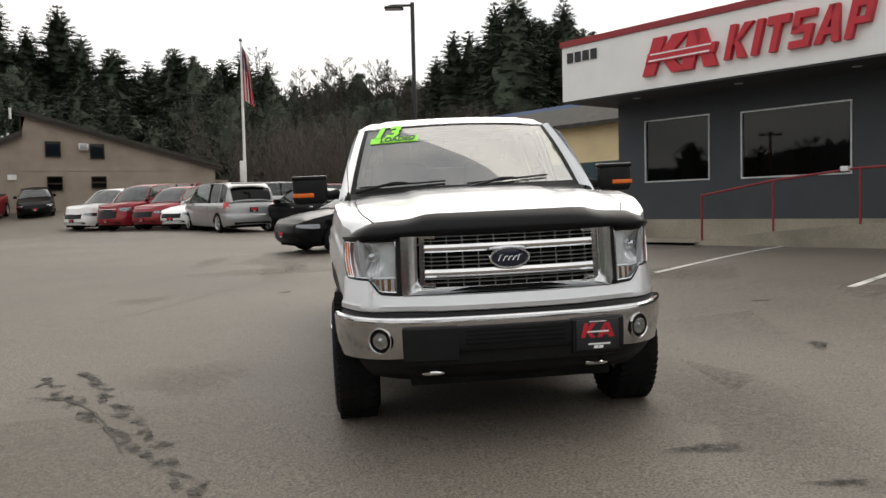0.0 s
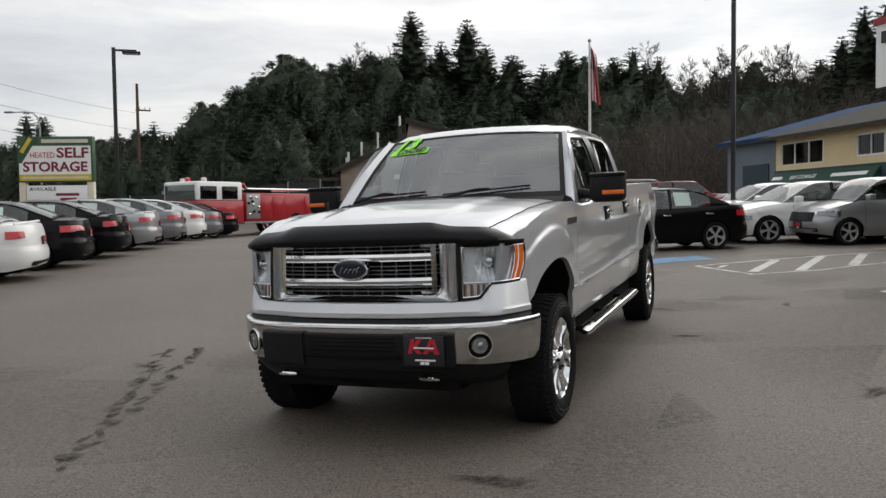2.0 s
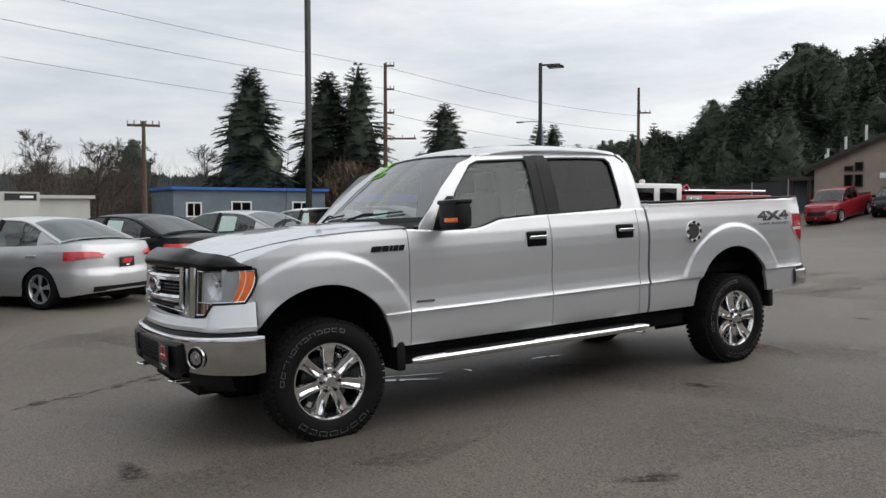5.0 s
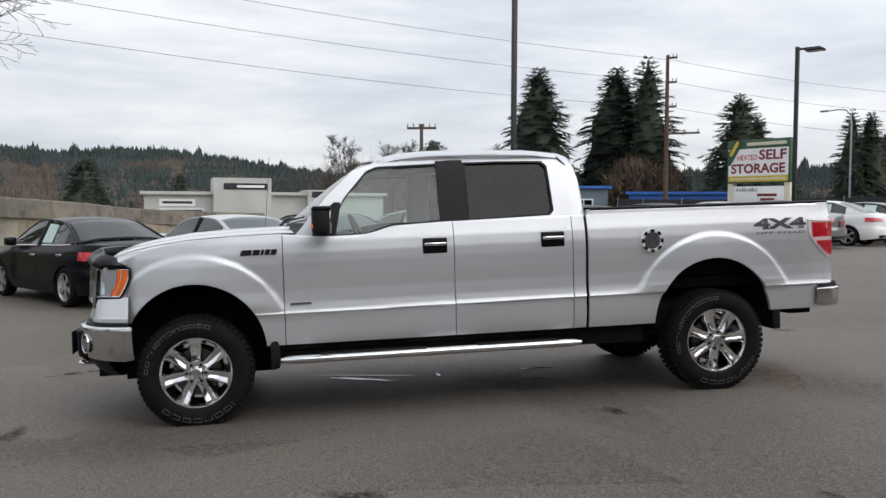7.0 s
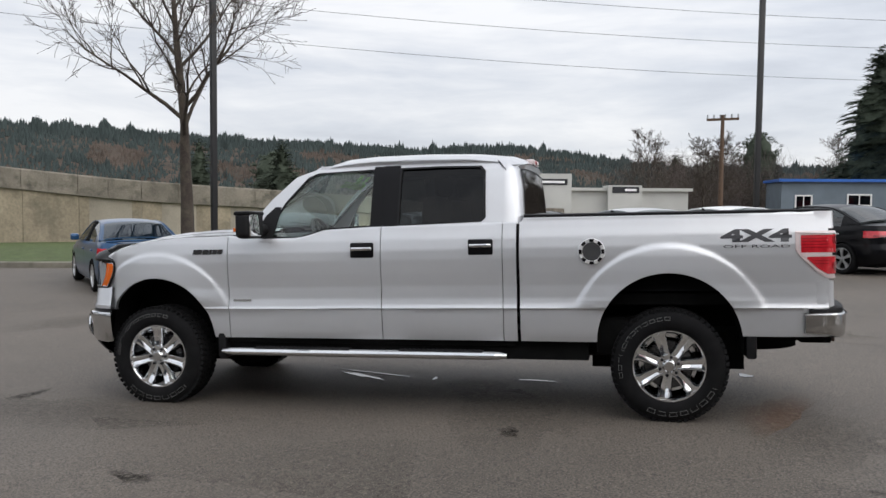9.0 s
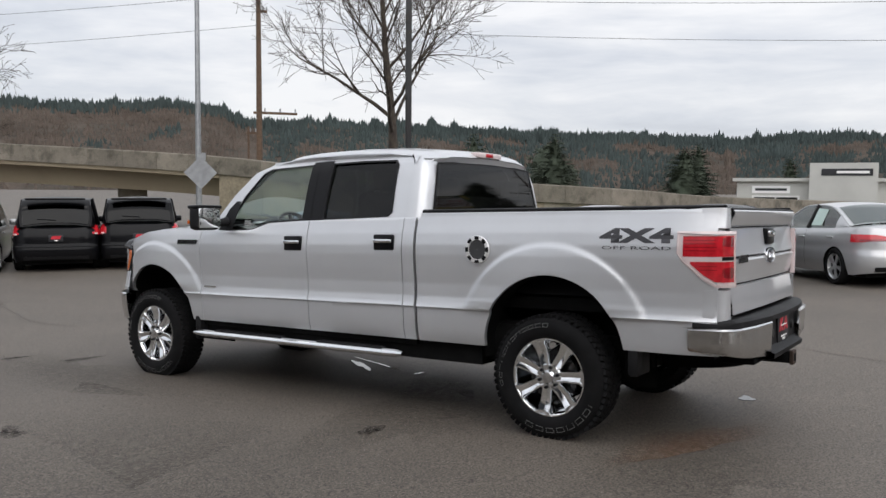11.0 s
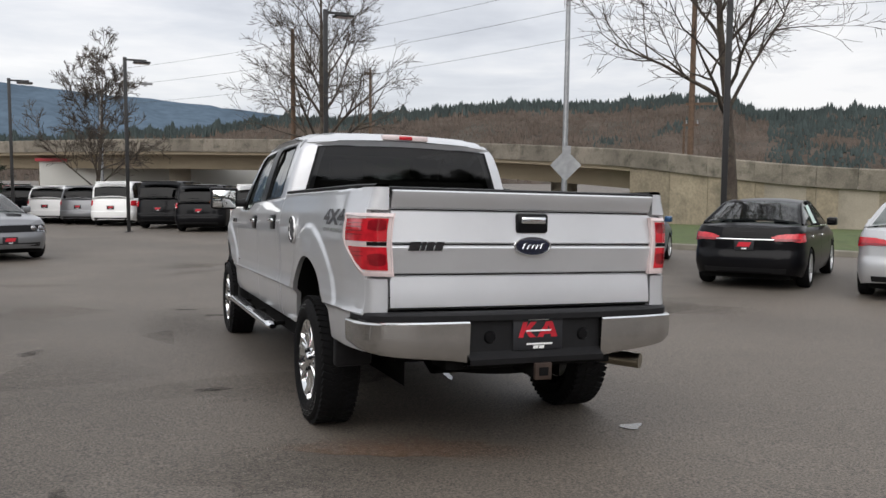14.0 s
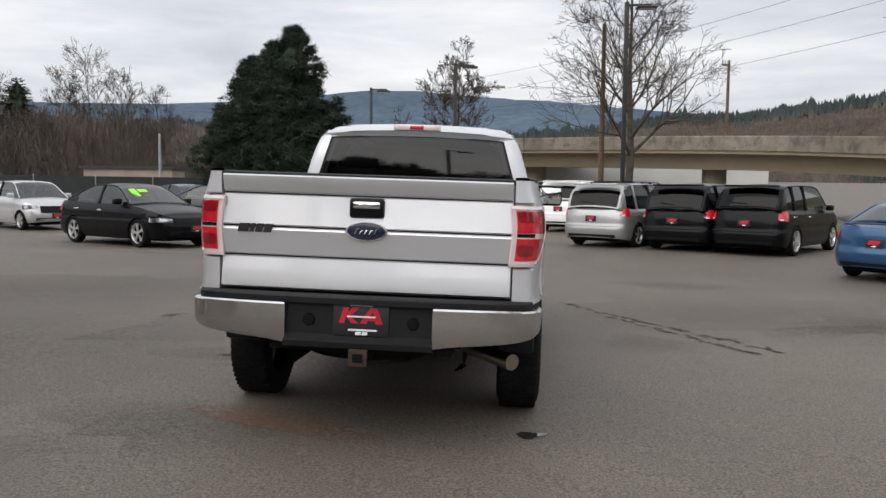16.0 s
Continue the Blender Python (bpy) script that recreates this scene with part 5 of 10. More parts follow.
def truck_wheel():
    """A wheel with its hub face towards +Y, centre at the origin."""
    w = tagged(new("wheel"), "chrome seven-spoke wheel with a white-lettered off-road tyre")
    R, HW = 0.395, 0.137
    b = bmesh.new()
    lathe(b, [(0.245, 0.100), (0.255, 0.118), (0.285, 0.134), (0.325, 0.137), (0.358, 0.127), (0.378, 0.112), (R - 0.008, 0.095), (R, 0.080), (R, -0.080), (0.378, -0.112), (0.325, -0.137), (0.245, -0.10)], 72, pose(0, 0, 0, -90, 0, 0))
    rnd = random.Random(4)
    tyre = part("tyre", b, M["rubber"], w, smooth=35)
    b = bmesh.new()
    for q in range(56):
        for row, (y0, y1) in enumerate(((0.062, 0.118), (0.012, 0.055), (-0.046, -0.003), (-0.118, -0.055))):
            a = 2 * math.pi * (q + 0.5 * (row % 2)) / 56 + 0.012 * row
            m = Matrix.Rotation(a, 4, "Y") @ Matrix.Translation((0, 0, R - 0.004)) @ pose(0, 0, 0, 0, 0, 20 if row % 2 else -20)
            box(b, -0.0155, 0.0155, y0, y1, -0.012 if row in (0, 3) else 0, 0.009, 0, m)
    part("tread_block", b, M["rubber"], tyre, smooth=0)
    # raised letters, drawn as plain bars round the sidewall
    b = bmesh.new()

    def arc_bars(a0, a1, n, r0, r1, thin):
        for q in range(n):
            a = a0 + (a1 - a0) * (q + 0.5) / n
            hw = abs(a1 - a0) / n * 0.36
            rr = (r0 + r1) / 2
            for e0, e1, c0, c1 in ((-hw, hw, r0, r0 + thin), (-hw, hw, r1 - thin, r1), (-hw, -hw + thin / rr, r0, r1), (hw - thin / rr, hw, r0, r1)):
                if rnd.random() < 0.82:
                    p = [(c * math.sin(e + a), lerp(c, ((0.285, 0.1345), (0.325, 0.1375), (0.358, 0.1275))) + 0.0012, c * math.cos(e + a)) for c, e in ((c0, e0), (c0, e1), (c1, e1), (c1, e0))]
                    b.faces.new([b.verts.new(v) for v in p])

    arc_bars(-0.35, 1.55, 12, 0.324, 0.348, 0.0028)
    arc_bars(2.35, 4.15, 8, 0.318, 0.350, 0.0034)
    part("sidewall_print", b, M["letter_grey"], tyre, "white outlined sidewall print", smooth=0)
    # rim
    b = bmesh.new()
    lathe(b, [(0.246, 0.104), (0.252, 0.110), (0.250, 0.116), (0.242, 0.116), (0.232, 0.104), (0.226, 0.06), (0.215, -0.02), (0.205, -0.06), (0.02, -0.065)], 56, pose(0, 0, 0, -90, 0, 0))
    part("rim_barrel", b, [M["chrome"]], w, "chrome rim", smooth=40)
    for q in range(7):
        a = 2 * math.pi * q / 7
        b = bmesh.new()
        rows = []
        for r, hw, y in ((0.045, 0.036, 0.100), (0.075, 0.035, 0.103), (0.11, 0.037, 0.096), (0.15, 0.040, 0.094), (0.19, 0.043, 0.100), (0.215, 0.044, 0.109), (0.230, 0.056, 0.111), (0.240, 0.072, 0.112)):
            rows.append([(-hw, y - 0.035, r), (-hw, y - 0.004, r), (-hw * 0.84, y + 0.007, r), (-hw * 0.55, y + 0.007, r), (0.0, y - 0.004, r), (hw * 0.55, y + 0.007, r), (hw * 0.84, y + 0.007, r), (hw, y - 0.004, r), (hw, y - 0.035, r)])
        sheet(b, rows)
        bmesh.ops.rotate(b, verts=b.verts, cent=(0, 0, 0), matrix=Matrix.Rotation(a, 3, "Y"))
        part("spoke", b, M["wheel_chrome"], w, smooth=35)
    b = bmesh.new()
    lathe(b, [(0.088, 0.07), (0.088, 0.100), (0.082, 0.108), (0.047, 0.108), (0.043, 0.120), (0.036, 0.126), (0.001, 0.127)], 32, pose(0, 0, 0, -90, 0, 0))
    part("centre_cap", b, M["chrome"], w, smooth=35)
    b = bmesh.new()
    lathe(b, [(0.034, 0.1255), (0.032, 0.1275), (0.001, 0.1285)], 20, pose(0, 0, 0, -90, 0, 0))
    part("cap_badge", b, M["satin_chrome"], w)
    for q in range(6):
        a = 2 * math.pi * (q + 0.5) / 6
        b = bmesh.new()
        lathe(b, [(0.013, 0.10), (0.0125, 0.118), (0.008, 0.125), (0.001, 0.126)], 8, Matrix.Translation((0.065 * math.sin(a), 0, 0.065 * math.cos(a))) @ pose(0, 0, 0, -90, 0, 0))
        part("lug_nut", b, M["black_gloss"], w)
    b = bmesh.new()
    lathe(b, [(0.001, 0.030), (0.165, 0.030), (0.170, 0.022), (0.170, 0.010)], 32, pose(0, 0, 0, -90, 0, 0))
    part("brake_disc", b, M["dark_chrome"], w, smooth=35)
    return w


wheel = truck_wheel()
wheel.parent = truck
wheel.matrix_basis = pose(AX_F, 0.862, 0.388)
for x, s, a in ((AX_R, 1, 17), (AX_F, -1, 40), (AX_R, -1, 8)):
    copy_thing(wheel, pose(x, s * 0.862, 0.388, 0, 0, 0 if s == 1 else 180) @ pose(0, 0, 0, 0, a, 0))
truck.matrix_world = TRUCK

# ---- the place round the lot ----
M["charcoal_wall"] = material("charcoal_painted_wall", (0.040, 0.046, 0.056), 0.6, vary=0.12, scale=1.5, fine=0.06, bump=0.15, bump_scale=40, stain=(0.044, 0.048, 0.054), stain_scale=0.8)
M["red_trim"] = material("red_metal_cap", (0.30, 0.020, 0.028), 0.5, vary=0.1, scale=2)
M["soffit"] = material("dark_soffit", (0.035, 0.036, 0.040), 0.7, vary=0.1)
M["alu"] = material("window_aluminium", (0.55, 0.56, 0.57), 0.4, 0.4, vary=0.05)
M["concrete"] = material("weathered_concrete", (0.31, 0.275, 0.22), 0.85, vary=0.16, scale=0.8, fine=0.12, fine_scale=30, bump=0.3, bump_scale=18, stain=(0.10, 0.095, 0.075), stain_scale=0.5, stain_amount=0.75)
M["concrete_panel"] = material("stained_parapet_concrete", (0.195, 0.173, 0.14), 0.88, vary=0.2, scale=1.0, fine=0.15, fine_scale=20, bump=0.3, bump_scale=18, stain=(0.055, 0.052, 0.038), stain_scale=1.7, stain_amount=0.9, per_object=0.16)
M["trim_brown"] = material("dark_brown_trim", (0.040, 0.028, 0.022), 0.7, vary=0.15, scale=2)
M["tan_siding"] = material("taupe_house_siding", (0.31, 0.255, 0.205), 0.8, vary=0.12, scale=1.2, fine=0.08, bump=0.2, bump_scale=25)
M["yellow_siding"] = material("pale_yellow_siding", (0.73, 0.59, 0.35), 0.75, vary=0.08, scale=1.0)
M["roof_dark"] = material("dark_shingle_roof", (0.060, 0.056, 0.052), 0.95, spec=0.15, vary=0.25, scale=4, bump=0.4, bump_scale=12, stain=(0.05, 0.065, 0.035), stain_scale=0.6)
M["roof_blue"] = material("blue_metal_roof", (0.024, 0.052, 0.115), 0.85, 0.0, spec=0.1, vary=0.15, scale=1.0)
M["blue_paint"] = material("bright_blue_paint", (0.03, 0.13, 0.46), 0.5, vary=0.12, scale=1.0)
M["teal_band"] = material("dark_teal_band", (0.022, 0.050, 0.062), 0.6, vary=0.1)
M["green_awning"] = material("dark_green_awning", (0.015, 0.060, 0.040), 0.7, vary=0.12)
M["slate"] = material("blue_grey_wall", (0.15, 0.185, 0.215), 0.8, vary=0.12, scale=0.7)
M["pale_wall"] = material("off_white_wall", (0.50, 0.50, 0.47), 0.8, vary=0.08, scale=0.5)
M["pane"] = glass("building_glass", (0.10, 0.11, 0.12))
# the room's dimness is put into this near-black colour
M["room"] = material("painted_dim_room", (0.05, 0.05, 0.05), 0.9, vary=0.3, scale=0.8)
M["pole_black"] = material("black_lamp_post", (0.014, 0.014, 0.015), 0.5, vary=0.2, scale=3)
M["galv"] = material("galvanised_steel", (0.32, 0.33, 0.34), 0.45, 0.7, vary=0.15, scale=5)
M["wood_pole"] = material("weathered_wood_pole", (0.105, 0.068, 0.045), 0.9, vary=0.25, scale=6, fine=0.2, fine_scale=40, bump=0.4, bump_scale=30)
M["white_paint"] = material("white_paint", (0.74, 0.74, 0.72), 0.5, vary=0.08)
M["red_rail"] = material("red_painted_rail", (0.21, 0.020, 0.028), 0.5, vary=0.12)
M["flag_red"] = material("flag_red", (0.42, 0.02, 0.035), 0.8)
M["flag_white"] = material("flag_white", (0.66, 0.64, 0.62), 0.8)
M["flag_blue"] = material("flag_blue", (0.02, 0.03, 0.12), 0.8)
M["sign_green"] = material("sign_green", (0.03, 0.085, 0.035), 0.5)
M["sign_yellow"] = material("sign_yellow", (0.62, 0.46, 0.05), 0.5)
M["sign_maroon"] = material("sign_maroon", (0.20, 0.012, 0.03), 0.5)
M["cream"] = material("cream_panel", (0.66, 0.62, 0.48), 0.6, vary=0.06)
M["grass"] = material("winter_grass", (0.075, 0.105, 0.032), 0.9, vary=0.3, scale=2.5, fine=0.35, fine_scale=60, bump=0.8, bump_scale=80, stain=(0.11, 0.10, 0.05), stain_scale=1.2)
M["kerb"] = material("kerb_concrete", (0.20, 0.185, 0.15), 0.85, vary=0.2, scale=2, stain=(0.08, 0.08, 0.05), stain_scale=1.5, stain_amount=0.7)
M["fence"] = material("dark_mesh_fence", (0.028, 0.030, 0.030), 0.8, vary=0.2, scale=2)


def structure(ob, label, category):
    return tagged(ob, label, category, kind="structure")


def wall_frame(x, y, ux, uy, z=0.0):
    """Axes of a wall: X along it, Y into the building, Z up."""
    n = math.hypot(ux, uy)
    ux, uy = ux / n, uy / n
    return Matrix(((ux, -uy, 0, x), (uy, ux, 0, y), (0, 0, 1, z), (0, 0, 0, 1)))


def holed_wall(b, m, x0, x1, z0, z1, y0, y1, holes):
    """A wall from x0 to x1 with openings (xa, xb, za, zb) cut through its thickness."""
    xs = sorted({x0, x1, *[h[0] for h in holes], *[h[1] for h in holes]})
    zs = sorted({z0, z1, *[h[2] for h in holes], *[h[3] for h in holes]})
    for a, c in zip(xs, xs[1:]):
        for d, e in zip(zs, zs[1:]):
            if not any(h[0] - 1e-6 <= a and c <= h[1] + 1e-6 and h[2] - 1e-6 <= d and e <= h[3] + 1e-6 for h in holes):
                box(b, a, c, y0, y1, d, e, 0, m)


def window_in(parent, m, x0, x1, z0, z1, y=0.03, t=0.05, mat="alu", split=(), name="window", glass_mat="pane", label=""):
    b = bmesh.new()
    for a, c, d, e in ((x0, x1, z0, z0 + t), (x0, x1, z1 - t, z1), (x0, x0 + t, z0 + t, z1 - t), (x1 - t, x1, z0 + t, z1 - t)):
        box(b, a, c, y - 0.05, y + 0.05, d, e, 0, m)
    for s in split:
        xs = x0 + (x1 - x0) * s
        box(b, xs - t * 0.35, xs + t * 0.35, y - 0.04, y + 0.04, z0 + t, z1 - t, 0, m)
    w = part(name, b, M[mat], parent, label, smooth=0)
    b = bmesh.new()
    b.faces.new([b.verts.new(m @ Vector((x, y, z))) for x, z in ((x0 + t, z0 + t), (x1 - t, z0 + t), (x1 - t, z1 - t), (x0 + t, z1 - t))])
    part("pane", b, M[glass_mat], w, smooth=0)
    return w


# -- dealership building: charcoal walls, white fascia with a red cap --
D = wall_frame(2.95, 20.0, 0.626, -0.78)
dealer = thing("dealership_building", "charcoal dealership building with white fascia and red cap", "building")
BASE = 0.4
bm = bmesh.new()
small, large = (1.25, 3.02, 1.93, 3.40), (3.79, 6.17, 1.92, 3.36)
holed_wall(bm, D, 0.45, 22.0, 1.05, 3.9, 1.5, 1.75, [small, large, (7.6, 10.0, 1.92, 3.36)])
box(bm, 0.45, 0.70, 1.75, 14.0, 1.05, 3.9, 0, D)
box(bm, 0.70, 22.0, 13.75, 14.0, 1.05, 3.9, 0, D)
box(bm, 21.75, 22.0, 1.75, 13.75, 1.05, 3.9, 0, D)
part("wall", bm, M["charcoal_wall"], dealer, smooth=0)
bm = bmesh.new()
box(bm, 0.43, 22.02, 1.47, 14.0, BASE, 1.05, 0, D)
part("foundation", bm, M["concrete"], dealer, "bare concrete foundation", smooth=0)
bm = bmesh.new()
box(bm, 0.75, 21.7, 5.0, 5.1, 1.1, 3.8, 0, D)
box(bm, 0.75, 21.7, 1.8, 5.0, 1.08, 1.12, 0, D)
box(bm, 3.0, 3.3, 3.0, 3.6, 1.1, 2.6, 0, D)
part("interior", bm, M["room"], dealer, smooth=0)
for a in (small, large, (7.6, 10.0, 1.92, 3.36)):
    window_in(dealer, D, *a, y=1.53, t=0.03, label="large office window with a pale metal frame")
bm = bmesh.new()
box(bm, 0.0, 24.0, 0.0, 15.0, 3.90, 5.17, 0, D)
part("fascia", bm, M["sign_white"], dealer, "white sign fascia", smooth=0)
bm = bmesh.new()
box(bm, 0.02, 23.98, 0.02, 14.98, 3.86, 3.895, 0, D)
part("soffit", bm, M["soffit"], dealer, smooth=0)
bm = bmesh.new()
box(bm, -0.04, 24.04, -0.04, 15.04, 5.172, 5.31, 0, D)
part("cap_flashing", bm, M["red_trim"], dealer, "dark red metal cap", smooth=0)
for x in (1.6, 4.2, 6.6):
    b = bmesh.new()
    lathe(b, [(0.09, 0.0), (0.09, -0.012), (0.06, -0.016), (0.001, -0.016)], 16, D @ Matrix.Translation((x, 0.75, 3.86)))
    part("soffit_light", b, M["alu"], dealer)
FASCIA = lambda x, z, y=-0.004: D @ Matrix(((1, 0, 0, x), (0, 0, -1, y), (0, 1, 0, z), (0, 0, 0, 1)))
for k in range(4):
    b = bmesh.new()
    slab(b, [(-0.085, -0.115), (0.085, -0.115), (0.085, 0.115), (-0.085, 0.115)], 0.03, FASCIA(0.27 + 0.24 * k, 4.90))
    part("address_bar", b, M["ink"], dealer, smooth=0)
# raised red sign shapes
for pts in ([(2.42, 4.20), (2.72, 4.20), (3.02, 4.98), (2.72, 4.98)], [(2.86, 4.60), (3.20, 4.98), (3.62, 4.98), (3.12, 4.58)], [(2.90, 4.56), (3.12, 4.56), (3.50, 4.20), (3.16, 4.20)],
            [(3.40, 4.20), (3.68, 4.20), (3.92, 4.98), (3.60, 4.98)], [(3.72, 4.98), (3.96, 4.98), (4.24, 4.20), (3.94, 4.20)]):
    b = bmesh.new()
    slab(b, [(x - 3.3, z - 4.6) for x, z in pts], 0.10, FASCIA(3.3, 4.56))
    part("logo_shape", b, M["sign_red"], dealer, "raised red logo shape", smooth=0)
b = bmesh.new()
slab(b, [(-0.85, -0.11), (0.80, -0.11), (0.87, 0.09), (-0.78, 0.09)], 0.13, FASCIA(3.38, 4.53))
logo_band = part("logo_band", b, M["sign_red"], dealer, smooth=0)
for z0 in (-0.085, 0.045):
    b = bmesh.new()
    slab(b, [(-0.74 + 0.3 * z0, z0), (0.74 + 0.3 * z0, z0), (0.75 + 0.3 * z0, z0 + 0.03), (-0.73 + 0.3 * z0, z0 + 0.03)], 0.003, FASCIA(3.38, 4.53, -0.137))
    part("print_bar", b, M["sign_white"], logo_band, smooth=0)
# one leaning block group for each raised red sign character: boxes, then slanting arms
x = 4.40
for bars, arms in ((((0, 0.2, 0, 1),), ([(0.2, 0.42), (0.46, 1), (0.74, 1), (0.36, 0.5)], [(0.2, 0.58), (0.36, 0.5), (0.72, 0), (0.44, 0)])), (((0, 0.2, 0, 1),), ()), (((0, 0.66, 0.76, 1), (0.23, 0.43, 0, 0.76)), ()),
                   (((0, 0.6, 0.8, 1), (0, 0.2, 0.5, 0.8), (0, 0.6, 0.4, 0.6), (0.4, 0.6, 0.2, 0.4), (0, 0.6, 0, 0.2)), ()), (((0.2, 0.5, 0.22, 0.40),), ([(0, 0), (0.2, 0), (0.43, 1), (0.22, 1)], [(0.27, 1), (0.47, 1), (0.70, 0), (0.50, 0)])),
                   (((0, 0.2, 0, 1), (0.2, 0.6, 0.8, 1), (0.42, 0.6, 0.5, 0.8), (0.2, 0.6, 0.36, 0.54)), ())):
    b = bmesh.new()
    lean_to = lambda u, v: (u * 0.66 + 0.16 * v, v * 0.66)
    for x0, x1, z0, z1 in bars:
        slab(b, [lean_to(x0, z0), lean_to(x1, z0), lean_to(x1, z1), lean_to(x0, z1)], 0.12, FASCIA(x, 4.22))
    for pts in arms:
        slab(b, [lean_to(*p) for p in pts], 0.117, FASCIA(x, 4.22))
    part("sign_block", b, M["sign_red"], dealer, "raised red sign block", smooth=0)
    x += max([q[1] for q in bars] + [p[0] for pts in arms for p in pts]) * 0.66 + 0.09
# ramp with a red rail
RAMP = wall_frame(2.95 + 0.78 * 0.15, 20.0 + 0.626 * 0.15, 0.626, -0.78)
bm = bmesh.new()
sheet(bm, [[RAMP @ Vector((x, y, z)) for x, z in ((3.6, 0.62), (5.3, 0.84), (6.95, 0.98), (7.6, 1.0), (14.0, 1.0))] for y in (-0.12, 1.34)])
sheet(bm, [[RAMP @ Vector((x, -0.12, z + d)) for x, z in ((3.6, 0.62), (5.3, 0.84), (6.95, 0.98), (7.6, 1.0), (14.0, 1.0))] for d in (0, -0.75)])
structure(part("ramp", bm, M["concrete"], smooth=0), "grey concrete access ramp beside the building", "ramp")
rail = thing("hand_rail", "dark red painted steel handrail on the ramp", "handrail")
TOP = ((3.71, 1.57), (5.29, 1.82), (6.94, 1.98), (9.5, 2.0))
bm = bmesh.new()
tube(bm, [RAMP @ Vector((x, 0, z)) for x, z in TOP], 0.024, 8)
part("top_rail", bm, M["red_rail"], rail)
for x, z in TOP:
    b = bmesh.new()
    tube(b, [RAMP @ Vector((x, 0, lerp(x, ((3.6, 0.60), (5.3, 0.83), (6.95, 0.97), (9, 1.0))))), RAMP @ Vector((x, 0, z))], 0.024, 8)
    part("post", b, M["red_rail"], rail)
b = bmesh.new()
box(b, 6.62, 6.76, -0.09, 0.02, 1.93, 2.02, 0.01, RAMP)
part("rail_box", b, M["white_paint"], rail)
patch_on_ground("walk", [tuple((D @ Vector((x, y, 0)))[:2]) for x, y in ((0.2, -0.2), (3.7, -0.2), (3.7, 1.45), (0.2, 1.45))], M["concrete"], "pale concrete walk by the building", "pavement", 0.06)

# -- house on the rise --
H = wall_frame(-22.2, 43.7, 0.902, 0.431)
house = thing("house", "taupe sided house with a sloping dark roof", "house")


def prism(pts, y0, y1):
    b = bmesh.new()
    a = [b.verts.new(H @ Vector((x, y0, z))) for x, z in pts]
    c = [b.verts.new(H @ Vector((x, y1, z))) for x, z in pts]
    b.faces.new(a)
    b.faces.new(c[::-1])
    n = len(pts)
    for k in range(n):
        b.faces.new((a[k], c[k], c[(k + 1) % n], a[(k + 1) % n]))
    bmesh.ops.recalc_face_normals(b, faces=b.faces)
    return b


HO = [(-3.8, 0.6), (10.1, 0.6), (10.1, 4.1), (0.40, 6.82), (0.19, 5.80), (-3.8, 4.02)]
part("wall", prism(HO, 0.0, 11.0), M["tan_siding"], house, smooth=0)
for pts in ([(0.20, 7.07), (10.5, 4.20), (10.5, 4.02), (0.20, 6.87)], [(0.23, 5.99), (-4.3, 4.02), (-4.3, 3.84), (0.23, 5.80)]):
    part("roof", prism(pts, -0.35, 11.3), M["roof_dark"], house, smooth=0)
part("fascia_board", prism([(0.20, 6.88), (10.45, 4.02), (10.45, 3.88), (0.20, 6.72)], -0.30, -0.22), M["trim_brown"], house, smooth=0)
part("fascia_board", prism([(0.23, 5.82), (-4.25, 3.86), (-4.25, 3.72), (0.23, 5.66)], -0.30, -0.22), M["trim_brown"], house, smooth=0)
part("upper_wall", prism([(0.13, 5.94), (0.19, 5.94), (0.19, 6.89), (0.13, 6.89)], -0.1, 11.0), M["trim_brown"], house, smooth=0)
for x0, x1, z0, z1 in ((1.27, 2.05, 4.6, 5.45), (3.47, 4.21, 4.51, 5.34), (1.30, 2.08, 2.79, 3.59), (3.48, 4.26, 2.9, 3.58), (-2.28, -1.85, 2.95, 3.62), (-1.76, -1.35, 2.95, 3.62), (-2.28, -1.85, 3.80, 4.08), (-1.76, -1.35, 3.80, 4.28)):
    window_in(house, H, x0, x1, z0, z1, -0.05, 0.05, "trim_brown", ())
    if z0 < 3 and x0 > 0:
        b = bmesh.new()
        box(b, x0 + 0.05, x1 - 0.05, -0.09, -0.02, (z0 + z1) / 2 - 0.025, (z0 + z1) / 2 + 0.025, 0, H)
        part("window_bar", b, M["trim_brown"], house, smooth=0)
bm = bmesh.new()
box(bm, 2.92, 3.40, -0.35, 0.1, 4.99, 5.33, 0.03, H)
ac = part("air_conditioner", bm, M["white_paint"], house)
bm = bmesh.new()
for q in range(5):
    box(bm, 2.97, 3.35, -0.362, -0.35, 5.04 + 0.05 * q, 5.065 + 0.05 * q, 0, H)
part("grille", bm, M["slate"], ac, smooth=0)
bm = bmesh.new()
box(bm, -0.55, -0.12, -0.06, -0.01, 3.40, 3.68, 0, H)
part("wall_sign", bm, M["white_paint"], house, smooth=0)
for x in (-0.45, 2.05 + 0.1, 4.62, 6.9):
    bm = bmesh.new()
    box(bm, x, x + 0.07, -0.03, 0.02, 0.7, lerp(x, ((-3.8, 3.7), (0.18, 5.5), (0.19, 6.6), (10.1, 3.9))), 0, H)
    part("siding_batten", bm, M["tan_siding"], house, smooth=0)
bm = bmesh.new()
box(bm, 0.0, 9.6, -0.025, 0.02, 3.86, 3.92, 0, H)
part("siding_batten", bm, M["tan_siding"], house, smooth=0)
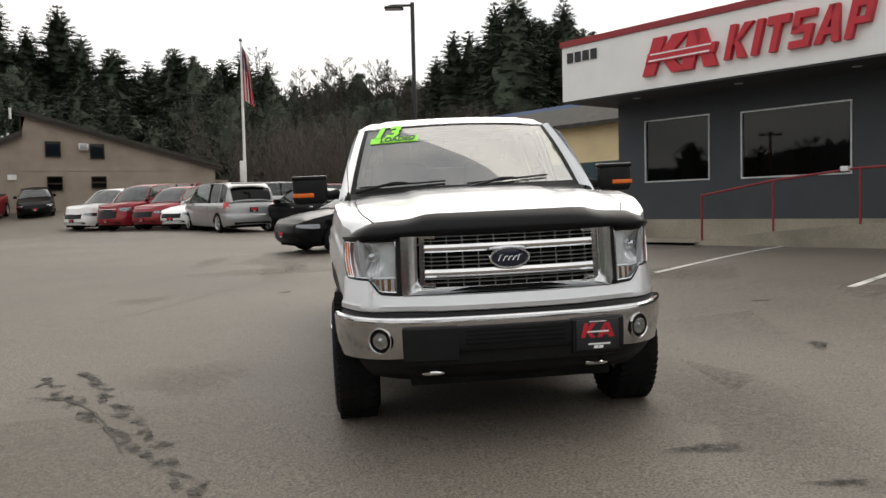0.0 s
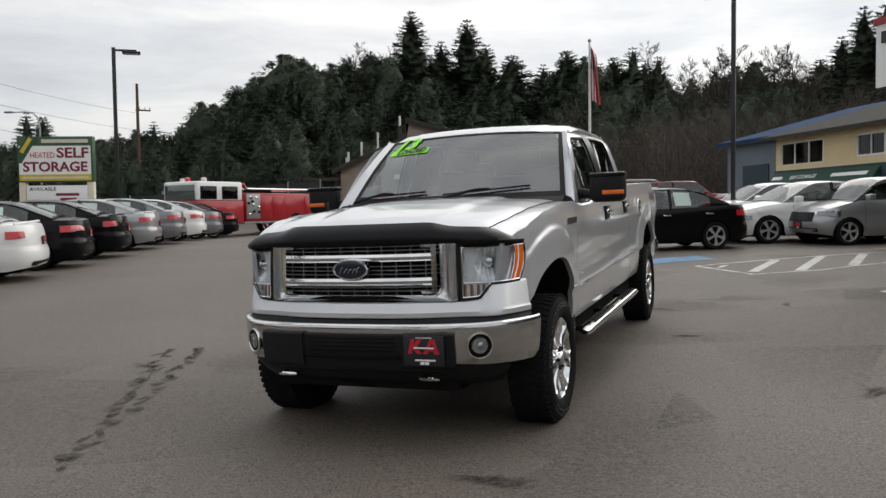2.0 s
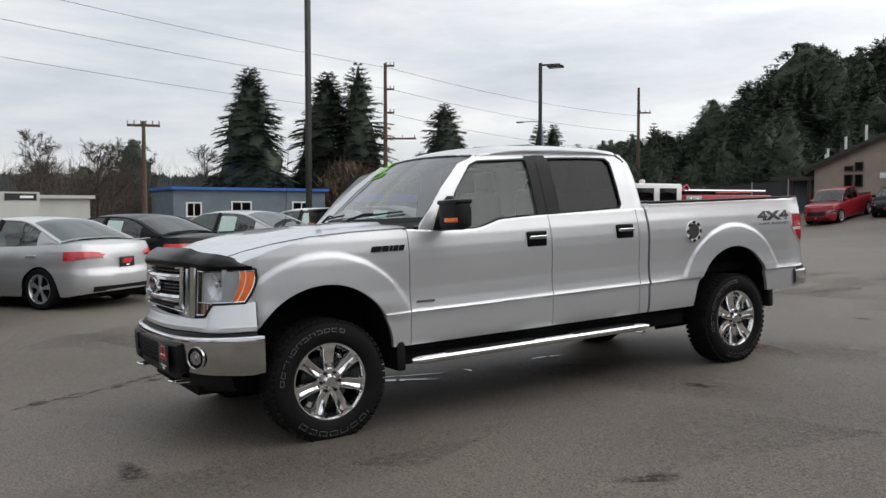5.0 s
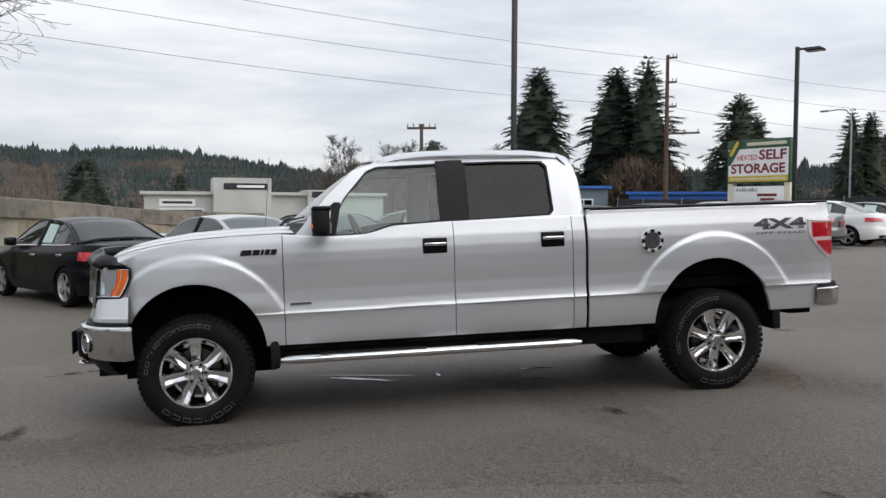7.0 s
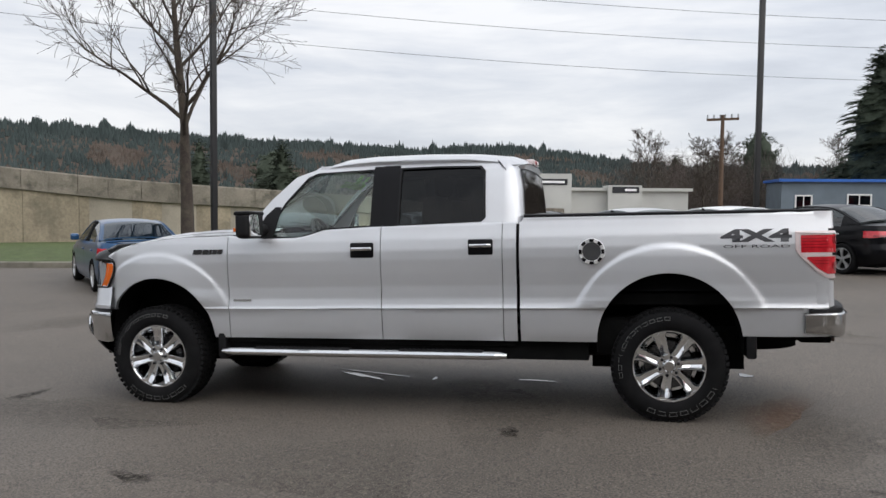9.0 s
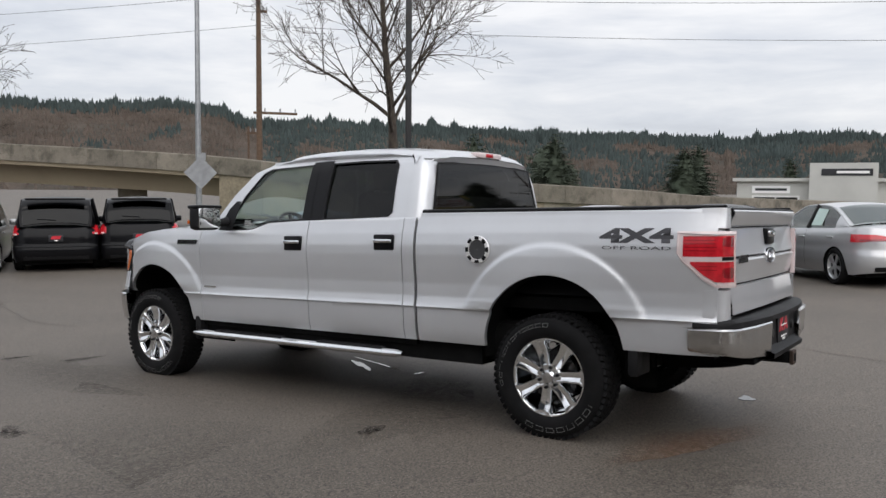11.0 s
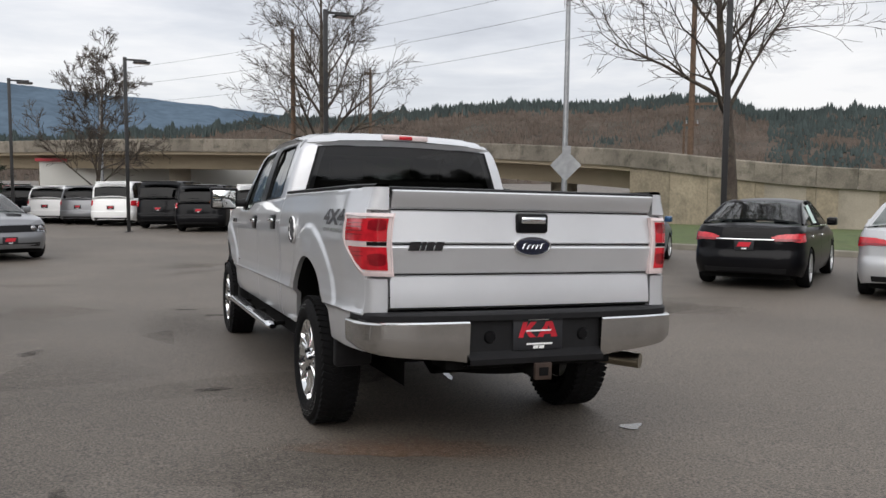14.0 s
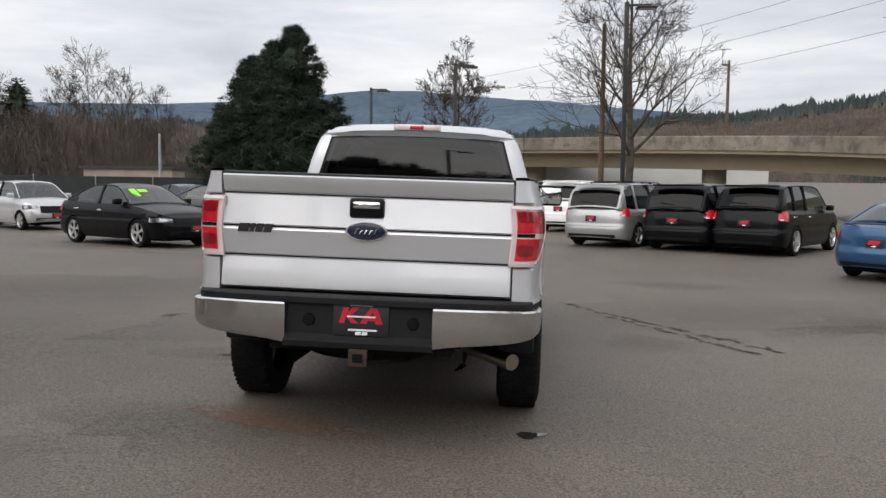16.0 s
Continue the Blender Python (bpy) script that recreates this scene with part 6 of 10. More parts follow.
for x, y, z, h in ((-1.85, 3.0, 5.0, 1.5), (-2.9, 3.0, 4.4, 1.5), (-0.6, 5.0, 5.5, 0.8), (-0.9, 5.0, 5.4, 0.75), (-1.2, 4.0, 5.3, 0.7), (-3.6, 2.0, 4.0, 1.2), (-3.75, 2.2, 4.0, 0.9), (-0.35, 2.0, 6.8, 0.6), (-2.1, 5, 5.0, 0.8), (6.8, 6.0, 4.8, 0.5)):
    b = bmesh.new()
    tube(b, [H @ Vector((x, y, z)), H @ Vector((x, y, z + h))], 0.07, 8)
    part("roof_pipe", b, M["white_paint"], house)
bm = bmesh.new()
box(bm, -6.0, -3.85, -0.4, 6.0, 3.35, 3.55, 0, H)
for x in (-5.9, -5.0, -4.1):
    box(bm, x, x + 0.18, -0.2, 0.0, 0.9, 3.35, 0, H)
part("porch", bm, M["trim_brown"], house, smooth=0)
bm = bmesh.new()
box(bm, -5.9, -3.85, 2.5, 2.6, 0.7, 3.35, 0, H)
part("porch_wall", bm, M["slate"], house, smooth=0)
bm = bmesh.new()
box(bm, 10.15, 11.4, 4.0, 9.0, 0.8, 3.35, 0, H)
box(bm, 10.14, 11.6, 3.8, 9.2, 3.35, 3.5, 0, H)
part("side_shed", bm, M["tan_siding"], house, smooth=0)

# -- storage offices: yellow siding, dark band, green awning; blue-roofed hall behind --
Y = wall_frame(-0.71, 37.8, 6.07, -8.0)
store = thing("storage_building", "pale yellow sided storage office with dark roof", "building")
bm = bmesh.new()
holed_wall(bm, Y, 0.0, 22.0, 0.5, 4.30, 0.0, 0.2, [(0.3, 3.15, 3.12, 4.08), (5.05, 6.55, 3.22, 4.04)])
box(bm, 0.0, 0.2, 0.2, 8.0, 0.5, 4.30, 0, Y)
part("wall", bm, M["yellow_siding"], store, smooth=0)
for k in range(12):
    z = 2.95 + k * 0.112
    for x0, x1 in (((-0.03, 22.0),) if z < 3.1 or z > 4.06 else ((-0.03, 0.29), (3.17, 5.03), (6.57, 22.0))):
        b = bmesh.new()
        vs = [b.verts.new(Y @ Vector(p)) for p in ((x0, -0.005, z + 0.112), (x1, -0.005, z + 0.112), (x1, -0.028, z), (x0, -0.028, z))]
        b.faces.new(vs)
        vs = [b.verts.new(Y @ Vector(p)) for p in ((x0, -0.028, z), (x1, -0.028, z), (x1, -0.002, z), (x0, -0.002, z))]
        b.faces.new(vs)
        part("siding_board", b, M["yellow_siding"], store, smooth=0)
bm = bmesh.new()
box(bm, -0.06, 22.0, -0.06, -0.031, 2.35, 2.95, 0, Y)
part("band", bm, M["teal_band"], store, smooth=0)
window_in(store, Y, 0.3, 3.15, 3.12, 4.08, 0.05, 0.07, "white_paint", (0.33, 0.66))
M["curtain"] = material("beige_curtain", (0.42, 0.36, 0.27), 0.9, vary=0.25, scale=9)
for x0, x1, z0, z1 in ((0.38, 0.95, 3.15, 4.05), (1.3, 1.75, 3.15, 4.05), (2.25, 2.6, 3.15, 4.05), (2.75, 3.1, 3.15, 4.05), (5.12, 5.4, 3.25, 4.0), (5.9, 6.45, 3.25, 4.0)):
    bm = bmesh.new()
    sheet(bm, [[Y @ Vector((x, 0.13 + 0.02 * math.sin(x * 60), z)) for x in np.linspace(x0, x1, 12)] for z in (z0, z1)])
    part("curtain", bm, M["curtain"], store, smooth=60)
window_in(store, Y, 5.05, 6.55, 3.22, 4.04, 0.05, 0.07, "white_paint", (0.5,))
bm = bmesh.new()
sheet(bm, [[Y @ Vector((x, y, z)) for x in (-0.5, 22.5)] for y, z in ((-0.5, 4.20), (-0.5, 4.34), (5.0, 5.80), (5.0, 5.6))])
part("roof", bm, M["roof_dark"], store, smooth=0)
bm = bmesh.new()
vs = [[Y @ Vector((x, y, z)) for x in (0.0, 6.4)] for y, z in ((-0.02, 2.92), (-0.50, 2.32), (-0.52, 2.20), (-0.49, 2.20))]
sheet(bm, vs)
for x in (0.0, 6.4):
    bm.faces.new([bm.verts.new(Y @ Vector((x, y, z))) for y, z in ((-0.02, 2.92), (-0.50, 2.32), (-0.52, 2.20), (-0.02, 2.20))])
awn = part("awning", bm, M["green_awning"], store, "dark green awning with white lettering", smooth=0)
AW = Y @ Matrix(((1, 0, 0, 0), (0, 0.625, -0.781, -0.268), (0, 0.781, 0.625, 2.623), (0, 0, 0, 1)))
lettering("awning_words", "SELF STORAGE", 0.26, M["sign_white"], AW @ pose(2.2, 0, 0), awn, 0.004)
for x0, x1 in ((0.1, 0.82), (4.0, 6.0)):
    bm = bmesh.new()
    slab(bm, [(x0, -0.08), (x1, -0.08), (x1, 0.08), (x0, 0.08)], 0.006, AW)
    part("print_bar", bm, M["sign_white"], awn, smooth=0)
hall = thing("storage_hall", "blue-grey metal storage hall with a blue roof", "building")
bm = bmesh.new()
HB = wall_frame(-3.5, 43.2, 6.07, -8.0)
box(bm, 0, 26, 0, 14, 0.5, 4.42, 0, HB)
part("wall", bm, M["slate"], hall, smooth=0)
bm = bmesh.new()
sheet(bm, [[HB @ Vector((x, y, z)) for x in (-0.4, 26.4)] for y, z in ((-0.4, 4.4), (-0.4, 4.58), (7, 6.45), (14.4, 4.6), (14.4, 4.4))])
part("roof", bm, M["roof_blue"], hall, smooth=0)
bm = bmesh.new()
for x in (1.5, 4.5, 7.5):
    box(bm, x, x + 2.2, -0.05, 0, 0.7, 3.4, 0, HB)
part("roller_door", bm, M["teal_band"], hall, smooth=0)

# -- pylon sign --
S = wall_frame(-25.5, 20.75, 2.42, 1.5)
pylon = thing("pylon_sign", "green and white storage sign on cream posts", "sign")
bm = bmesh.new()
box(bm, 0.0, 2.75, 0, 0.35, 2.75, 4.45, 0.02, S)
cab = part("sign_cabinet", bm, M["sign_green"], pylon)
bm = bmesh.new()
box(bm, 0.07, 2.68, -0.012, 0, 3.03, 4.10, 0, S)
part("white_panel", bm, M["sign_white"], cab, smooth=0)
bm = bmesh.new()
box(bm, 0.07, 2.68, -0.012, 0, 2.80, 3.03, 0, S)
part("yellow_panel", bm, M["sign_yellow"], cab, smooth=0)
SG = lambda x, z, y=-0.018: S @ Matrix(((1, 0, 0, x), (0, 0, -1, y), (0, 1, 0, z), (0, 0, 0, 1)))
lettering("sign_word", "HEATED", 0.30, M["sign_red"], SG(0.92, 3.74), cab, 0.004, 0, 0.88)
lettering("sign_word", "SELF", 0.52, M["sign_maroon"], SG(2.02, 3.82), cab, 0.004, 0, 1.16, bold=0.014)
lettering("sign_word", "STORAGE", 0.50, M["sign_maroon"], SG(1.38, 3.30), cab, 0.004, 0, 2.35, bold=0.014)
bm = bmesh.new()
slab(bm, [(-0.85, -0.06), (0.85, -0.06), (0.85, 0.07), (-0.85, 0.07)], 0.004, SG(1.75, 4.27))
slab(bm, [(-1.2, -0.035), (1.2, -0.035), (1.2, 0.035), (-1.2, 0.035)], 0.004, SG(1.38, 2.91))
part("print_bar", bm, M["cream"], cab, smooth=0)
bm = bmesh.new()
slab(bm, [(0.0, -0.48), (0.0, -0.98), (0.12, -0.98), (0.74, 0.0), (0.30, 0.0)], 0.006, SG(0.05, 4.44, -0.02))
part("corner_flash", bm, M["sign_green"], cab, smooth=0)
bm = bmesh.new()
slab(bm, [(-0.32, -0.07), (0.32, -0.07), (0.32, 0.07), (-0.32, 0.07)], 0.004, SG(0.34, 4.12, -0.028) @ pose(0, 0, 0, 0, 0, 57))
part("corner_bar", bm, M["sign_yellow"], cab, smooth=0)
bm = bmesh.new()
box(bm, 0.28, 2.5, 0.05, 0.30, 1.98, 2.62, 0.01, S)
board = part("letter_board", bm, M["sign_white"], pylon)
lettering("board_word", "AVAILABLE", 0.20, M["ink"], SG(0.88, 2.48, 0.044), board, 0.003)
bm = bmesh.new()
for x0, x1, z in ((1.35, 2.2, 2.28), (1.5, 2.1, 2.10)):
    slab(bm, [(x0, -0.05), (x1, -0.05), (x1, 0.05), (x0, 0.05)], 0.004, SG(0, z, 0.044))
part("print_bar", bm, M["sign_maroon"], board, smooth=0)
for x in (0.02, 2.5):
    b = bmesh.new()
    box(b, x, x + 0.24, 0.04, 0.30, 0.2, 2.75, 0.01, S)
    part("post", b, M["cream"], pylon)
bm = bmesh.new()
box(bm, 0.26, 2.5, 0.10, 0.25, 0.2, 1.98, 0, S)
part("lower_panel", bm, M["cream"], pylon, smooth=0)

# -- far shops, simple but with openings --


def shop(name, label, m, w, d, h, mat, trim, doors=(), z0=-0.6):
    t = thing(name, label, "building")
    b = bmesh.new()
    box(b, 0, w, 0, d, z0, h, 0, m)
    part("wall", b, M[mat], t, smooth=0)
    b = bmesh.new()
    box(b, -0.25, w + 0.25, -0.35, d + 0.2, h, h + 0.22, 0, m)
    part("roof", b, M[trim], t, smooth=0)
    for x0, x1, a, c in doors:
        window_in(t, m, x0, x1, a, c, -0.04, 0.12, "white_paint", (0.5,))
    return t


shop("blue_garage", "grey garage with a bright blue roof edge", wall_frame(-64.0, 13.7, -2.0, 16.0), 13.5, 7, 3.47, "slate", "blue_paint", ((1.0, 2.3, 1.2, 2.45), (4.8, 6.6, 1.6, 2.55), (10.3, 12.1, 1.6, 2.55)))
blue = shop("blue_shop", "bright blue shop with white framed doors", wall_frame(-61.4, 27.7, 3.5, 11.0), 10.9, 7, 2.90, "blue_paint", "blue_paint", [(0.5 + 1.75 * k, 1.9 + 1.75 * k, 1.0, 2.4) for k in range(6)])
sub = shop("white_showroom", "low off-white car showroom with a tall sign block", wall_frame(-51.5, -9.5, -3.5, 14.0), 17.0, 10, 2.55, "pale_wall", "pale_wall", ((1.0, 4.0, 0.3, 1.6),))
SB = wall_frame(-51.5, -9.5, -3.5, 14.0)
for x0, x1, h, a, c, z in ((4.6, 8.6, 3.75, 5.3, 8.3, 3.15), (11.2, 13.6, 2.95, 11.5, 13.4, 2.62)):
    b = bmesh.new()
    box(b, x0, x1, -0.8, 3.0, -0.6, h, 0, SB)
    blk = part("sign_block", b, M["pale_wall"], sub, smooth=0)
    b = bmesh.new()
    box(b, a, c, -0.84, -0.8, z - 0.22, z + 0.22, 0, SB)
    sg = part("sign_panel", b, M["ink"], blk, smooth=0)
    b = bmesh.new()
    box(b, a + 0.9, c - 0.2, -0.86, -0.845, z - 0.08, z + 0.08, 0, SB)
    part("print_bar", b, M["sign_white"], sg, smooth=0)
b = bmesh.new()
box(b, 1.0, 3.4, -0.06, -0.01, 1.75, 2.25, 0, SB)
sg = part("sign_panel", b, M["sign_white"], sub, smooth=0)
b = bmesh.new()
box(b, 1.2, 3.2, -0.075, -0.065, 1.92, 2.08, 0, SB)
part("print_bar", b, M["ink"], sg, smooth=0)
long_shop = shop("long_low_shop", "long pale shop with red and cream fascia boards", wall_frame(-13.0, -62, 1, 0.05), 27, 10, 2.95, "pale_wall", "red_trim", [(2 + 3.2 * k, 4 + 3.2 * k, 0.2, 1.5) for k in range(7)])
for x0, x1, z1, mat in ((-0.2, 5.0, 3.45, "pale_wall"), (5.1, 13.8, 3.62, "red_trim"), (13.9, 17.0, 3.50, "tan_siding"), (17.1, 27.5, 3.66, "red_trim")):
    b = bmesh.new()
    box(b, x0, x1, -0.5, -0.38, 2.80, z1, 0.02, wall_frame(-13.0, -62, 1, 0.05))
    part("fascia", b, M[mat], long_shop, smooth=0)
shop("grey_shed", "grey roadside shed with dark roof", wall_frame(-48, 50, 0.8, 1), 9, 6, 3.6, "pale_wall", "roof_dark", ((1.5, 3, 1.8, 2.8),))
shop("wooded_cottage", "half-hidden pale cottage among bare trees", wall_frame(33.5, -50.0, 1, 0.35), 6.5, 6, 2.1, "tan_siding", "roof_dark", ((1.0, 2.2, 0.6, 1.6), (3.6, 5.2, 0.6, 1.6)))

# -- elevated road: retaining wall, then a girder on piers --
ROAD = [(-90, 12, 0.7), (-66, 3.5, 1.0), (-42.3, -5.5, 1.5), (-33, -7.6, 1.9), (-26.8, -9.4, 2.15), (-21.6, -13.2, 2.48), (-19.2, -17.0, 2.9), (-17.6, -21.0, 3.32), (-14.6, -27.5, 3.75), (-9.6, -34.2, 4.12), (-2.0, -39.5, 4.32), (6.0, -44.5, 4.42), (14.0, -51.0, 4.42), (22.0, -58.5, 4.4), (36, -72, 4.4), (70, -106, 4.4)]


def spline(pts, n):
    out = []
    for i in range(len(pts) - 1):
        p0, p1, p2, p3 = (Vector(pts[max(0, min(len(pts) - 1, i + k))]) for k in (-1, 0, 1, 2))
        for t in np.linspace(0, 1, n, endpoint=False):
            out.append(0.5 * ((2 * p1) + (p2 - p0) * t + (2 * p0 - 5 * p1 + 4 * p2 - p3) * t * t + (3 * p1 - p0 - 3 * p2 + p3) * t ** 3))
    return out + [Vector(pts[-1])]


line = spline(ROAD, 12)


def road_row(i, prof):
    d = line[min(i + 1, len(line) - 1)] - line[max(i - 1, 0)]
    d.z = 0
    d.normalize()
    n = Vector((-d.y, d.x, 0))
    if n.dot(Vector((0, 8, 0)) - line[i]) < 0:
        n = -n
    return [line[i] + n * a + Vector((0, 0, b)) for a, b in prof]


ABUT = 12 * 7
road_thing = thing("elevated_road", "stained concrete elevated road with a solid parapet", "elevated road")
bm = bmesh.new()
sheet(bm, [road_row(i, [(0.05, -0.82), (0.03, -1.02), (-1.15, -1.10), (-1.45, -1.95), (-6.5, -1.95), (-6.9, -1.1), (-8.0, -1.0), (-8.0, -0.85), (0.05, -0.85)]) for i in range(ABUT, len(line))])
part("girder", bm, material("buff_girder_concrete", (0.33, 0.275, 0.195), 0.85, vary=0.14, scale=0.3, stain=(0.16, 0.14, 0.10), stain_scale=0.3), road_thing, smooth=30)
bm = bmesh.new()
sheet(bm, [road_row(i, [(0.0, -0.80), (0.0, -8.0)]) for i in range(0, ABUT + 1)])
end = road_row(ABUT, [(0.0, -0.80), (-8, -0.80), (-8, -8), (0, -8)])
bm.faces.new([bm.verts.new(p) for p in end])
part("retaining_wall", bm, M["concrete"], road_thing, smooth=30)
k = 0
i = 0
while i < len(line) - 3:
    step = 2 if i < 24 or i > 150 else 3
    j = min(i + step, len(line) - 1)
    b = bmesh.new()
    rows = [road_row(q, [(-0.02, -0.84), (0.17, -0.83), (0.16, -0.05), (0.12, 0.0), (-0.12, 0.0), (-0.2, -0.84)]) for q in range(i, j + 1)]
    rows[0] = [p + (rows[1][n_] - p).normalized() * 0.02 for n_, p in enumerate(rows[0])]
    sheet(b, rows)
    part("parapet_panel", b, M["concrete_panel"], road_thing, smooth=30)
    i = j
M["wall_buff"] = material("weathered_buff_wall_concrete", (0.285, 0.240, 0.172), 0.9, vary=0.2, scale=0.5, fine=0.15, fine_scale=9, bump=0.3, bump_scale=9, stain=(0.12, 0.108, 0.080), stain_scale=0.9, stain_amount=0.8, per_object=0.14)
for i in range(12 * 2, ABUT, 6):
    b = bmesh.new()
    p, q = road_row(i, [(0.012, 0)])[0], road_row(i + 6, [(0.012, 0)])[0]
    n = (q - p).normalized().cross(Vector((0, 0, 1)))
    n = n if n.dot(Vector((0, 8, 0)) - p) > 0 else -n
    z0, z1 = -0.86, -3.4
    a = [p + (q - p) * 0.006 + Vector((0, 0, z0)), q - (q - p) * 0.006 + Vector((0, 0, z0)), q - (q - p) * 0.006 + Vector((0, 0, z1)), p + (q - p) * 0.006 + Vector((0, 0, z1))]
    f = [b.verts.new(v + n * 0.03) for v in a]
    g = [b.verts.new(v - n * 0.05) for v in a]
    b.faces.new(f)
    for e in range(4):
        b.faces.new((f[e], f[(e + 1) % 4], g[(e + 1) % 4], g[e]))
    part("wall_panel", b, M["wall_buff"], road_thing, smooth=0)
for i in (12 * 8, 12 * 9 + 6, 12 * 11, 12 * 12 + 4, 12 * 13 + 6):
    b = bmesh.new()
    c = road_row(i, [(-3.9, 0)])[0]
    tube(b, [(c.x, c.y, -1.2), (c.x, c.y, c.z - 1.95)], 0.75, 16)
    part("pier", b, M["concrete"], road_thing)

# grass strip and kerb in front of the retaining wall
bm = bmesh.new()
GR = [(-8.6, -19.0), (-9.2, -14.0), (-9.6, -10.0), (-10.0, -7.5), (-10.9, -5.2), (-13.4, -2.5), (-16.6, 0.5), (-21.0, 3.2), (-26, 5)]
inner = spline([(x, y, 0) for x, y in GR], 6)
rows = []
for f, lift in ((0.0, -0.02), (0.0, 0.13), (0.02, 0.15), (0.3, 0.17), (0.7, 0.15), (1.0, 0.1)):
    row = []
    for q in inner:
        t = np.argmin([(l_.x - q.x) ** 2 + (l_.y - q.y) ** 2 for l_ in line])
        o = line[t]
        p = q.lerp(Vector((o.x, o.y, 0)), f)
        row.append((p.x, p.y, ground_z(p.x, p.y) + lift))
    rows.append(row)
sheet(bm, rows)
structure(part("grass_strip", bm, M["grass"], smooth=60), "short green winter grass strip below the road wall", "grass")
bm = bmesh.new()
sheet(bm, [[(p.x + dx, p.y + dy, ground_z(p.x, p.y) + h) for dx, dy, h in ((0.16, 0.06, -0.02), (0.15, 0.05, 0.13), (0.12, 0.04, 0.15), (-0.02, 0.0, 0.152))] for p in inner])
structure(part("kerb", bm, M["kerb"], smooth=40), "mossy concrete kerb along the grass", "kerb")

# -- lamp posts, poles, wires --


def lamp_post(x, y, h, yaw):
    t = thing("lamp_post", "tall black square lamp post with a flat lamp head", "lamp post", "lot lamp posts")
    z = ground_z(x, y)
    b = bmesh.new()
    m = pose(x, y, z, 0, 0, yaw)
    r = 0.062
    box(b, -r, r, -r, r, 0, h, 0.008, m)
    part("post", b, M["pole_black"], t)
    b = bmesh.new()
    box(b, 0.0, 0.75, -0.035, 0.035, h - 0.12, h - 0.05, 0.01, m)
    part("arm", b, M["pole_black"], t)
    b = bmesh.new()
    box(b, 0.28, 0.88, -0.19, 0.19, h - 0.20, h - 0.125, 0.03, m)
    hd = part("lamp_head", b, M["pole_black"], t)
    b = bmesh.new()
    box(b, 0.35, 0.82, -0.14, 0.14, h - 0.212, h - 0.203, 0, m)
    part("lens", b, M["white_lens"], hd)
    b = bmesh.new()
    box(b, -0.14, 0.14, -0.14, 0.14, 0.0, 0.02, 0.004, m)
    part("base_plate", b, M["pole_black"], t)
    return t


for x, y, top, yaw in ((-0.8, 26.5, 7.93, 180), (-20.5, 21.0, 7.28, 45), (-15.57, 10.4, 8.4, 20), (-9.35, -1.3, 8.6, 60), (-1.98, -11.4, 7.02, 190), (4.46, -18.0, 6.2, 190), (9.42, -23.2, 5.85, 190)):
    lamp_post(x, y, top - ground_z(x, y), yaw)

# flagpole with a hanging flag
pole = thing("flagpole", "white flagpole with a drooping striped flag", "flagpole")
fx, fy = -9.4, 39.8
bm = bmesh.new()
tube(bm, [(fx, fy, ground_z(fx, fy)), (fx, fy, 9.55)], [0.085, 0.045], 12)
part("pole", bm, M["white_paint"], pole)
bm = bmesh.new()
bmesh.ops.create_uvsphere(bm, u_segments=12, v_segments=8, radius=0.09, matrix=Matrix.Translation((fx, fy, 9.62)))
part("finial", bm, M["galv"], pole)
for k in range(7):
    b = bmesh.new()
    rows = []
    for v in np.linspace(0, 1, 24):
        zz = 9.35 - 2.55 * v
        row = []
        for u in np.linspace(k / 7, (k + 1) / 7, 4):
            fold = 0.10 * math.sin(u * 15 + v * 4) * (0.3 + u)
            row.append((fx + 0.06 + 0.50 * u * (0.35 + 0.65 * v ** 0.5), fy + fold, zz - 0.35 * u))
        rows.append(row)
    sheet(b, rows)
    part("flag_stripe", b, M["flag_red"] if k % 2 == 0 else M["flag_white"], pole)
bm = bmesh.new()
rows = []
for v in np.linspace(0, 0.42, 10):
    rows.append([(fx + 0.055 + 0.50 * u * (0.35 + 0.65 * v ** 0.5), fy + 0.10 * math.sin(u * 15 + v * 4) * (0.3 + u) - 0.008, 9.35 - 2.55 * v - 0.35 * u) for u in np.linspace(0, 0.55, 6)])
sheet(bm, rows)
part("flag_canton", bm, M["flag_blue"], pole)
bm = bmesh.new()
box(bm, fx - 0.2, fx + 0.1, fy - 0.18, fy - 0.08, 2.9, 3.9, 0.02)
part("utility_box", bm, M["white_paint"], pole)

# diamond sign on a tall steel pole
sp = thing("street_pole", "tall galvanised steel pole with a diamond road sign", "street pole")
px, py = -9.58, -10.45
bm = bmesh.new()
tube(bm, [(px, py, ground_z(px, py)), (px - 0.1, py - 0.1, 9.5)], [0.10, 0.065], 12)
tube(bm, [(px - 0.1, py - 0.1, 9.4), (px - 1.0, py - 1.2, 9.9), (px - 2.4, py - 2.6, 10.0)], 0.045, 8)
part("pole", bm, M["galv"], sp)
bm = bmesh.new()
facing = math.degrees(math.atan2(13.5 - py, 2 - px))
dm = pose(px, py, 2.33) @ pose(0, 0, 0, 0, 0, facing) @ Matrix.Translation((0.14, 0.05, 0))
slab(bm, [(0, -0.52), (0.50, 0), (0, 0.52), (-0.50, 0)], 0.004, dm @ Matrix(((0, 0, 1, 0), (1, 0, 0, 0), (0, 1, 0, 0), (0, 0, 0, 1))))
part("sign_plate", bm, M["galv"], sp, "bare metal back of a diamond sign", smooth=0)
bm = bmesh.new()
box(bm, -0.02, 0.01, -0.10, 0.16, 0.38, 0.62, 0.0, dm)
part("small_plate", bm, M["galv"], sp, smooth=0)


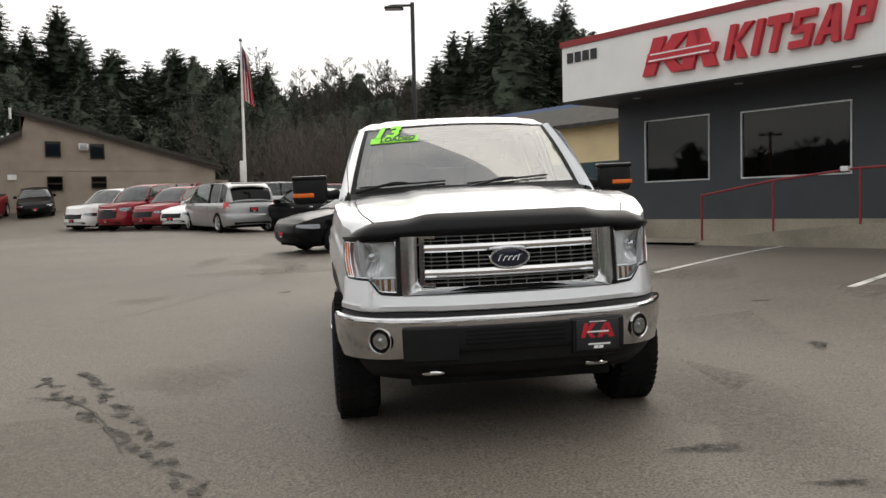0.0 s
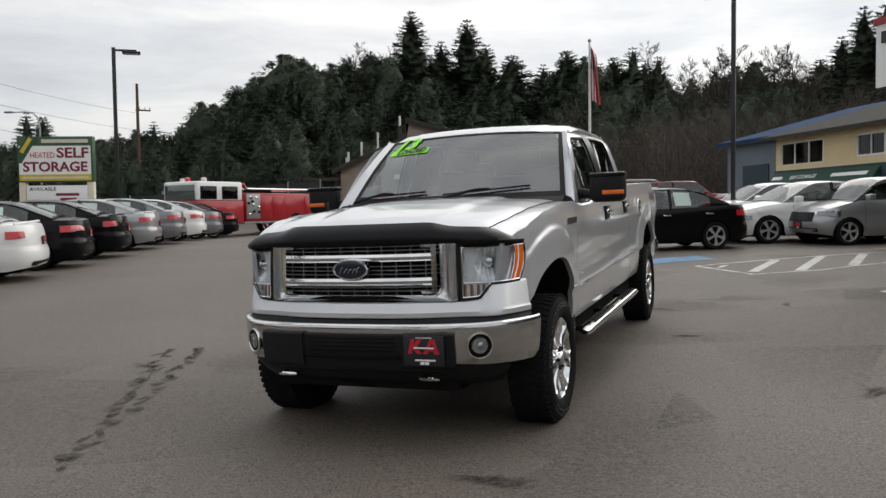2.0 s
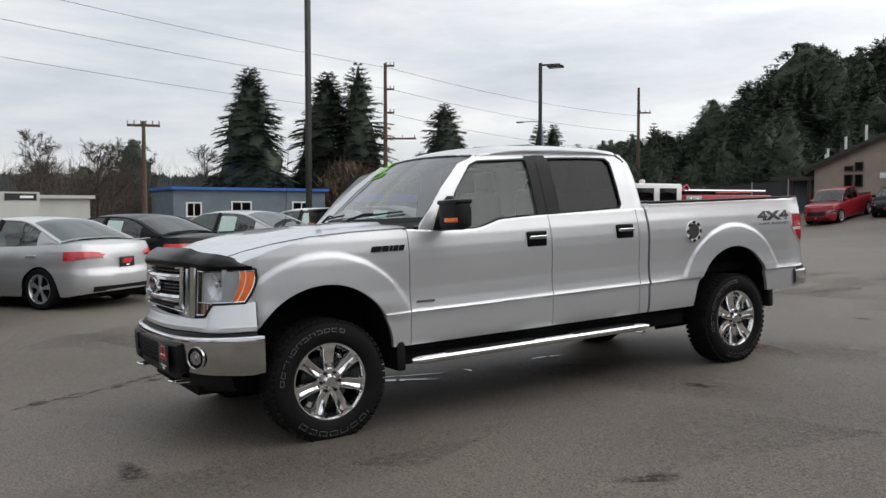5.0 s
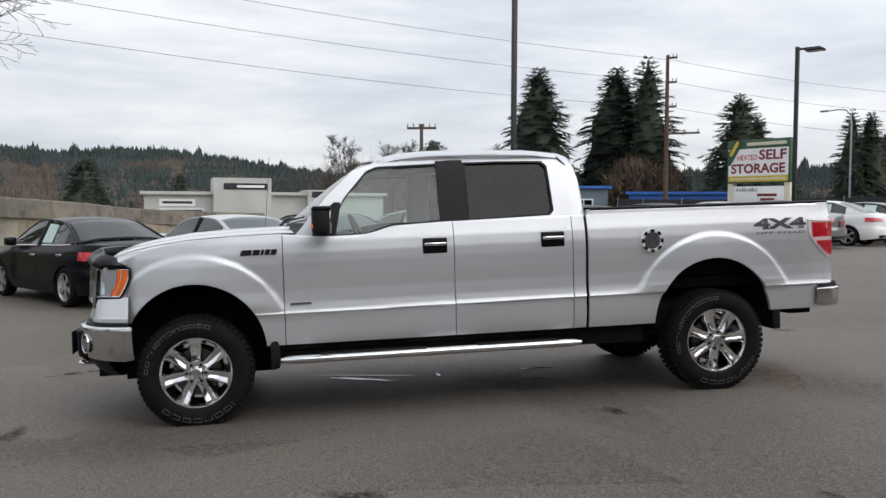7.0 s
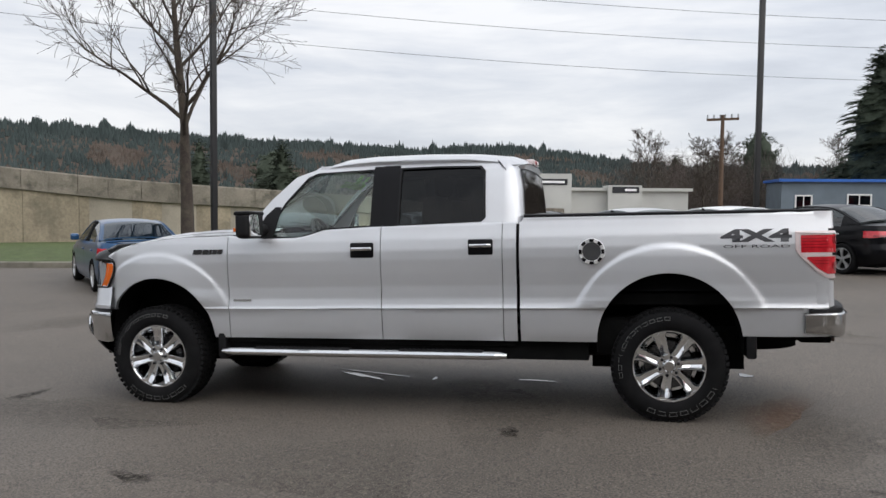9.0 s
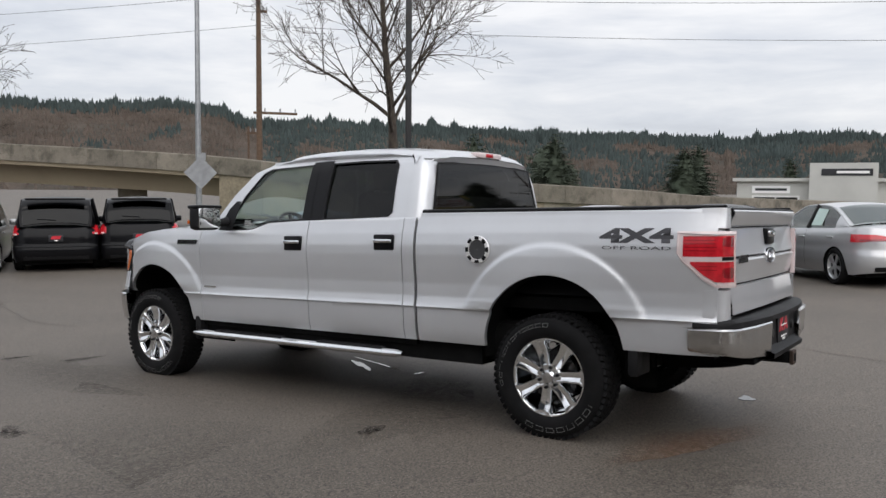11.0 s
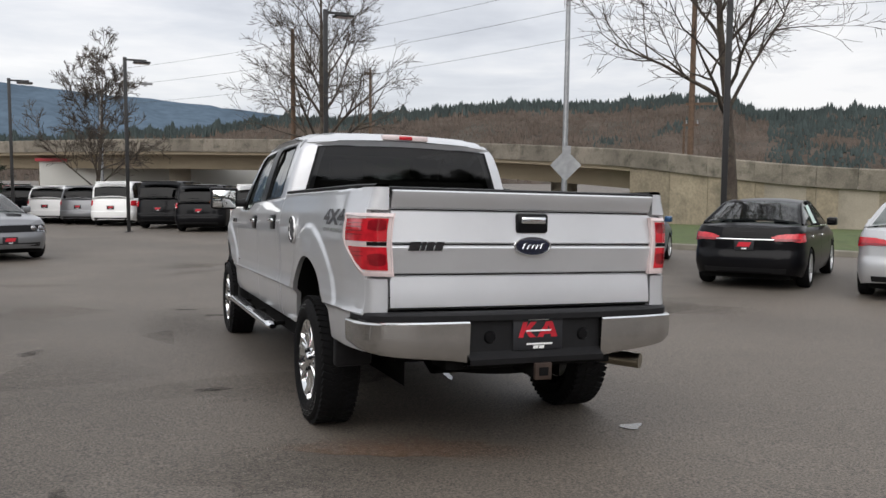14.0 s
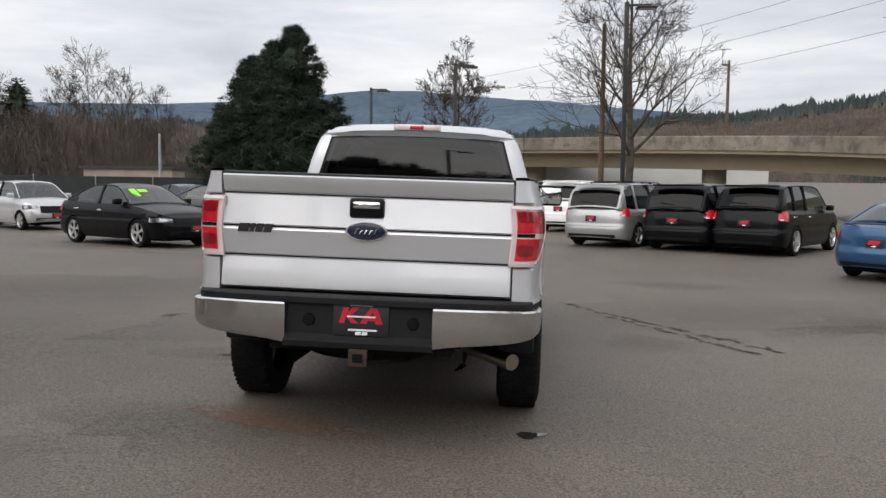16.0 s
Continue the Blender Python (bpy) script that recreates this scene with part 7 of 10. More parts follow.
def wood_pole(x, y, top, arms, r=0.16, lean=0.0, mat="wood_pole"):
    t = thing("utility_pole", "weathered wooden utility pole with crossarms", "utility pole", "utility poles")
    b = bmesh.new()
    tube(b, [(x, y, ground_z(x, y) - 0.2), (x + lean, y, top)], [r, r * 0.62], 10)
    part("pole", b, M[mat], t)
    for z, w, ang in arms:
        b = bmesh.new()
        m = pose(x + lean * z / top, y, z, 0, 0, ang)
        box(b, -w * 0.15, w, -0.06, 0.06, -0.07, 0.07, 0, m)
        part("crossarm", b, M[mat], t)
        b = bmesh.new()
        for q in (0.15, 0.55, 0.95):
            tube(b, [m @ Vector((w * q, 0, 0.05)), m @ Vector((w * q, 0, 0.28))], 0.045, 6)
        part("insulator", b, M["galv"], t)
    return t


wood_pole(-53.6, 28.1, 13.1, ((7.3, 2.4, 60), (12.9, 0.7, 60), (11.1, 0.7, 60), (9.3, 0.7, 60)), 0.20)
wood_pole(-24.75, -27.4, 15.0, ((6.2, 2.2, 150), (12.0, 0.5, 150), (13.6, 0.5, 150)), 0.2)
wood_pole(-44.1, 9.3, 6.85, ((6.6, 0.9, 80), (6.6, 0.9, 260)), 0.16)
wood_pole(-25.9, -30.0, 5.6, ((5.2, 0.8, 150),), 0.1)
wood_pole(-1.3, -14.9, 7.0, (), 0.11)
wood_pole(-9.0, -42.0, 9.3, ((9.0, 0.5, 30),), 0.14)
wood_pole(-60, 58, 14.0, ((11.5, 1.2, 60),), 0.2)
wood_pole(30, -40, 4.6, (), 0.14, mat="galv")


def hanging_wire(a, b_, sag, r=0.014):
    b = bmesh.new()
    a, b_ = Vector(a), Vector(b_)
    tube(b, [a.lerp(b_, t) - Vector((0, 0, sag * 4 * t * (1 - t))) for t in np.linspace(0, 1, 24)], r, 4)
    return tagged(part("overhead_wire", b, M["pole_black"]), "thin black sagging overhead power wire", "wire", "overhead wires")


for h1, h2 in ((12.7, 14.0), (11.1, 12.4), (9.2, 10.6)):
    hanging_wire((-53.3, 28.4, h1), (-24.75, -27.4, h2 + 0.6), 0.9)
    hanging_wire((-24.75, -27.4, h2 + 0.6), (12, -75, h2 - 1.6), 0.8)
    hanging_wire((-53.3, 28.4, h1), (-60, 58, h1 - 1.5), 0.5)
# curved street lights beyond the row of cars
for x, y, h, a in ((-52.6, 41.9, 8.6, 200), (7.5, -36, 7.6, 180)):
    t = thing("street_light", "galvanised street light with a curved arm", "street light", "street lights")
    b = bmesh.new()
    z = ground_z(x, y)
    m = pose(x, y, z, 0, 0, a)
    tube(b, [m @ Vector(p) for p in ((0, 0, 0), (0, 0, h - 1.2), (0.12, 0, h - 0.5), (0.5, 0, h - 0.1), (1.2, 0, h), (2.2, 0, h))], [0.09, 0.07, 0.06, 0.05, 0.045, 0.04], 8)
    part("pole", b, M["galv"], t)
    b = bmesh.new()
    box(b, 2.1, 2.8, -0.13, 0.13, h - 0.06, h + 0.08, 0.04, m)
    part("lamp_head", b, M["galv"], t)
# dark screen fence behind the cars
for pts in ([(-26, 40.5), (-38, 33), (-52, 24)], [(12, -40), (20, -33), (32, -24), (46, -16)]):
    b = bmesh.new()
    q = spline([(x, y, 0) for x, y in pts], 10)
    sheet(b, [[(p.x, p.y, ground_z(p.x, p.y)) for p in q], [(p.x, p.y, ground_z(p.x, p.y) + 1.9) for p in q]])
    sheet(b, [[(p.x + 0.05, p.y + 0.05, ground_z(p.x, p.y)) for p in q], [(p.x + 0.05, p.y + 0.05, ground_z(p.x, p.y) + 1.9) for p in q]])
    f = tagged(part("screen_fence", b, M["fence"]), "dark screened chain-link fence", "fence")
    for p in q[::2]:
        c = bmesh.new()
        tube(c, [(p.x, p.y, ground_z(p.x, p.y)), (p.x, p.y, ground_z(p.x, p.y) + 2.0)], 0.035, 6)
        part("fence_post", c, M["galv"], f)

# -- paint and wear on the ground --
patch_on_ground("parking_symbol_pad", [(-1.28, 16.75), (-0.24, 17.9), (0.26, 17.15), (-0.75, 16.0)], M["line_blue"], "worn blue painted square on asphalt", lift=0.005)


def paint_line(pts, w=0.10, mat="line_white", label="worn white parking line on asphalt"):
    pts = [Vector((x, y, 0)) for x, y in pts]
    a, c = [], []
    for i, p in enumerate(pts):
        d = (pts[min(i + 1, len(pts) - 1)] - pts[max(0, i - 1)]).normalized()
        n = Vector((-d.y, d.x, 0)) * w / 2
        a.append((p + n)[:2])
        c.append((p - n)[:2])
    return patch_on_ground("painted_line", a + c[::-1], M[mat], label, lift=0.006)


for seg in ([(0.19, 15.5), (1.32, 14.0), (2.21, 14.72), (4.74, 19.05)], [(0.19, 15.51), (1.37, 17.14), (3.57, 19.97)], [(3.06, 11.88), (5.8, 15.0), (7.0, 16.3)], [(4.75, 9.62), (8.6, 13.6)], [(0.63, 15.1), (0.66, 15.7)]):
    paint_line(seg)
for a, c in (((1.27, 14.42), (1.36, 16.9)), ((1.94, 14.65), (2.07, 17.9)), ((2.66, 15.64), (2.78, 18.8)), ((3.33, 16.7), (3.58, 19.8))):
    paint_line([a, c], 0.17)


def soft_mark(name, colour, rough, amount, spec=0.2):
    """A mark that fades out towards its edge and lets the asphalt's grain through."""
    m = bpy.data.materials.new(name)
    m.use_nodes = True
    n, l = m.node_tree.nodes, m.node_tree.links
    b = n["Principled BSDF"]
    b.inputs["Base Color"].default_value, b.inputs["Roughness"].default_value, b.inputs["Specular IOR Level"].default_value = (*colour, 1), rough, spec
    co, off, flat, dist = n.new("ShaderNodeTexCoord"), n.new("ShaderNodeVectorMath"), n.new("ShaderNodeVectorMath"), n.new("ShaderNodeVectorMath")
    off.operation, flat.operation, dist.operation = "SUBTRACT", "MULTIPLY", "LENGTH"
    off.inputs[1].default_value, flat.inputs[1].default_value = (0.5, 0.5, 0.5), (1, 1, 0)
    l.new(co.outputs["Generated"], off.inputs[0])
    l.new(off.outputs[0], flat.inputs[0])
    l.new(flat.outputs[0], dist.inputs[0])
    fade, grain, pick = n.new("ShaderNodeMapRange"), n.new("ShaderNodeTexNoise"), n.new("ShaderNodeMapRange")
    for node, values in ((fade, (0.50, 0.12, 0.0, 1.0)), (pick, (0.32, 0.62, 0.25, 1.0))):
        for key, value in zip(("From Min", "From Max", "To Min", "To Max"), values):
            node.inputs[key].default_value = value
    grain.inputs["Scale"].default_value, grain.inputs["Detail"].default_value = 22, 6
    l.new(co.outputs["Object"], grain.inputs["Vector"])
    l.new(grain.outputs["Fac"], pick.inputs["Value"])
    l.new(dist.outputs["Value"], fade.inputs["Value"])
    both, scaled = n.new("ShaderNodeMath"), n.new("ShaderNodeMath")
    both.operation = scaled.operation = "MULTIPLY"
    l.new(fade.outputs[0], both.inputs[0])
    l.new(pick.outputs[0], both.inputs[1])
    l.new(both.outputs[0], scaled.inputs[0])
    scaled.inputs[1].default_value = amount
    l.new(scaled.outputs[0], b.inputs["Alpha"])
    return m


M["stain"] = soft_mark("oil_stain", (0.018, 0.016, 0.014), 0.75, 0.68)
M["dust"] = soft_mark("rusty_dust", (0.26, 0.14, 0.08), 0.95, 0.40)
M["wear_and_pale_tone"] = soft_mark("worn_and_paler_asphalt", (0.19, 0.165, 0.14), 0.95, 0.28)
M["dark_tone"] = soft_mark("darker_asphalt", (0.050, 0.044, 0.038), 0.75, 0.25)


def blotch(x, y, rx, ry, turn, mat, label, seed, lift=0.004):
    r = random.Random(seed)
    n = 22
    ph = [r.uniform(0, 6.28) for _ in range(4)]
    pts = []
    for k in range(n):
        a = 2 * math.pi * k / n
        q = 1 + 0.28 * math.sin(2 * a + ph[0]) + 0.22 * math.sin(3 * a + ph[1]) + 0.18 * math.sin(5 * a + ph[2]) + 0.12 * math.sin(8 * a + ph[3])
        u, v = rx * q * math.cos(a), ry * q * math.sin(a)
        c, s = math.cos(radians(turn)), math.sin(radians(turn))
        pts.append((x + u * c - v * s, y + u * s + v * c))
    return patch_on_ground("ground_stain", pts, M[mat], label, "stain", lift + (seed % 41) * 0.00005)


rs = random.Random(11)
# a trail of drips in two lines
for (x0, y0), (x1, y1), n in (((-3.14, 6.42), (-0.90, 3.50), 26), ((-2.98, 6.70), (-1.55, 4.55), 18)):
    for k in range(n):
        t = (k + rs.uniform(-0.3, 0.3)) / n
        blotch(x0 + (x1 - x0) * t + rs.uniform(-0.05, 0.05), y0 + (y1 - y0) * t + rs.uniform(-0.05, 0.05), rs.uniform(0.07, 0.19), rs.uniform(0.022, 0.060), 128 + rs.uniform(-15, 15), "stain", "dark oil drip stain on the asphalt", 100 + k + n)
for k, (x, y, a, c, t) in enumerate(((1.36, 4.2, 0.22, 0.10, 20), (1.45, 8.39, 0.13, 0.08, 30), (1.76, 3.65, 0.18, 0.05, 10), (3.0, 6.6, 0.2, 0.08, 60), (-0.3, 12.6, 0.15, 0.07, 0), (2.1, 10.6, 0.17, 0.06, 100), (-2.2, 11.5, 0.2, 0.06, 60), (3.4, 8.9, 0.11, 0.06, 10), (-2.75, 5.85, 0.18, 0.06, 30), (-3.1, 6.3, 0.16, 0.04, 70))):
    blotch(x, y, a, c, t, "stain", "small dark oil stain on the asphalt", 40 + k)
blotch(0.35, 10.1, 0.75, 0.22, 170, "dust", "rusty brown dust patch on the asphalt", 61)
# three broad patches put the ground's uneven brightness into its colour
blotch(4.2, 9.5, 3.4, 2.6, 60, "dark_tone", "broad darker stretch of asphalt", 281, 0.0026)
blotch(5.0, 5.0, 2.6, 2.0, 100, "dark_tone", "broad darker stretch of asphalt", 283, 0.0027)
blotch(-3.6, 4.0, 2.8, 2.4, 40, "wear_and_pale_tone", "broad paler stretch of asphalt", 285, 0.0028)
for k in range(34):
    blotch(rs.uniform(-6, 9), rs.uniform(-4, 18), rs.uniform(0.5, 1.6), rs.uniform(0.25, 0.8), rs.uniform(0, 180), rs.choice(("wear_and_pale_tone", "wear_and_pale_tone", "dark_tone")), "faint worn patch on the asphalt", 300 + k, 0.003)
for k, (x, y, a, c, t) in enumerate(((-0.25, 6.55, 0.30, 0.035, 60), (-0.42, 6.6, 0.36, 0.018, 75), (-0.29, 7.25, 0.06, 0.02, 0), (-0.42, 8.17, 0.12, 0.035, 90), (-1.14, 9.92, 0.09, 0.05, 0))):
    blotch(x, y, a, c, t, "puddle", "wet drip patch on the asphalt", 70 + k, 0.005)
for pts in ([(-3.88, 9.16), (-3.56, 10.06), (-3.32, 11.13), (-2.87, 12.48), (-2.38, 13.1)], [(-1.81, 4.55), (-2.28, 5.37), (-2.69, 5.82), (-3.01, 5.89)], [(0.30, -1.97), (0.03, -0.99), (0.39, 0.54), (0.43, 1.2), (0.26, 1.9)], [(8.0, -2.0), (4.0, -1.2), (0.5, -1.5), (-4.0, -0.6)], [(10.0, 3.0), (12, 9), (13, 16)], [(-6.0, 12.0), (-9, 10.0), (-12, 9.6)]):
    q = spline([(x + rs.uniform(-0.03, 0.03), y, 0) for x, y in pts], 7)
    paint_line([(p.x + rs.uniform(-0.02, 0.02), p.y + rs.uniform(-0.02, 0.02)) for p in q], 0.013, "crack", "thin dark crack in the asphalt")

# ---- the other vehicles ----


def car_paint(name, c, metal=0.3, rough=0.28, coat=0.55, spec=0.3):
    return material(name, c, rough, metal, vary=0.02, scale=4, fine=0.02, fine_scale=700, coat=coat, spec=spec, stain=tuple(v * 0.8 for v in c), stain_scale=2.0, stain_amount=0.2)


PAINT = {"black": car_paint("black_car_paint", (0.004, 0.004, 0.005), 0.0, 0.3, 0.22, 0.08), "navy": car_paint("dark_green_black_paint", (0.014, 0.022, 0.024), 0.2), "white": car_paint("white_car_paint", (0.84, 0.84, 0.83), 0.0, 0.3),
         "pearl": car_paint("silver_white_paint", (0.55, 0.555, 0.565), 0.45), "silver": car_paint("silver_car_paint", (0.40, 0.405, 0.41), 0.6), "grey": car_paint("grey_car_paint", (0.22, 0.225, 0.235), 0.5),
         "blue": car_paint("mid_blue_car_paint", (0.022, 0.075, 0.17), 0.4), "red": car_paint("red_car_paint", (0.26, 0.014, 0.022), 0.2), "crimson": car_paint("fire_red_paint", (0.38, 0.012, 0.020), 0.0, 0.3)}
M["car_glass"] = glass("car_window_glass", (0.32, 0.37, 0.355), 0.03, 2.0)
M["car_glass_dark"] = glass("car_privacy_glass", (0.02, 0.022, 0.024), 0.03, 1.40)
M["wheel_alloy"] = material("silver_alloy_wheel", (0.66, 0.67, 0.68), 0.3, 0.75, vary=0.05)
M["car_lamp"] = material("smoked_headlamp", (0.30, 0.30, 0.31), 0.2, 0.8, vary=0.3, scale=30)
M["paper"] = material("pale_window_sheet", (0.55, 0.68, 0.63), 0.7, vary=0.04)

# shapes: length, width, height, wheelbase, tyre radius; body-top profile and greenhouse corners along X (front positive)
KIND = {
    "sedan": dict(L=4.85, W=1.84, H=1.46, B=2.80, R=0.335, top=((2.42, 0.58), (2.36, 0.70), (2.2, 0.78), (1.5, 0.92), (0.95, 0.985), (-1.3, 1.03), (-1.75, 1.06), (-2.30, 1.05), (-2.40, 1.03), (-2.42, 0.97)), g=(1.02, 0.20, -0.95, -1.78), tumble=0.22),
    "coupe": dict(L=5.02, W=1.92, H=1.45, B=2.95, R=0.35, top=((2.51, 0.62), (2.47, 0.80), (2.3, 0.88), (1.2, 0.98), (0.75, 1.0), (-1.4, 1.06), (-1.7, 1.10), (-2.40, 1.07), (-2.49, 1.05), (-2.51, 0.98)), g=(0.72, -0.15, -1.0, -1.75), tumble=0.24),
    "hatch": dict(L=4.04, W=1.735, H=1.52, B=2.525, R=0.31, top=((2.02, 0.55), (1.96, 0.74), (1.75, 0.84), (1.15, 0.98), (0.95, 1.01), (-1.5, 1.07), (-1.95, 1.06), (-2.0, 1.03), (-2.02, 0.98)), g=(1.12, 0.35, -1.35, -1.84), tumble=0.20),
    "minivan": dict(L=5.14, W=1.99, H=1.74, B=3.08, R=0.34, top=((2.57, 0.55), (2.52, 0.76), (2.3, 0.88), (1.75, 1.0), (1.5, 1.03), (-2.2, 1.06), (-2.50, 1.05), (-2.55, 1.03), (-2.57, 0.98)), g=(1.68, 0.75, -2.16, -2.43), tumble=0.17),
    "suv": dict(L=4.9, W=1.90, H=1.72, B=2.89, R=0.365, top=((2.45, 0.62), (2.42, 0.88), (2.25, 0.98), (1.4, 1.06), (1.1, 1.08), (-2.1, 1.12), (-2.38, 1.11), (-2.43, 1.09), (-2.45, 1.04)), g=(1.22, 0.50, -1.92, -2.30), tumble=0.15),
    "bigsuv": dict(L=5.15, W=2.01, H=1.90, B=2.95, R=0.40, top=((2.57, 0.70), (2.55, 1.05), (2.4, 1.12), (1.5, 1.18), (1.2, 1.2), (-2.2, 1.2), (-2.5, 1.18), (-2.55, 1.16), (-2.57, 1.1)), g=(1.28, 0.65, -2.22, -2.43), tumble=0.13),
    "pickup": dict(L=5.6, W=1.95, H=1.80, B=3.5, R=0.39, top=((2.8, 0.7), (2.77, 1.0), (2.6, 1.08), (1.6, 1.14), (1.3, 1.16), (-0.75, 1.16), (-0.8, 1.18), (-2.75, 1.18), (-2.79, 1.1), (-2.8, 0.75)), g=(1.35, 0.65, -0.60, -0.85), tumble=0.14),
}

# one wheel for all cars, its hub face towards +Y, radius 1
_b = bmesh.new()
lathe(_b, [(0.70, 0.26), (0.76, 0.30), (0.92, 0.31), (0.985, 0.25), (1.0, 0.2), (1.0, -0.2), (0.92, -0.31), (0.70, -0.26)], 36, pose(0, 0, 0, -90, 0, 0))
CAR_TYRE = part("tyre_mesh", _b, M["rubber"], smooth=35)
_b = bmesh.new()
lathe(_b, [(0.70, 0.26), (0.715, 0.285), (0.69, 0.285), (0.66, 0.24), (0.63, 0.05)], 36, pose(0, 0, 0, -90, 0, 0))
for q in range(5):
    for e in (-0.16, 0.16):
        a = 2 * math.pi * q / 5 + e
        rows = []
        for r, hw, y in ((0.05, 0.05, 0.25), (0.2, 0.055, 0.26), (0.45, 0.055, 0.255), (0.68, 0.07, 0.27)):
            rows.append([Matrix.Rotation(a - e * (1 - r) * 0.9, 3, "Y") @ Vector(p) for p in ((-hw, y - 0.08, r), (-hw, y, r), (hw, y, r), (hw, y - 0.08, r))])
        sheet(_b, rows)
lathe(_b, [(0.16, 0.2), (0.15, 0.275), (0.001, 0.285)], 16, pose(0, 0, 0, -90, 0, 0))
CAR_RIM = part("rim_mesh", _b, M["wheel_alloy"], smooth=35)
_b = bmesh.new()
lathe(_b, [(0.66, 0.10), (0.001, 0.10)], 24, pose(0, 0, 0, -90, 0, 0))
CAR_DISC = part("disc_mesh", _b, M["under"], smooth=35)
WHEEL_MESH = (CAR_TYRE.data, CAR_RIM.data, CAR_DISC.data)
for o in (CAR_TYRE, CAR_RIM, CAR_DISC):
    bpy.data.objects.remove(o)


def make_car(kind, colour, x, y, heading, label, category="car", plate=True, sheet_paper=False, sticker=False, trim="black", dark_glass=False, name=None, chrome_strip=False, tail_wide=True, size=1.0):
    k = KIND[kind]
    L, W, H, B, R = k["L"], k["W"], k["H"], k["B"], k["R"]
    g0, g1, g2, g3 = k["g"]
    boxy = kind in ("minivan", "suv", "bigsuv", "pickup", "hatch")
    paint = PAINT[colour]
    car = thing(name or category.replace(" ", "_"), label, category, "cars on the lot")

    def plan(px):
        q = min(1.0, abs(px) / (L / 2))
        e, p = (9, 0.36) if px > 0 else ((22, 0.40) if boxy else (15, 0.40))
        return W / 2 * max(0.0, 1 - q ** e) ** p * (1 - 0.04 * q * q)

    def top_z(px):
        return lerp(px, sorted(k["top"]))

    def inset(z, tz):
        return lerp(z, ((0.18, 0.07), (0.28, 0.03), (0.42, 0.0), (0.60, 0.0), (0.68, 0.012), (0.80, 0.008), (tz - 0.08, 0.03), (tz, 0.075)))

    arch_r = R + 0.055

    def tuck(px, z):
        """How far the nose and tail lean in above and below the bumpers."""
        q = ((0.2, 0.10), (0.3, 0.03), (0.42, 0.0), (0.57, 0.0), (0.63, 0.035), (0.75, 0.045), (0.9, 0.06), (1.05, 0.10), (1.2, 0.13))
        if px > 0:
            q = ((0.2, 0.12), (0.35, 0.02), (0.5, 0.0), (0.62, 0.03), (0.78, 0.09), (1.0, 0.14))
        return math.copysign(1, px) * lerp(z, q) * smooth(L / 2 - 0.6, L / 2 - 0.02, abs(px))

    def low(px):
        z = lerp(abs(px), ((0, 0.20), (L / 2 - 0.5, 0.21), (L / 2, 0.28)))
        for cx in (B / 2, -B / 2):
            if abs(px - cx) < arch_r:
                z = max(z, R * 0.98 + math.sqrt(arch_r ** 2 - (px - cx) ** 2) - 0.02)
        return z

    xs = [L / 2 * (1 - (1 - t) ** 2.8) for t in np.linspace(0, 1, 32)]
    xs = [v for v in xs] + [-v for v in xs] + [cx + arch_r * math.cos(math.pi * q / 18) for cx in (B / 2, -B / 2) for q in range(19)] + [p[0] for p in k["top"]]
    xs = sorted({round(max(-L / 2 + 0.0005, min(L / 2 - 0.0005, v)), 3) for v in xs}, reverse=True)
    lv = [0.18, 0.24, 0.30, 0.36, 0.42, 0.48, 0.54, 0.60, 0.64, 0.68, 0.74, 0.80, 0.86, 0.92, 0.97, 1.02, 1.06, 1.10, 1.14, 1.18, 1.22]
    xs = [L / 2] + xs + [-L / 2]
    b = bmesh.new()
    rows = []
    for px in xs:
        tz, lo, w = top_z(px), low(px), plan(px)
        row = []
        for z in lv:
            zz = min(max(z, lo), tz)
            row.append((px - tuck(px, zz), max(0.0, w - inset(zz, tz) * min(1, w * 3)), zz))
        crown = 0.045
        for t in (0.9, 0.7, 0.4, 0.0):
            e = row[len(lv) - 1][1]
            row.append((px - tuck(px, tz), e * t, tz + crown * (1 - t * t) * min(1, (L / 2 - abs(px)) * 3)))
        full = row + [(p[0], -p[1], p[2]) for p in row[-2::-1]]
        rows.append(full)
    sheet(b, rows)
    for cx in (B / 2, -B / 2):
        for s in (1, -1):
            b2 = bmesh.new()
            sheet(b2, [[(cx + arch_r * math.cos(a), s * (plan(cx) - 0.02 - d), R * 0.98 - 0.02 + arch_r * math.sin(a)) for d in (0, 0.3)] for a in np.linspace(0, math.pi, 12)])
            part("wheel_arch", b2, M["under"], car, smooth=60)
    body = part("body", b, paint, car, smooth=38)
    b = bmesh.new()
    box(b, -L / 2 + 0.3, L / 2 - 0.3, -W / 2 + 0.22, W / 2 - 0.22, 0.17, 0.42, 0.03)
    part("underbody", b, M["under"], car)
    # greenhouse
    th = k["tumble"]

    def g_z(px):
        w_ = max(0.0, min(0.2, px - g3, g0 - px))
        return sum(g_line(px + w_ * e) for e in (-1, -0.5, 0.0, 0.5, 1)) / 5

    def g_line(px):
        return lerp(max(g3, min(g0, px)), ((g3, top_z(g3) + 0.02), (g2, H - 0.035), ((g1 + g2) / 2, H), (g1, H - 0.02), (g0, top_z(g0) + 0.02)))

    def g_base(px):
        return plan(px) - 0.085

    def g_top(px):
        f = (g_z(px) - top_z(px)) / (H - 1.0)
        return g_base(px) - th * max(0.0, min(1.0, f))

    gx = sorted({*np.linspace(g0, g1, 8), *np.linspace(g1, g2, 10), *np.linspace(g2, g3, 8)}, reverse=True)
    gx = [float(v) for v in gx]
    gm = "car_glass_dark" if dark_glass else "car_glass"

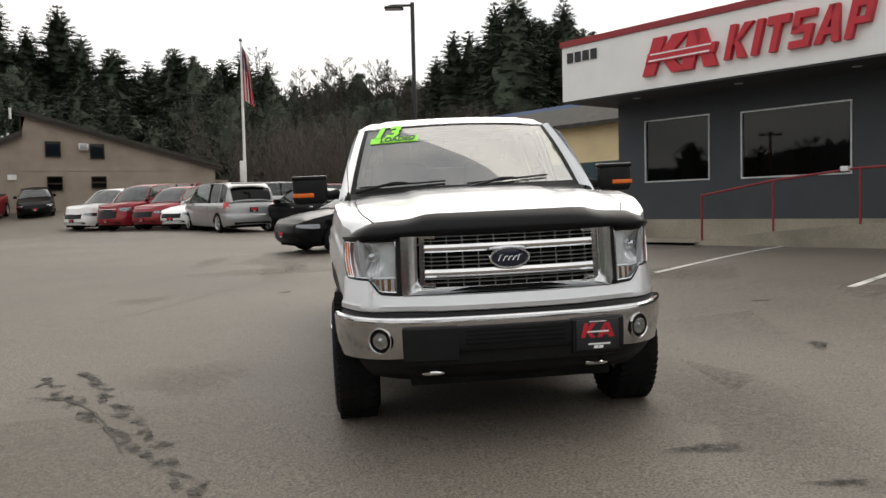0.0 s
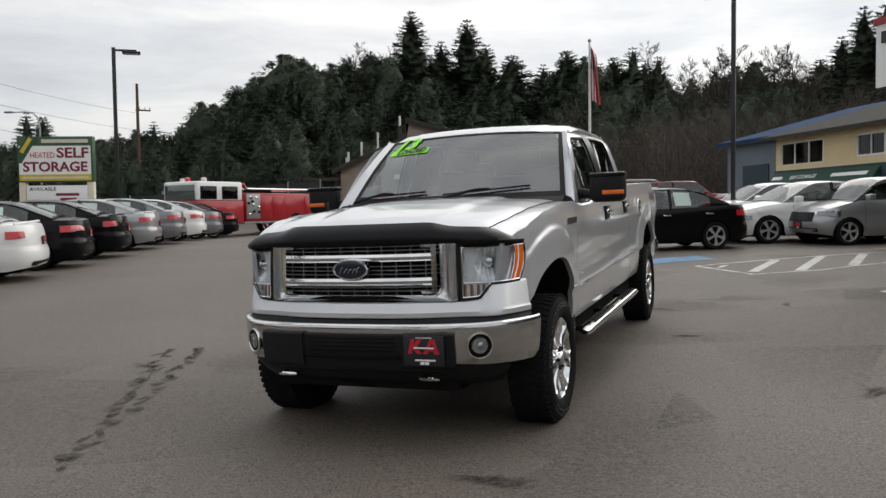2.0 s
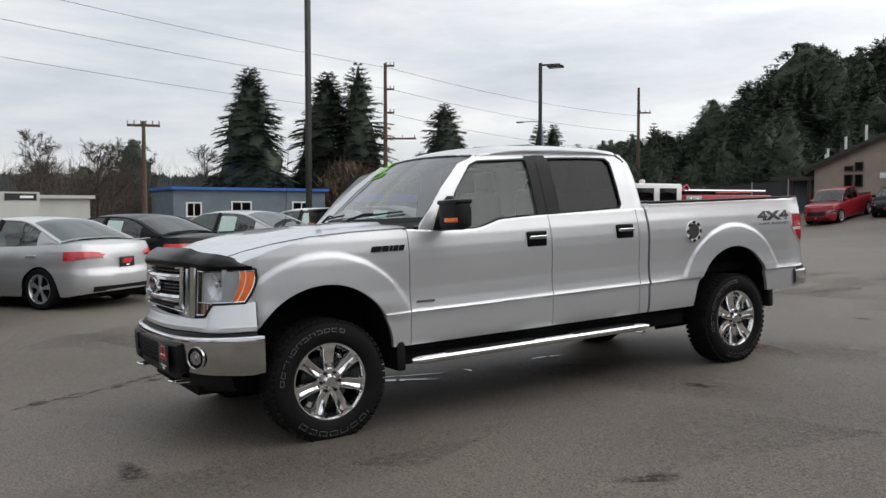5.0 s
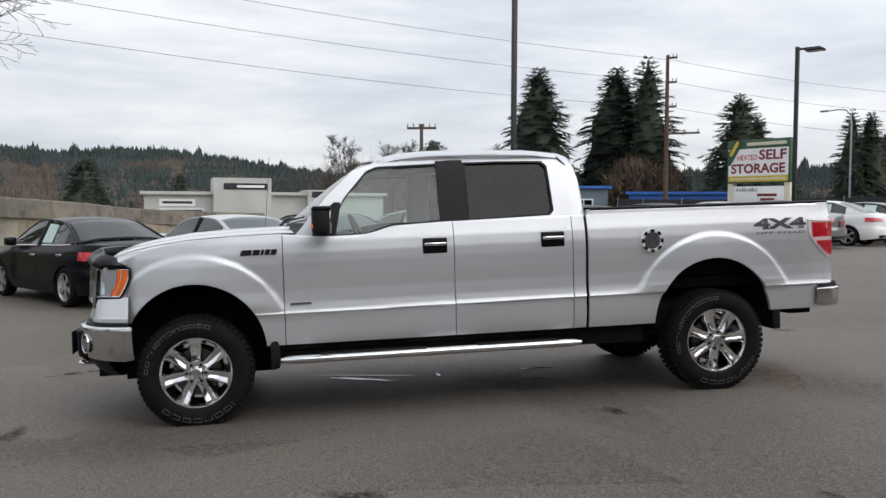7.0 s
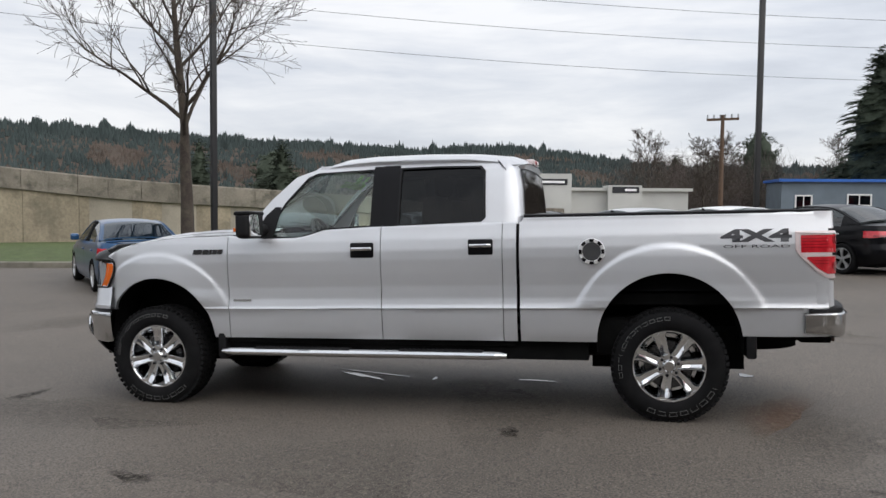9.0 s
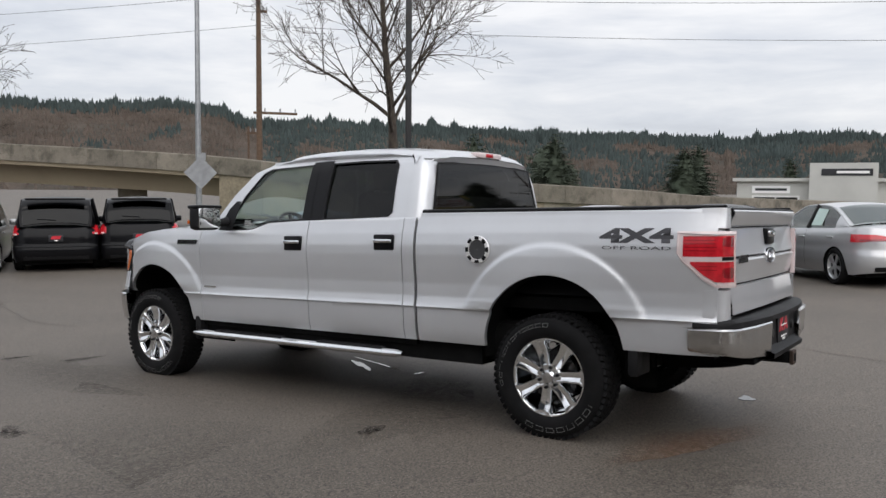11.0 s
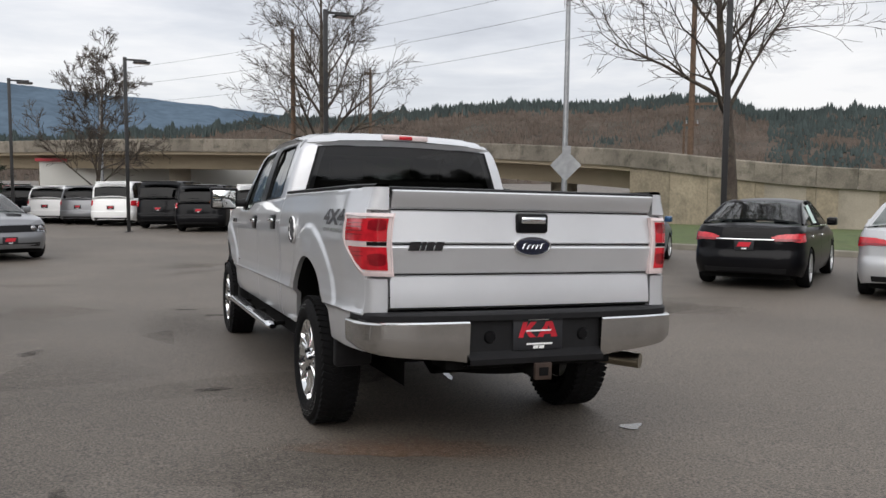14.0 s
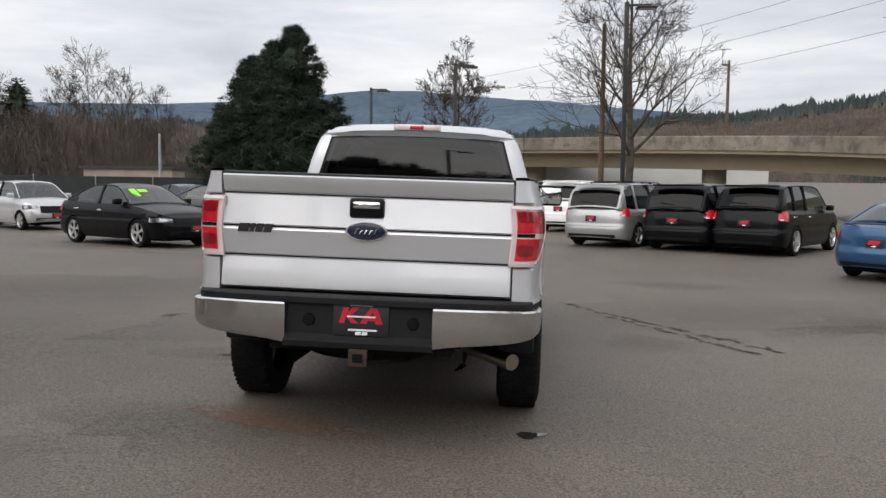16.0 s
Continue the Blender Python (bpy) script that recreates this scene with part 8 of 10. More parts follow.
    def across(px, lift=0.0):
        return [(px, g_top(px) * t, g_z(px) + lift + 0.05 * (1 - abs(t) ** 2.6)) for t in np.linspace(1, -1, 9)]

    for nm, lo_, hi_, mt in (("windshield", g0, g1, M["car_glass"]), ("roof", g1, g2, paint), ("rear_frame", g2, g3, paint)):
        b = bmesh.new()
        sheet(b, [across(float(px)) for px in np.linspace(lo_, hi_, 21)])
        o = part(nm, b, mt, car, smooth=50)
    b = bmesh.new()
    f0, f1 = (0.05, 0.95) if kind in ("sedan", "coupe") else (0.11, 0.95)
    sheet(b, [[(p[0] - 0.018, p[1] * (0.93 if f0 > 0.1 else 0.91), p[2] + 0.014) for p in across(g2 + (g3 - g2) * float(v))] for v in np.linspace(f0, f1, 19)])
    part("rear_window", b, M[gm], car, smooth=50)
    if f0 > 0.1:
        b = bmesh.new()
        box(b, g2 - 0.20, g2 + 0.06, -g_top(g2) * 0.86, g_top(g2) * 0.86, H - 0.035, H + 0.012, 0.015)
        part("roof_spoiler", b, paint, car)
        b = bmesh.new()
        tube(b, [(p[0] - 0.03, p[1], p[2] + 0.02) for p in (across(g2 + (g3 - g2) * 0.86)[4], across(g2 + (g3 - g2) * 0.80)[2])], 0.012, 5)
        part("rear_wiper", b, M["black"], car)
    elif kind == "sedan" and not tail_wide:
        b = bmesh.new()
        tube(b, [(-L / 2 + 0.12 + 0.25 * v * v, v * 0.72, 1.10 - 0.03 * v * v) for v in np.linspace(-1, 1, 9)], 0.022, 6)
        part("trunk_lip", b, paint, car, smooth=50)
    mid_x = (g1 + g2) / 2 + 0.08
    ge = {"sedan": -1.30, "coupe": -1.2}.get(kind, g2 + 0.02)
    for s in (1, -1):
        for lo_, hi_, mt in ((g0, mid_x, "car_glass"), (mid_x, ge, gm), (ge, g3, "")):
            b = bmesh.new()
            cols = sorted({lo_, hi_, *[v for v in gx if hi_ < v < lo_]}, reverse=True)
            sheet(b, [[(px, s * (g_base(px) + (g_top(px) - g_base(px)) * t + 0.02 * math.sin(t * 3.1)), top_z(px) - 0.01 + (g_z(px) - top_z(px) + 0.01) * t) for t in np.linspace(0, 1, 5)] for px in cols])
            part("side_window" if mt else "roof_pillar", b, M[mt] if mt else paint, car, smooth=50)
        # pillars
        for a, c, wd in ((g0, g1, 0.035), (g2, g3, 0.055)):
            b = bmesh.new()
            pts = [(px, s * g_top(px), g_z(px)) for px in np.linspace(a, c, 8)]
            tube(b, pts, wd * 0.42, 6)
            part("pillar", b, paint, car, smooth=50)
        b = bmesh.new()
        tube(b, [(px, s * g_top(px), g_z(px)) for px in np.linspace(g1, g2, 9)], 0.016, 6)
        part("roof_rail", b, paint, car, smooth=50)
        b = bmesh.new()
        tube(b, [(mid_x, s * (g_base(mid_x) + 0.012), top_z(mid_x)), (mid_x - 0.05, s * (g_top(mid_x) + 0.012), g_z(mid_x))], 0.04, 5)
        part("centre_pillar", b, M["black"], car)
        if kind in ("minivan", "suv", "bigsuv"):
            q = g2 + 0.42 * (mid_x - g2) * 0.9
            b = bmesh.new()
            tube(b, [(q, s * (g_base(q) + 0.012), top_z(q)), (q - 0.06, s * (g_top(q) + 0.012), g_z(q))], 0.045, 5)
            part("rear_pillar", b, paint if kind != "bigsuv" else M["black"], car)
        if kind == "sedan" and chrome_strip:
            b = bmesh.new()
            tube(b, [(px, s * (g_base(px) + 0.015), top_z(px) + 0.005) for px in np.linspace(g0 - 0.1, g3 + 0.2, 10)], 0.012, 5)
            part("window_strip", b, M["chrome"], car)
        # mirrors, handles
        b = bmesh.new()
        mx = g0 - 0.32
        box(b, mx - 0.10, mx + 0.08, plan(mx) - 0.04, plan(mx) + 0.14, top_z(mx) + 0.0, top_z(mx) + 0.15, 0.035, Matrix.Diagonal((1, s, 1, 1)))
        part("door_mirror", b, paint, car)
        for hx in (mid_x + 0.12, mid_x - 0.95):
            b = bmesh.new()
            hz = top_z(hx) - 0.16
            box(b, hx - 0.10, hx + 0.10, plan(hx) - inset(hz, top_z(hx)) - 0.004, plan(hx) - inset(hz, top_z(hx)) + 0.028, hz - 0.018, hz + 0.018, 0.008, Matrix.Diagonal((1, s, 1, 1)))
            part("door_handle", b, M["chrome"] if colour in ("black", "navy") else paint, car)
        # door seams
        b = bmesh.new()
        for hx in (g0 - 0.25, mid_x, mid_x - 1.05):
            if hx > -B / 2 + 0.1:
                sheet(b, [[(hx + e, s * (plan(hx) - inset(z, top_z(hx)) + 0.0025), z) for e in (-0.005, 0.005)] for z in np.linspace(0.32, top_z(hx) - 0.03, 10)])
        part("door_seam", b, M["under"], car)
    # plan curve by arc length, for lamps and bumpers
    ARC = {}
    for e in (1, -1):
        arc = [(float(v), plan(e * float(v))) for v in L / 2 * (1 - np.linspace(0, 1, 80) ** 3.2 * 0.5)]
        arc[0] = (L / 2, 0.0)
        far = [0.0]
        for p, q in zip(arc, arc[1:]):
            far.append(far[-1] + math.hypot(q[0] - p[0], q[1] - p[1]))
        ARC[e] = (far, [p[0] for p in arc], [p[1] for p in arc])

    def wrap(s_, z, off, end):
        q = abs(s_)
        far, fx_, fy_ = ARC[end]
        ax, ay = float(np.interp(q, far, fx_)), float(np.interp(q, far, fy_))
        ax2, ay2 = float(np.interp(q + 0.03, far, fx_)), float(np.interp(q + 0.03, far, fy_))
        d = Vector((ax2 - ax, ay2 - ay))
        d = d.normalized() if d.length > 1e-6 else Vector((0, 1))
        sd = 1 if s_ >= 0 else -1
        ins = inset(z, max(top_z(end * min(ax, L / 2 - 0.05)), z + 0.02))
        return (end * (ax + (off - ins) * d.y) - tuck(end * ax, z), sd * (ay - (off - ins) * d.x), z)

    def band(nm, s0, s1, z0, z1, off, end, mat, lab="", n=14, taper=0.0):
        b_ = bmesh.new()
        ss = np.linspace(s0, s1, n)
        cut = {float(v): taper * max(0.0, 1 - 1.6 * k_ / (n - 1)) for k_, v in enumerate(ss)}
        sheet(b_, [[wrap(v, z + (z1 - z0) * cut[float(v)] * (1 if z < z1 - 1e-6 else -0.15), o_, end) for v in ss] for z, o_ in ((z0, 0.0), (z0, off), ((z0 + z1) / 2, off * 1.15), (z1, off), (z1, 0.0))])
        return part(nm, b_, mat, car, lab, smooth=50)

    hw = W / 2
    tall = boxy
    hz0, hz1 = (0.66, 0.80) if kind != "bigsuv" else (0.80, 0.98)
    if kind == "sedan" or kind == "coupe":
        hz0, hz1 = 0.60, 0.70
    for s in (1, -1):
        lamp = band("headlight", s * hw * 0.62, s * (hw + 0.26), hz0, hz1, 0.014, 1, M["car_lamp"], taper=0.4)
        b = bmesh.new()
        ss = np.linspace(s * hw * 0.62, s * (hw + 0.26), 10)
        sheet(b, [[wrap(v, z, 0.024, 1) for v in ss] for z in (hz0, hz1)])
        part("lens", b, M["lamp_clear"], lamp)
        tz0, tz1 = (0.80, 0.97) if not tall else (0.86, 1.10)
        inner = 0.45 if tail_wide and not tall else 0.82
        t_ = band("tail_lamp", s * hw * inner, s * (hw + 0.22), tz0, tz1 - (0.03 if not tall else 0), 0.016, -1, M["red_lens"], taper=0.45 if tail_wide and not tall else 0.15)
        b = bmesh.new()
        ss = np.linspace(s * hw * (inner + 0.05), s * (hw * 0.98), 8)
        sheet(b, [[wrap(v, z, 0.026, -1) for v in ss] for z in (tz0 + 0.02, tz0 + 0.055)])
        part("reverse_lens", b, M["white_lens"] if kind in ("suv", "minivan") else M["red_deep"], t_)
    if kind == "coupe":
        band("front_grille", -hw * 0.88, hw * 0.88, 0.635, 0.785, 0.012, 1, M["black_gloss"], "slim black front grille")
        for v in (-0.74, -0.53, 0.53, 0.74):
            b = bmesh.new()
            c_ = Vector(wrap(v * hw, 0.71, 0.018, 1))
            bmesh.ops.create_uvsphere(b, u_segments=14, v_segments=8, radius=0.062, matrix=Matrix.Translation(c_) @ Matrix.Diagonal((0.5, 1, 1, 1)))
            part("round_headlight", b, M["car_lamp"], car)
        for v in (0.36, -0.36):
            b = bmesh.new()
            z_ = top_z(1.55) + 0.035
            sheet(b, [[(1.72, v - 0.13, top_z(1.72) + 0.02), (1.72, v + 0.13, top_z(1.72) + 0.02)], [(1.70, v - 0.13, z_ + 0.022), (1.70, v + 0.13, z_ + 0.022)], [(1.25, v - 0.10, top_z(1.25) + 0.045), (1.25, v + 0.10, top_z(1.25) + 0.045)]])
            part("hood_scoop", b, M["black"], car)
    else:
        band("front_grille", -hw * 0.55, hw * 0.55, 0.50 if not tall else 0.55, hz1 - 0.03, 0.012, 1, M["black_gloss"], "black front grille")
    band("front_intake", -hw * 0.7, hw * 0.7, 0.26, 0.40, 0.012, 1, M["black"])
    if chrome_strip:
        band("grille_strip", -hw * 0.5, hw * 0.5, hz1 - 0.06, hz1 - 0.04, 0.024, 1, M["chrome"])
        band("trunk_strip", -hw * 0.5, hw * 0.5, 0.83 if not tall else 0.60, 0.85 if not tall else 0.615, 0.02, -1, M["chrome"])
    band("rear_skirt", -hw * 0.72, hw * 0.72, 0.285, 0.37, 0.024, -1, M["black"])
    if tall:
        band("bumper_step", -hw * 0.9, hw * 0.9, 0.60, 0.63, 0.03, -1, M["black"] if colour == "black" else paint)
    band("gate_seam", -hw * 0.80, hw * 0.80, 0.655, 0.663, 0.004, -1, M["under"])
    # plate: black with a red logo
    if plate:
        for end, z in ((1, 0.46), (-1, 0.74 if not tall else 0.80)):
            xp = end * (L / 2 + 0.012) - tuck(end * L / 2, z - 0.07)
            m = Matrix(((0, 0, end, xp), (end, 0, 0, 0), (0, 1, 0, z), (0, 0, 0, 1)))
            b = bmesh.new()
            box(b, -0.155, 0.155, -0.08, 0.08, -0.01, 0.012, 0.003, m)
            pl = part("dealer_plate", b, M["ink"], car, "black dealer plate with a red logo")
            b = bmesh.new()
            slab(b, [(-0.115, -0.02), (0.085, -0.02), (0.12, 0.055), (-0.08, 0.055)], 0.003, m @ Matrix.Translation((0, 0, 0.012)))
            part("logo_shape", b, M["sign_red"], pl, smooth=0)
            b = bmesh.new()
            slab(b, [(-0.04, -0.062), (0.04, -0.062), (0.05, -0.04), (-0.03, -0.04)], 0.003, m @ Matrix.Translation((0, 0, 0.012)))
            part("print_bar", b, M["sign_white"], pl, smooth=0)
    # seats behind the glass
    b = bmesh.new()
    for sx in ((g0 + g1) / 2 - 0.75, (g0 + g1) / 2 - 1.65):
        if sx > g3 + 0.3:
            for sy in (0.36, -0.36):
                box(b, sx - 0.09, sx + 0.09, sy - 0.24, sy + 0.24, 0.6, H - 0.45, 0.05)
                box(b, sx - 0.12, sx - 0.02, sy - 0.12, sy + 0.12, H - 0.43, H - 0.26, 0.03)
    box(b, g0 - 0.55, g0 + 0.05, -hw + 0.2, hw - 0.2, 0.7, top_z(g0) - 0.01, 0.05)
    part("seat", b, M["dash"], car)
    if sheet_paper:
        for s in (1, -1):
            b = bmesh.new()
            p0, p1 = mid_x - 0.12, mid_x - 0.52
            sheet(b, [[(v, s * (g_base(v) + (g_top(v) - g_base(v)) * t + 0.026), top_z(v) + (g_z(v) - top_z(v)) * t) for v in (p0, p1)] for t in (0.12, 0.86)])
            part("price_sheet", b, M["paper"], car, "pale green price sheet in the window", smooth=0)
    if sticker:
        b = bmesh.new()
        for y0, y1, t0, t1 in ((-0.50, -0.34, 0.35, 0.75), (-0.30, -0.05, 0.55, 0.70)):
            sheet(b, [[(g0 + (g1 - g0) * t, v, g_z(g0 + (g1 - g0) * t) + 0.006 + 0.05 * (1 - abs(v / g_top(g1)) ** 2.6)) for v in (y0, y1)] for t in (t0, t1)])
        part("price_sticker", b, M["lime"], car, "lime green windshield sticker", smooth=0)
    if kind == "pickup":
        b = bmesh.new()
        box(b, -L / 2 + 0.1, -0.95, -W / 2 + 0.18, W / 2 - 0.18, 1.19, 1.235, 0.01)
        part("bed_cover", b, M["black"], car)
    # wheels
    for cx in (B / 2, -B / 2):
        for s in (1, -1):
            w = new("wheel", WHEEL_MESH[0])
            w.parent = car
            w.matrix_basis = Matrix.Translation((cx, s * (W / 2 - 0.115), R)) @ pose(0, 0, 0, 0, 0, 0 if s == 1 else 180) @ Matrix.Scale(R, 4) @ pose(0, 0, 0, 0, random.uniform(0, 360), 0)
            for nm, me in (("rim", WHEEL_MESH[1]), ("brake", WHEEL_MESH[2])):
                o = new(nm, me)
                o.parent = w
    # stand on the sloping ground
    h = radians(heading)
    c, s = math.cos(h), math.sin(h)
    zf, zr = ground_z(x + c * B / 2, y + s * B / 2), ground_z(x - c * B / 2, y - s * B / 2)
    zl, zg = ground_z(x - s * 0.8, y + c * 0.8), ground_z(x + s * 0.8, y - c * 0.8)
    f = Vector((c, s, (zf - zr) / B)).normalized()
    l_ = Vector((-s, c, (zl - zg) / 1.6))
    l_ = (l_ - f * l_.dot(f)).normalized()
    u = f.cross(l_)
    car.matrix_world = Matrix(((f.x, l_.x, u.x, x), (f.y, l_.y, u.y, y), (f.z, l_.z, u.z, (zf + zr) / 2 + 0.002), (0, 0, 0, 1))) @ Matrix.Scale(size, 4)
    return car


# arc of cars along the road side, tails to the lot: tail place, heading, kind, colour, label
for kind, colour, tx, ty, hd, lab, cat, kw in (
        ("sedan", "black", -10.0, 6.6, 220, "black sedan with red tail lamps parked tail to the lot", "sedan", dict(sheet_paper=True, chrome_strip=True)),
        ("sedan", "pearl", -8.55, 4.87, 221, "silver-white sedan with dark red tail lamps", "sedan", dict()),
        ("sedan", "black", -7.25, 2.55, 223, "black sedan with a chrome trunk strip", "sedan", dict(chrome_strip=True, sheet_paper=True)),
        ("sedan", "blue", -6.05, -0.55, 230, "mid-blue sedan parked beside the grass strip", "sedan", dict(tail_wide=False, size=0.91)),
        ("suv", "black", -4.70, -5.35, 240, "black crossover with red tail lamps", "car", dict(dark_glass=True, size=0.94, name="crossover")),
        ("minivan", "black", -3.15, -6.15, 242, "black minivan with a chrome bumper line", "minivan", dict(dark_glass=True, size=0.93, chrome_strip=True)),
        ("minivan", "silver", -1.20, -6.9, 243, "silver minivan with wide red tail lamps", "minivan", dict(dark_glass=True, size=0.93)),
        ("minivan", "black", -1.75, -13.2, 252, "dark minivan between the white and silver ones", "minivan", dict(dark_glass=True)),
        ("minivan", "white", 0.0, -14.0, 252, "white minivan with dark rear glass", "minivan", dict(dark_glass=True)),
        ("minivan", "black", 1.9, -17.6, 256, "dark minivan in the far row", "minivan", dict(dark_glass=True)),
        ("bigsuv", "black", 3.5, -20.6, 254, "large black sport utility vehicle in the far row", "car", dict(dark_glass=True, name="sport_utility")),
        ("bigsuv", "white", 5.6, -23.6, 255, "large white sport utility vehicle in the far row", "car", dict(dark_glass=True, name="sport_utility")),
        ("suv", "grey", 7.2, -25.6, 256, "dark grey crossover in the far row", "car", dict(dark_glass=True, name="crossover")),
        ("suv", "white", 8.8, -27.0, 257, "white crossover in the far row", "car", dict(dark_glass=True, name="crossover")),
        ("suv", "black", 10.3, -28.2, 258, "black crossover in the far row", "car", dict(dark_glass=True, name="crossover")),
        ("minivan", "red", 11.6, -29.6, 258, "dark red minivan in the far row", "minivan", dict(dark_glass=True)),
        ("bigsuv", "white", 13.4, -30.8, 260, "white long sport utility vehicle in the far row", "car", dict(dark_glass=True, name="sport_utility")),
        ("pickup", "white", 16.6, -33.0, 260, "white pickup truck in the far row", "pickup truck", dict(dark_glass=True)),
        ("pickup", "red", 19.2, -35.0, 260, "red pickup truck in the far row", "pickup truck", dict(dark_glass=True)),
        ("sedan", "pearl", -11.1, 9.0, 223, "silver-white sedan with large alloy wheels", "sedan", dict(sheet_paper=True)),
        ("sedan", "white", -11.4, 10.9, 222, "white sedan with upright red tail lamps", "sedan", dict(sheet_paper=True, tail_wide=False)),
        ("sedan", "black", -12.9, 13.2, 221, "black sedan in the row of parked cars", "sedan", dict(sheet_paper=True)),
        ("sedan", "black", -14.4, 15.6, 220, "black sedan with upright tail lamps", "sedan", dict(sheet_paper=True, tail_wide=False)),
        ("sedan", "silver", -15.9, 18.1, 220, "silver sedan in the row of parked cars", "sedan", dict(sheet_paper=True, tail_wide=False)),
        ("sedan", "grey", -17.4, 20.6, 220, "grey sedan in the row of parked cars", "sedan", dict(sheet_paper=True)),
        ("sedan", "white", -18.9, 23.1, 220, "white sedan in the row of parked cars", "sedan", dict(sheet_paper=True)),
        ("sedan", "grey", -20.4, 25.6, 220, "grey sedan in the row of parked cars", "sedan", dict(sheet_paper=True)),
        ("sedan", "black", -21.8, 28.1, 220, "dark sedan at the end of the row", "sedan", dict())):
    half = KIND[kind]["L"] / 2 - 0.35
    c, s = math.cos(radians(hd)), math.sin(radians(hd))
    make_car(kind, colour, tx + half * c, ty + half * s, hd, lab, cat, **kw)
# single cars
for kind, colour, cx, cy, hd, lab, cat, kw in (
        ("sedan", "black", -1.75, 19.75, -144, "black sedan with five-spoke wheels beside the blue pad", "sedan", dict(sheet_paper=True, size=0.94)),
        ("sedan", "white", 1.35, 23.6, -146, "white sedan with a sloping hood", "sedan", dict()),
        ("hatch", "silver", 2.98, 23.05, -144, "silver hatchback with its nose to the lot", "hatchback", dict(sheet_paper=True)),
        ("sedan", "white", 0.0, 27.2, -146, "white sedan behind the hatchback", "sedan", dict()),
        ("hatch", "red", 5.6, 25.6, -144, "red hatchback beside the building", "hatchback", dict()),
        ("minivan", "silver", -8.1, 31.2, 126, "silver minivan with its tail to the lot", "minivan", dict(dark_glass=True)),
        ("sedan", "black", -4.6, 29.2, 135, "dark green-black sedan behind the minivan", "sedan", dict()),
        ("suv", "red", -11.0, 35.6, -118, "dark red crossover in the upper row", "car", dict(name="crossover")),
        ("sedan", "white", -9.4, 34.2, -118, "white sedan in the upper row", "sedan", dict()),
        ("bigsuv", "red", -12.9, 37.0, -118, "red sport utility vehicle with a chrome grille", "car", dict(name="sport_utility", chrome_strip=True)),
        ("pickup", "white", -14.9, 38.7, -118, "white pickup truck with a grille guard in the upper row", "pickup truck", dict(chrome_strip=True)),
        ("sedan", "black", -20.2, 41.4, -66, "black sedan beside the house", "sedan", dict(size=0.9)),
        ("pickup", "red", -21.9, 39.4, -76, "red pickup truck beside the house", "pickup truck", dict(size=0.85)),
        ("sedan", "silver", -1.5, 42.0, 10, "silver sedan in the back row", "sedan", dict()),
        ("suv", "red", -5.5, 43.5, 10, "red crossover in the back row", "car", dict(name="crossover")),
        ("bigsuv", "pearl", -8.2, 45.5, 20, "pale sport utility vehicle in the back row", "car", dict(name="sport_utility")),
        ("coupe", "grey", 6.85, -7.2, 119, "grey coupe with lime windshield sticker and hood scoops", "coupe", dict(sticker=True)),
        ("sedan", "black", 10.0, -4.2, 154, "black sedan with lime sticker and bright wheels", "sedan", dict(sticker=True)),
        ("sedan", "navy", 10.9, -11.5, 165, "dark sedan behind the coupe", "sedan", dict()),
        ("hatch", "pearl", 17.2, -9.6, 150, "silver-white hatchback on the lot edge", "hatchback", dict(sheet_paper=True)),
        ("sedan", "blue", 14.9, -16.0, 150, "blue sedan behind the black one", "sedan", dict()),
        ("sedan", "silver", 21.5, -11.5, 150, "silver sedan on the lot edge", "sedan", dict())):
    make_car(kind, colour, cx, cy, hd, lab, cat, **kw)

# fire engine
fe = thing("fire_engine", "red and white vintage fire engine", "fire engine")
fz = ground_z(-24.8, 33.0)
FE = Matrix.Translation((-24.1, 31.6, fz)) @ pose(0, 0, 0, 0, 0, 262)
bm = bmesh.new()
box(bm, -3.9, 0.9, -1.18, 1.18, 0.62, 1.95, 0.05, FE)
rear = part("pump_body", bm, PAINT["crimson"], fe)
for s in (1, -1):
    for x0, x1 in ((-3.7, -2.95), (-1.6, -0.8), (-0.75, 0.0)):
        b = bmesh.new()
        box(b, x0, x1, 1.18, 1.20, 0.75, 1.80, 0.01, FE @ Matrix.Diagonal((1, s, 1, 1)))
        part("locker_door", b, PAINT["crimson"], rear)
    b = bmesh.new()
    box(b, 0.02, 0.85, 1.17, 1.215, 0.75, 1.90, 0.01, FE @ Matrix.Diagonal((1, s, 1, 1)))
    pump = part("pump_panel", b, M["galv"], rear, "steel pump panel with gauges")
    rr = random.Random(5)
    for q in range(12):
        b = bmesh.new()
        lathe(b, [(0.07, 0.0), (0.07, 0.05), (0.001, 0.06)], 10, FE @ Matrix.Translation((rr.uniform(0.1, 0.78), s * 1.21, rr.uniform(0.85, 1.8))) @ pose(0, 0, 0, -90 * s, 0, 0))
        part("gauge", b, M["chrome"] if q % 2 else M["black"], pump)
bm = bmesh.new()
box(bm, 1.0, 3.7, -1.2, 1.2, 0.55, 1.60, 0.06, FE)
cabp = part("cab_lower", bm, PAINT["crimson"], fe)
bm = bmesh.new()
box(bm, 1.05, 3.65, -1.17, 1.17, 1.602, 2.45, 0.08, FE)
part("cab_upper", bm, PAINT["white"], fe)
for s in (1, -1):
    for x0, x1 in ((2.55, 3.45), (1.35, 2.25)):
        b = bmesh.new()
        box(b, x0, x1, 1.165, 1.19, 1.66, 2.24, 0.02, FE @ Matrix.Diagonal((1, s, 1, 1)))
        part("cab_window", b, M["car_glass_dark"], fe)
bm = bmesh.new()
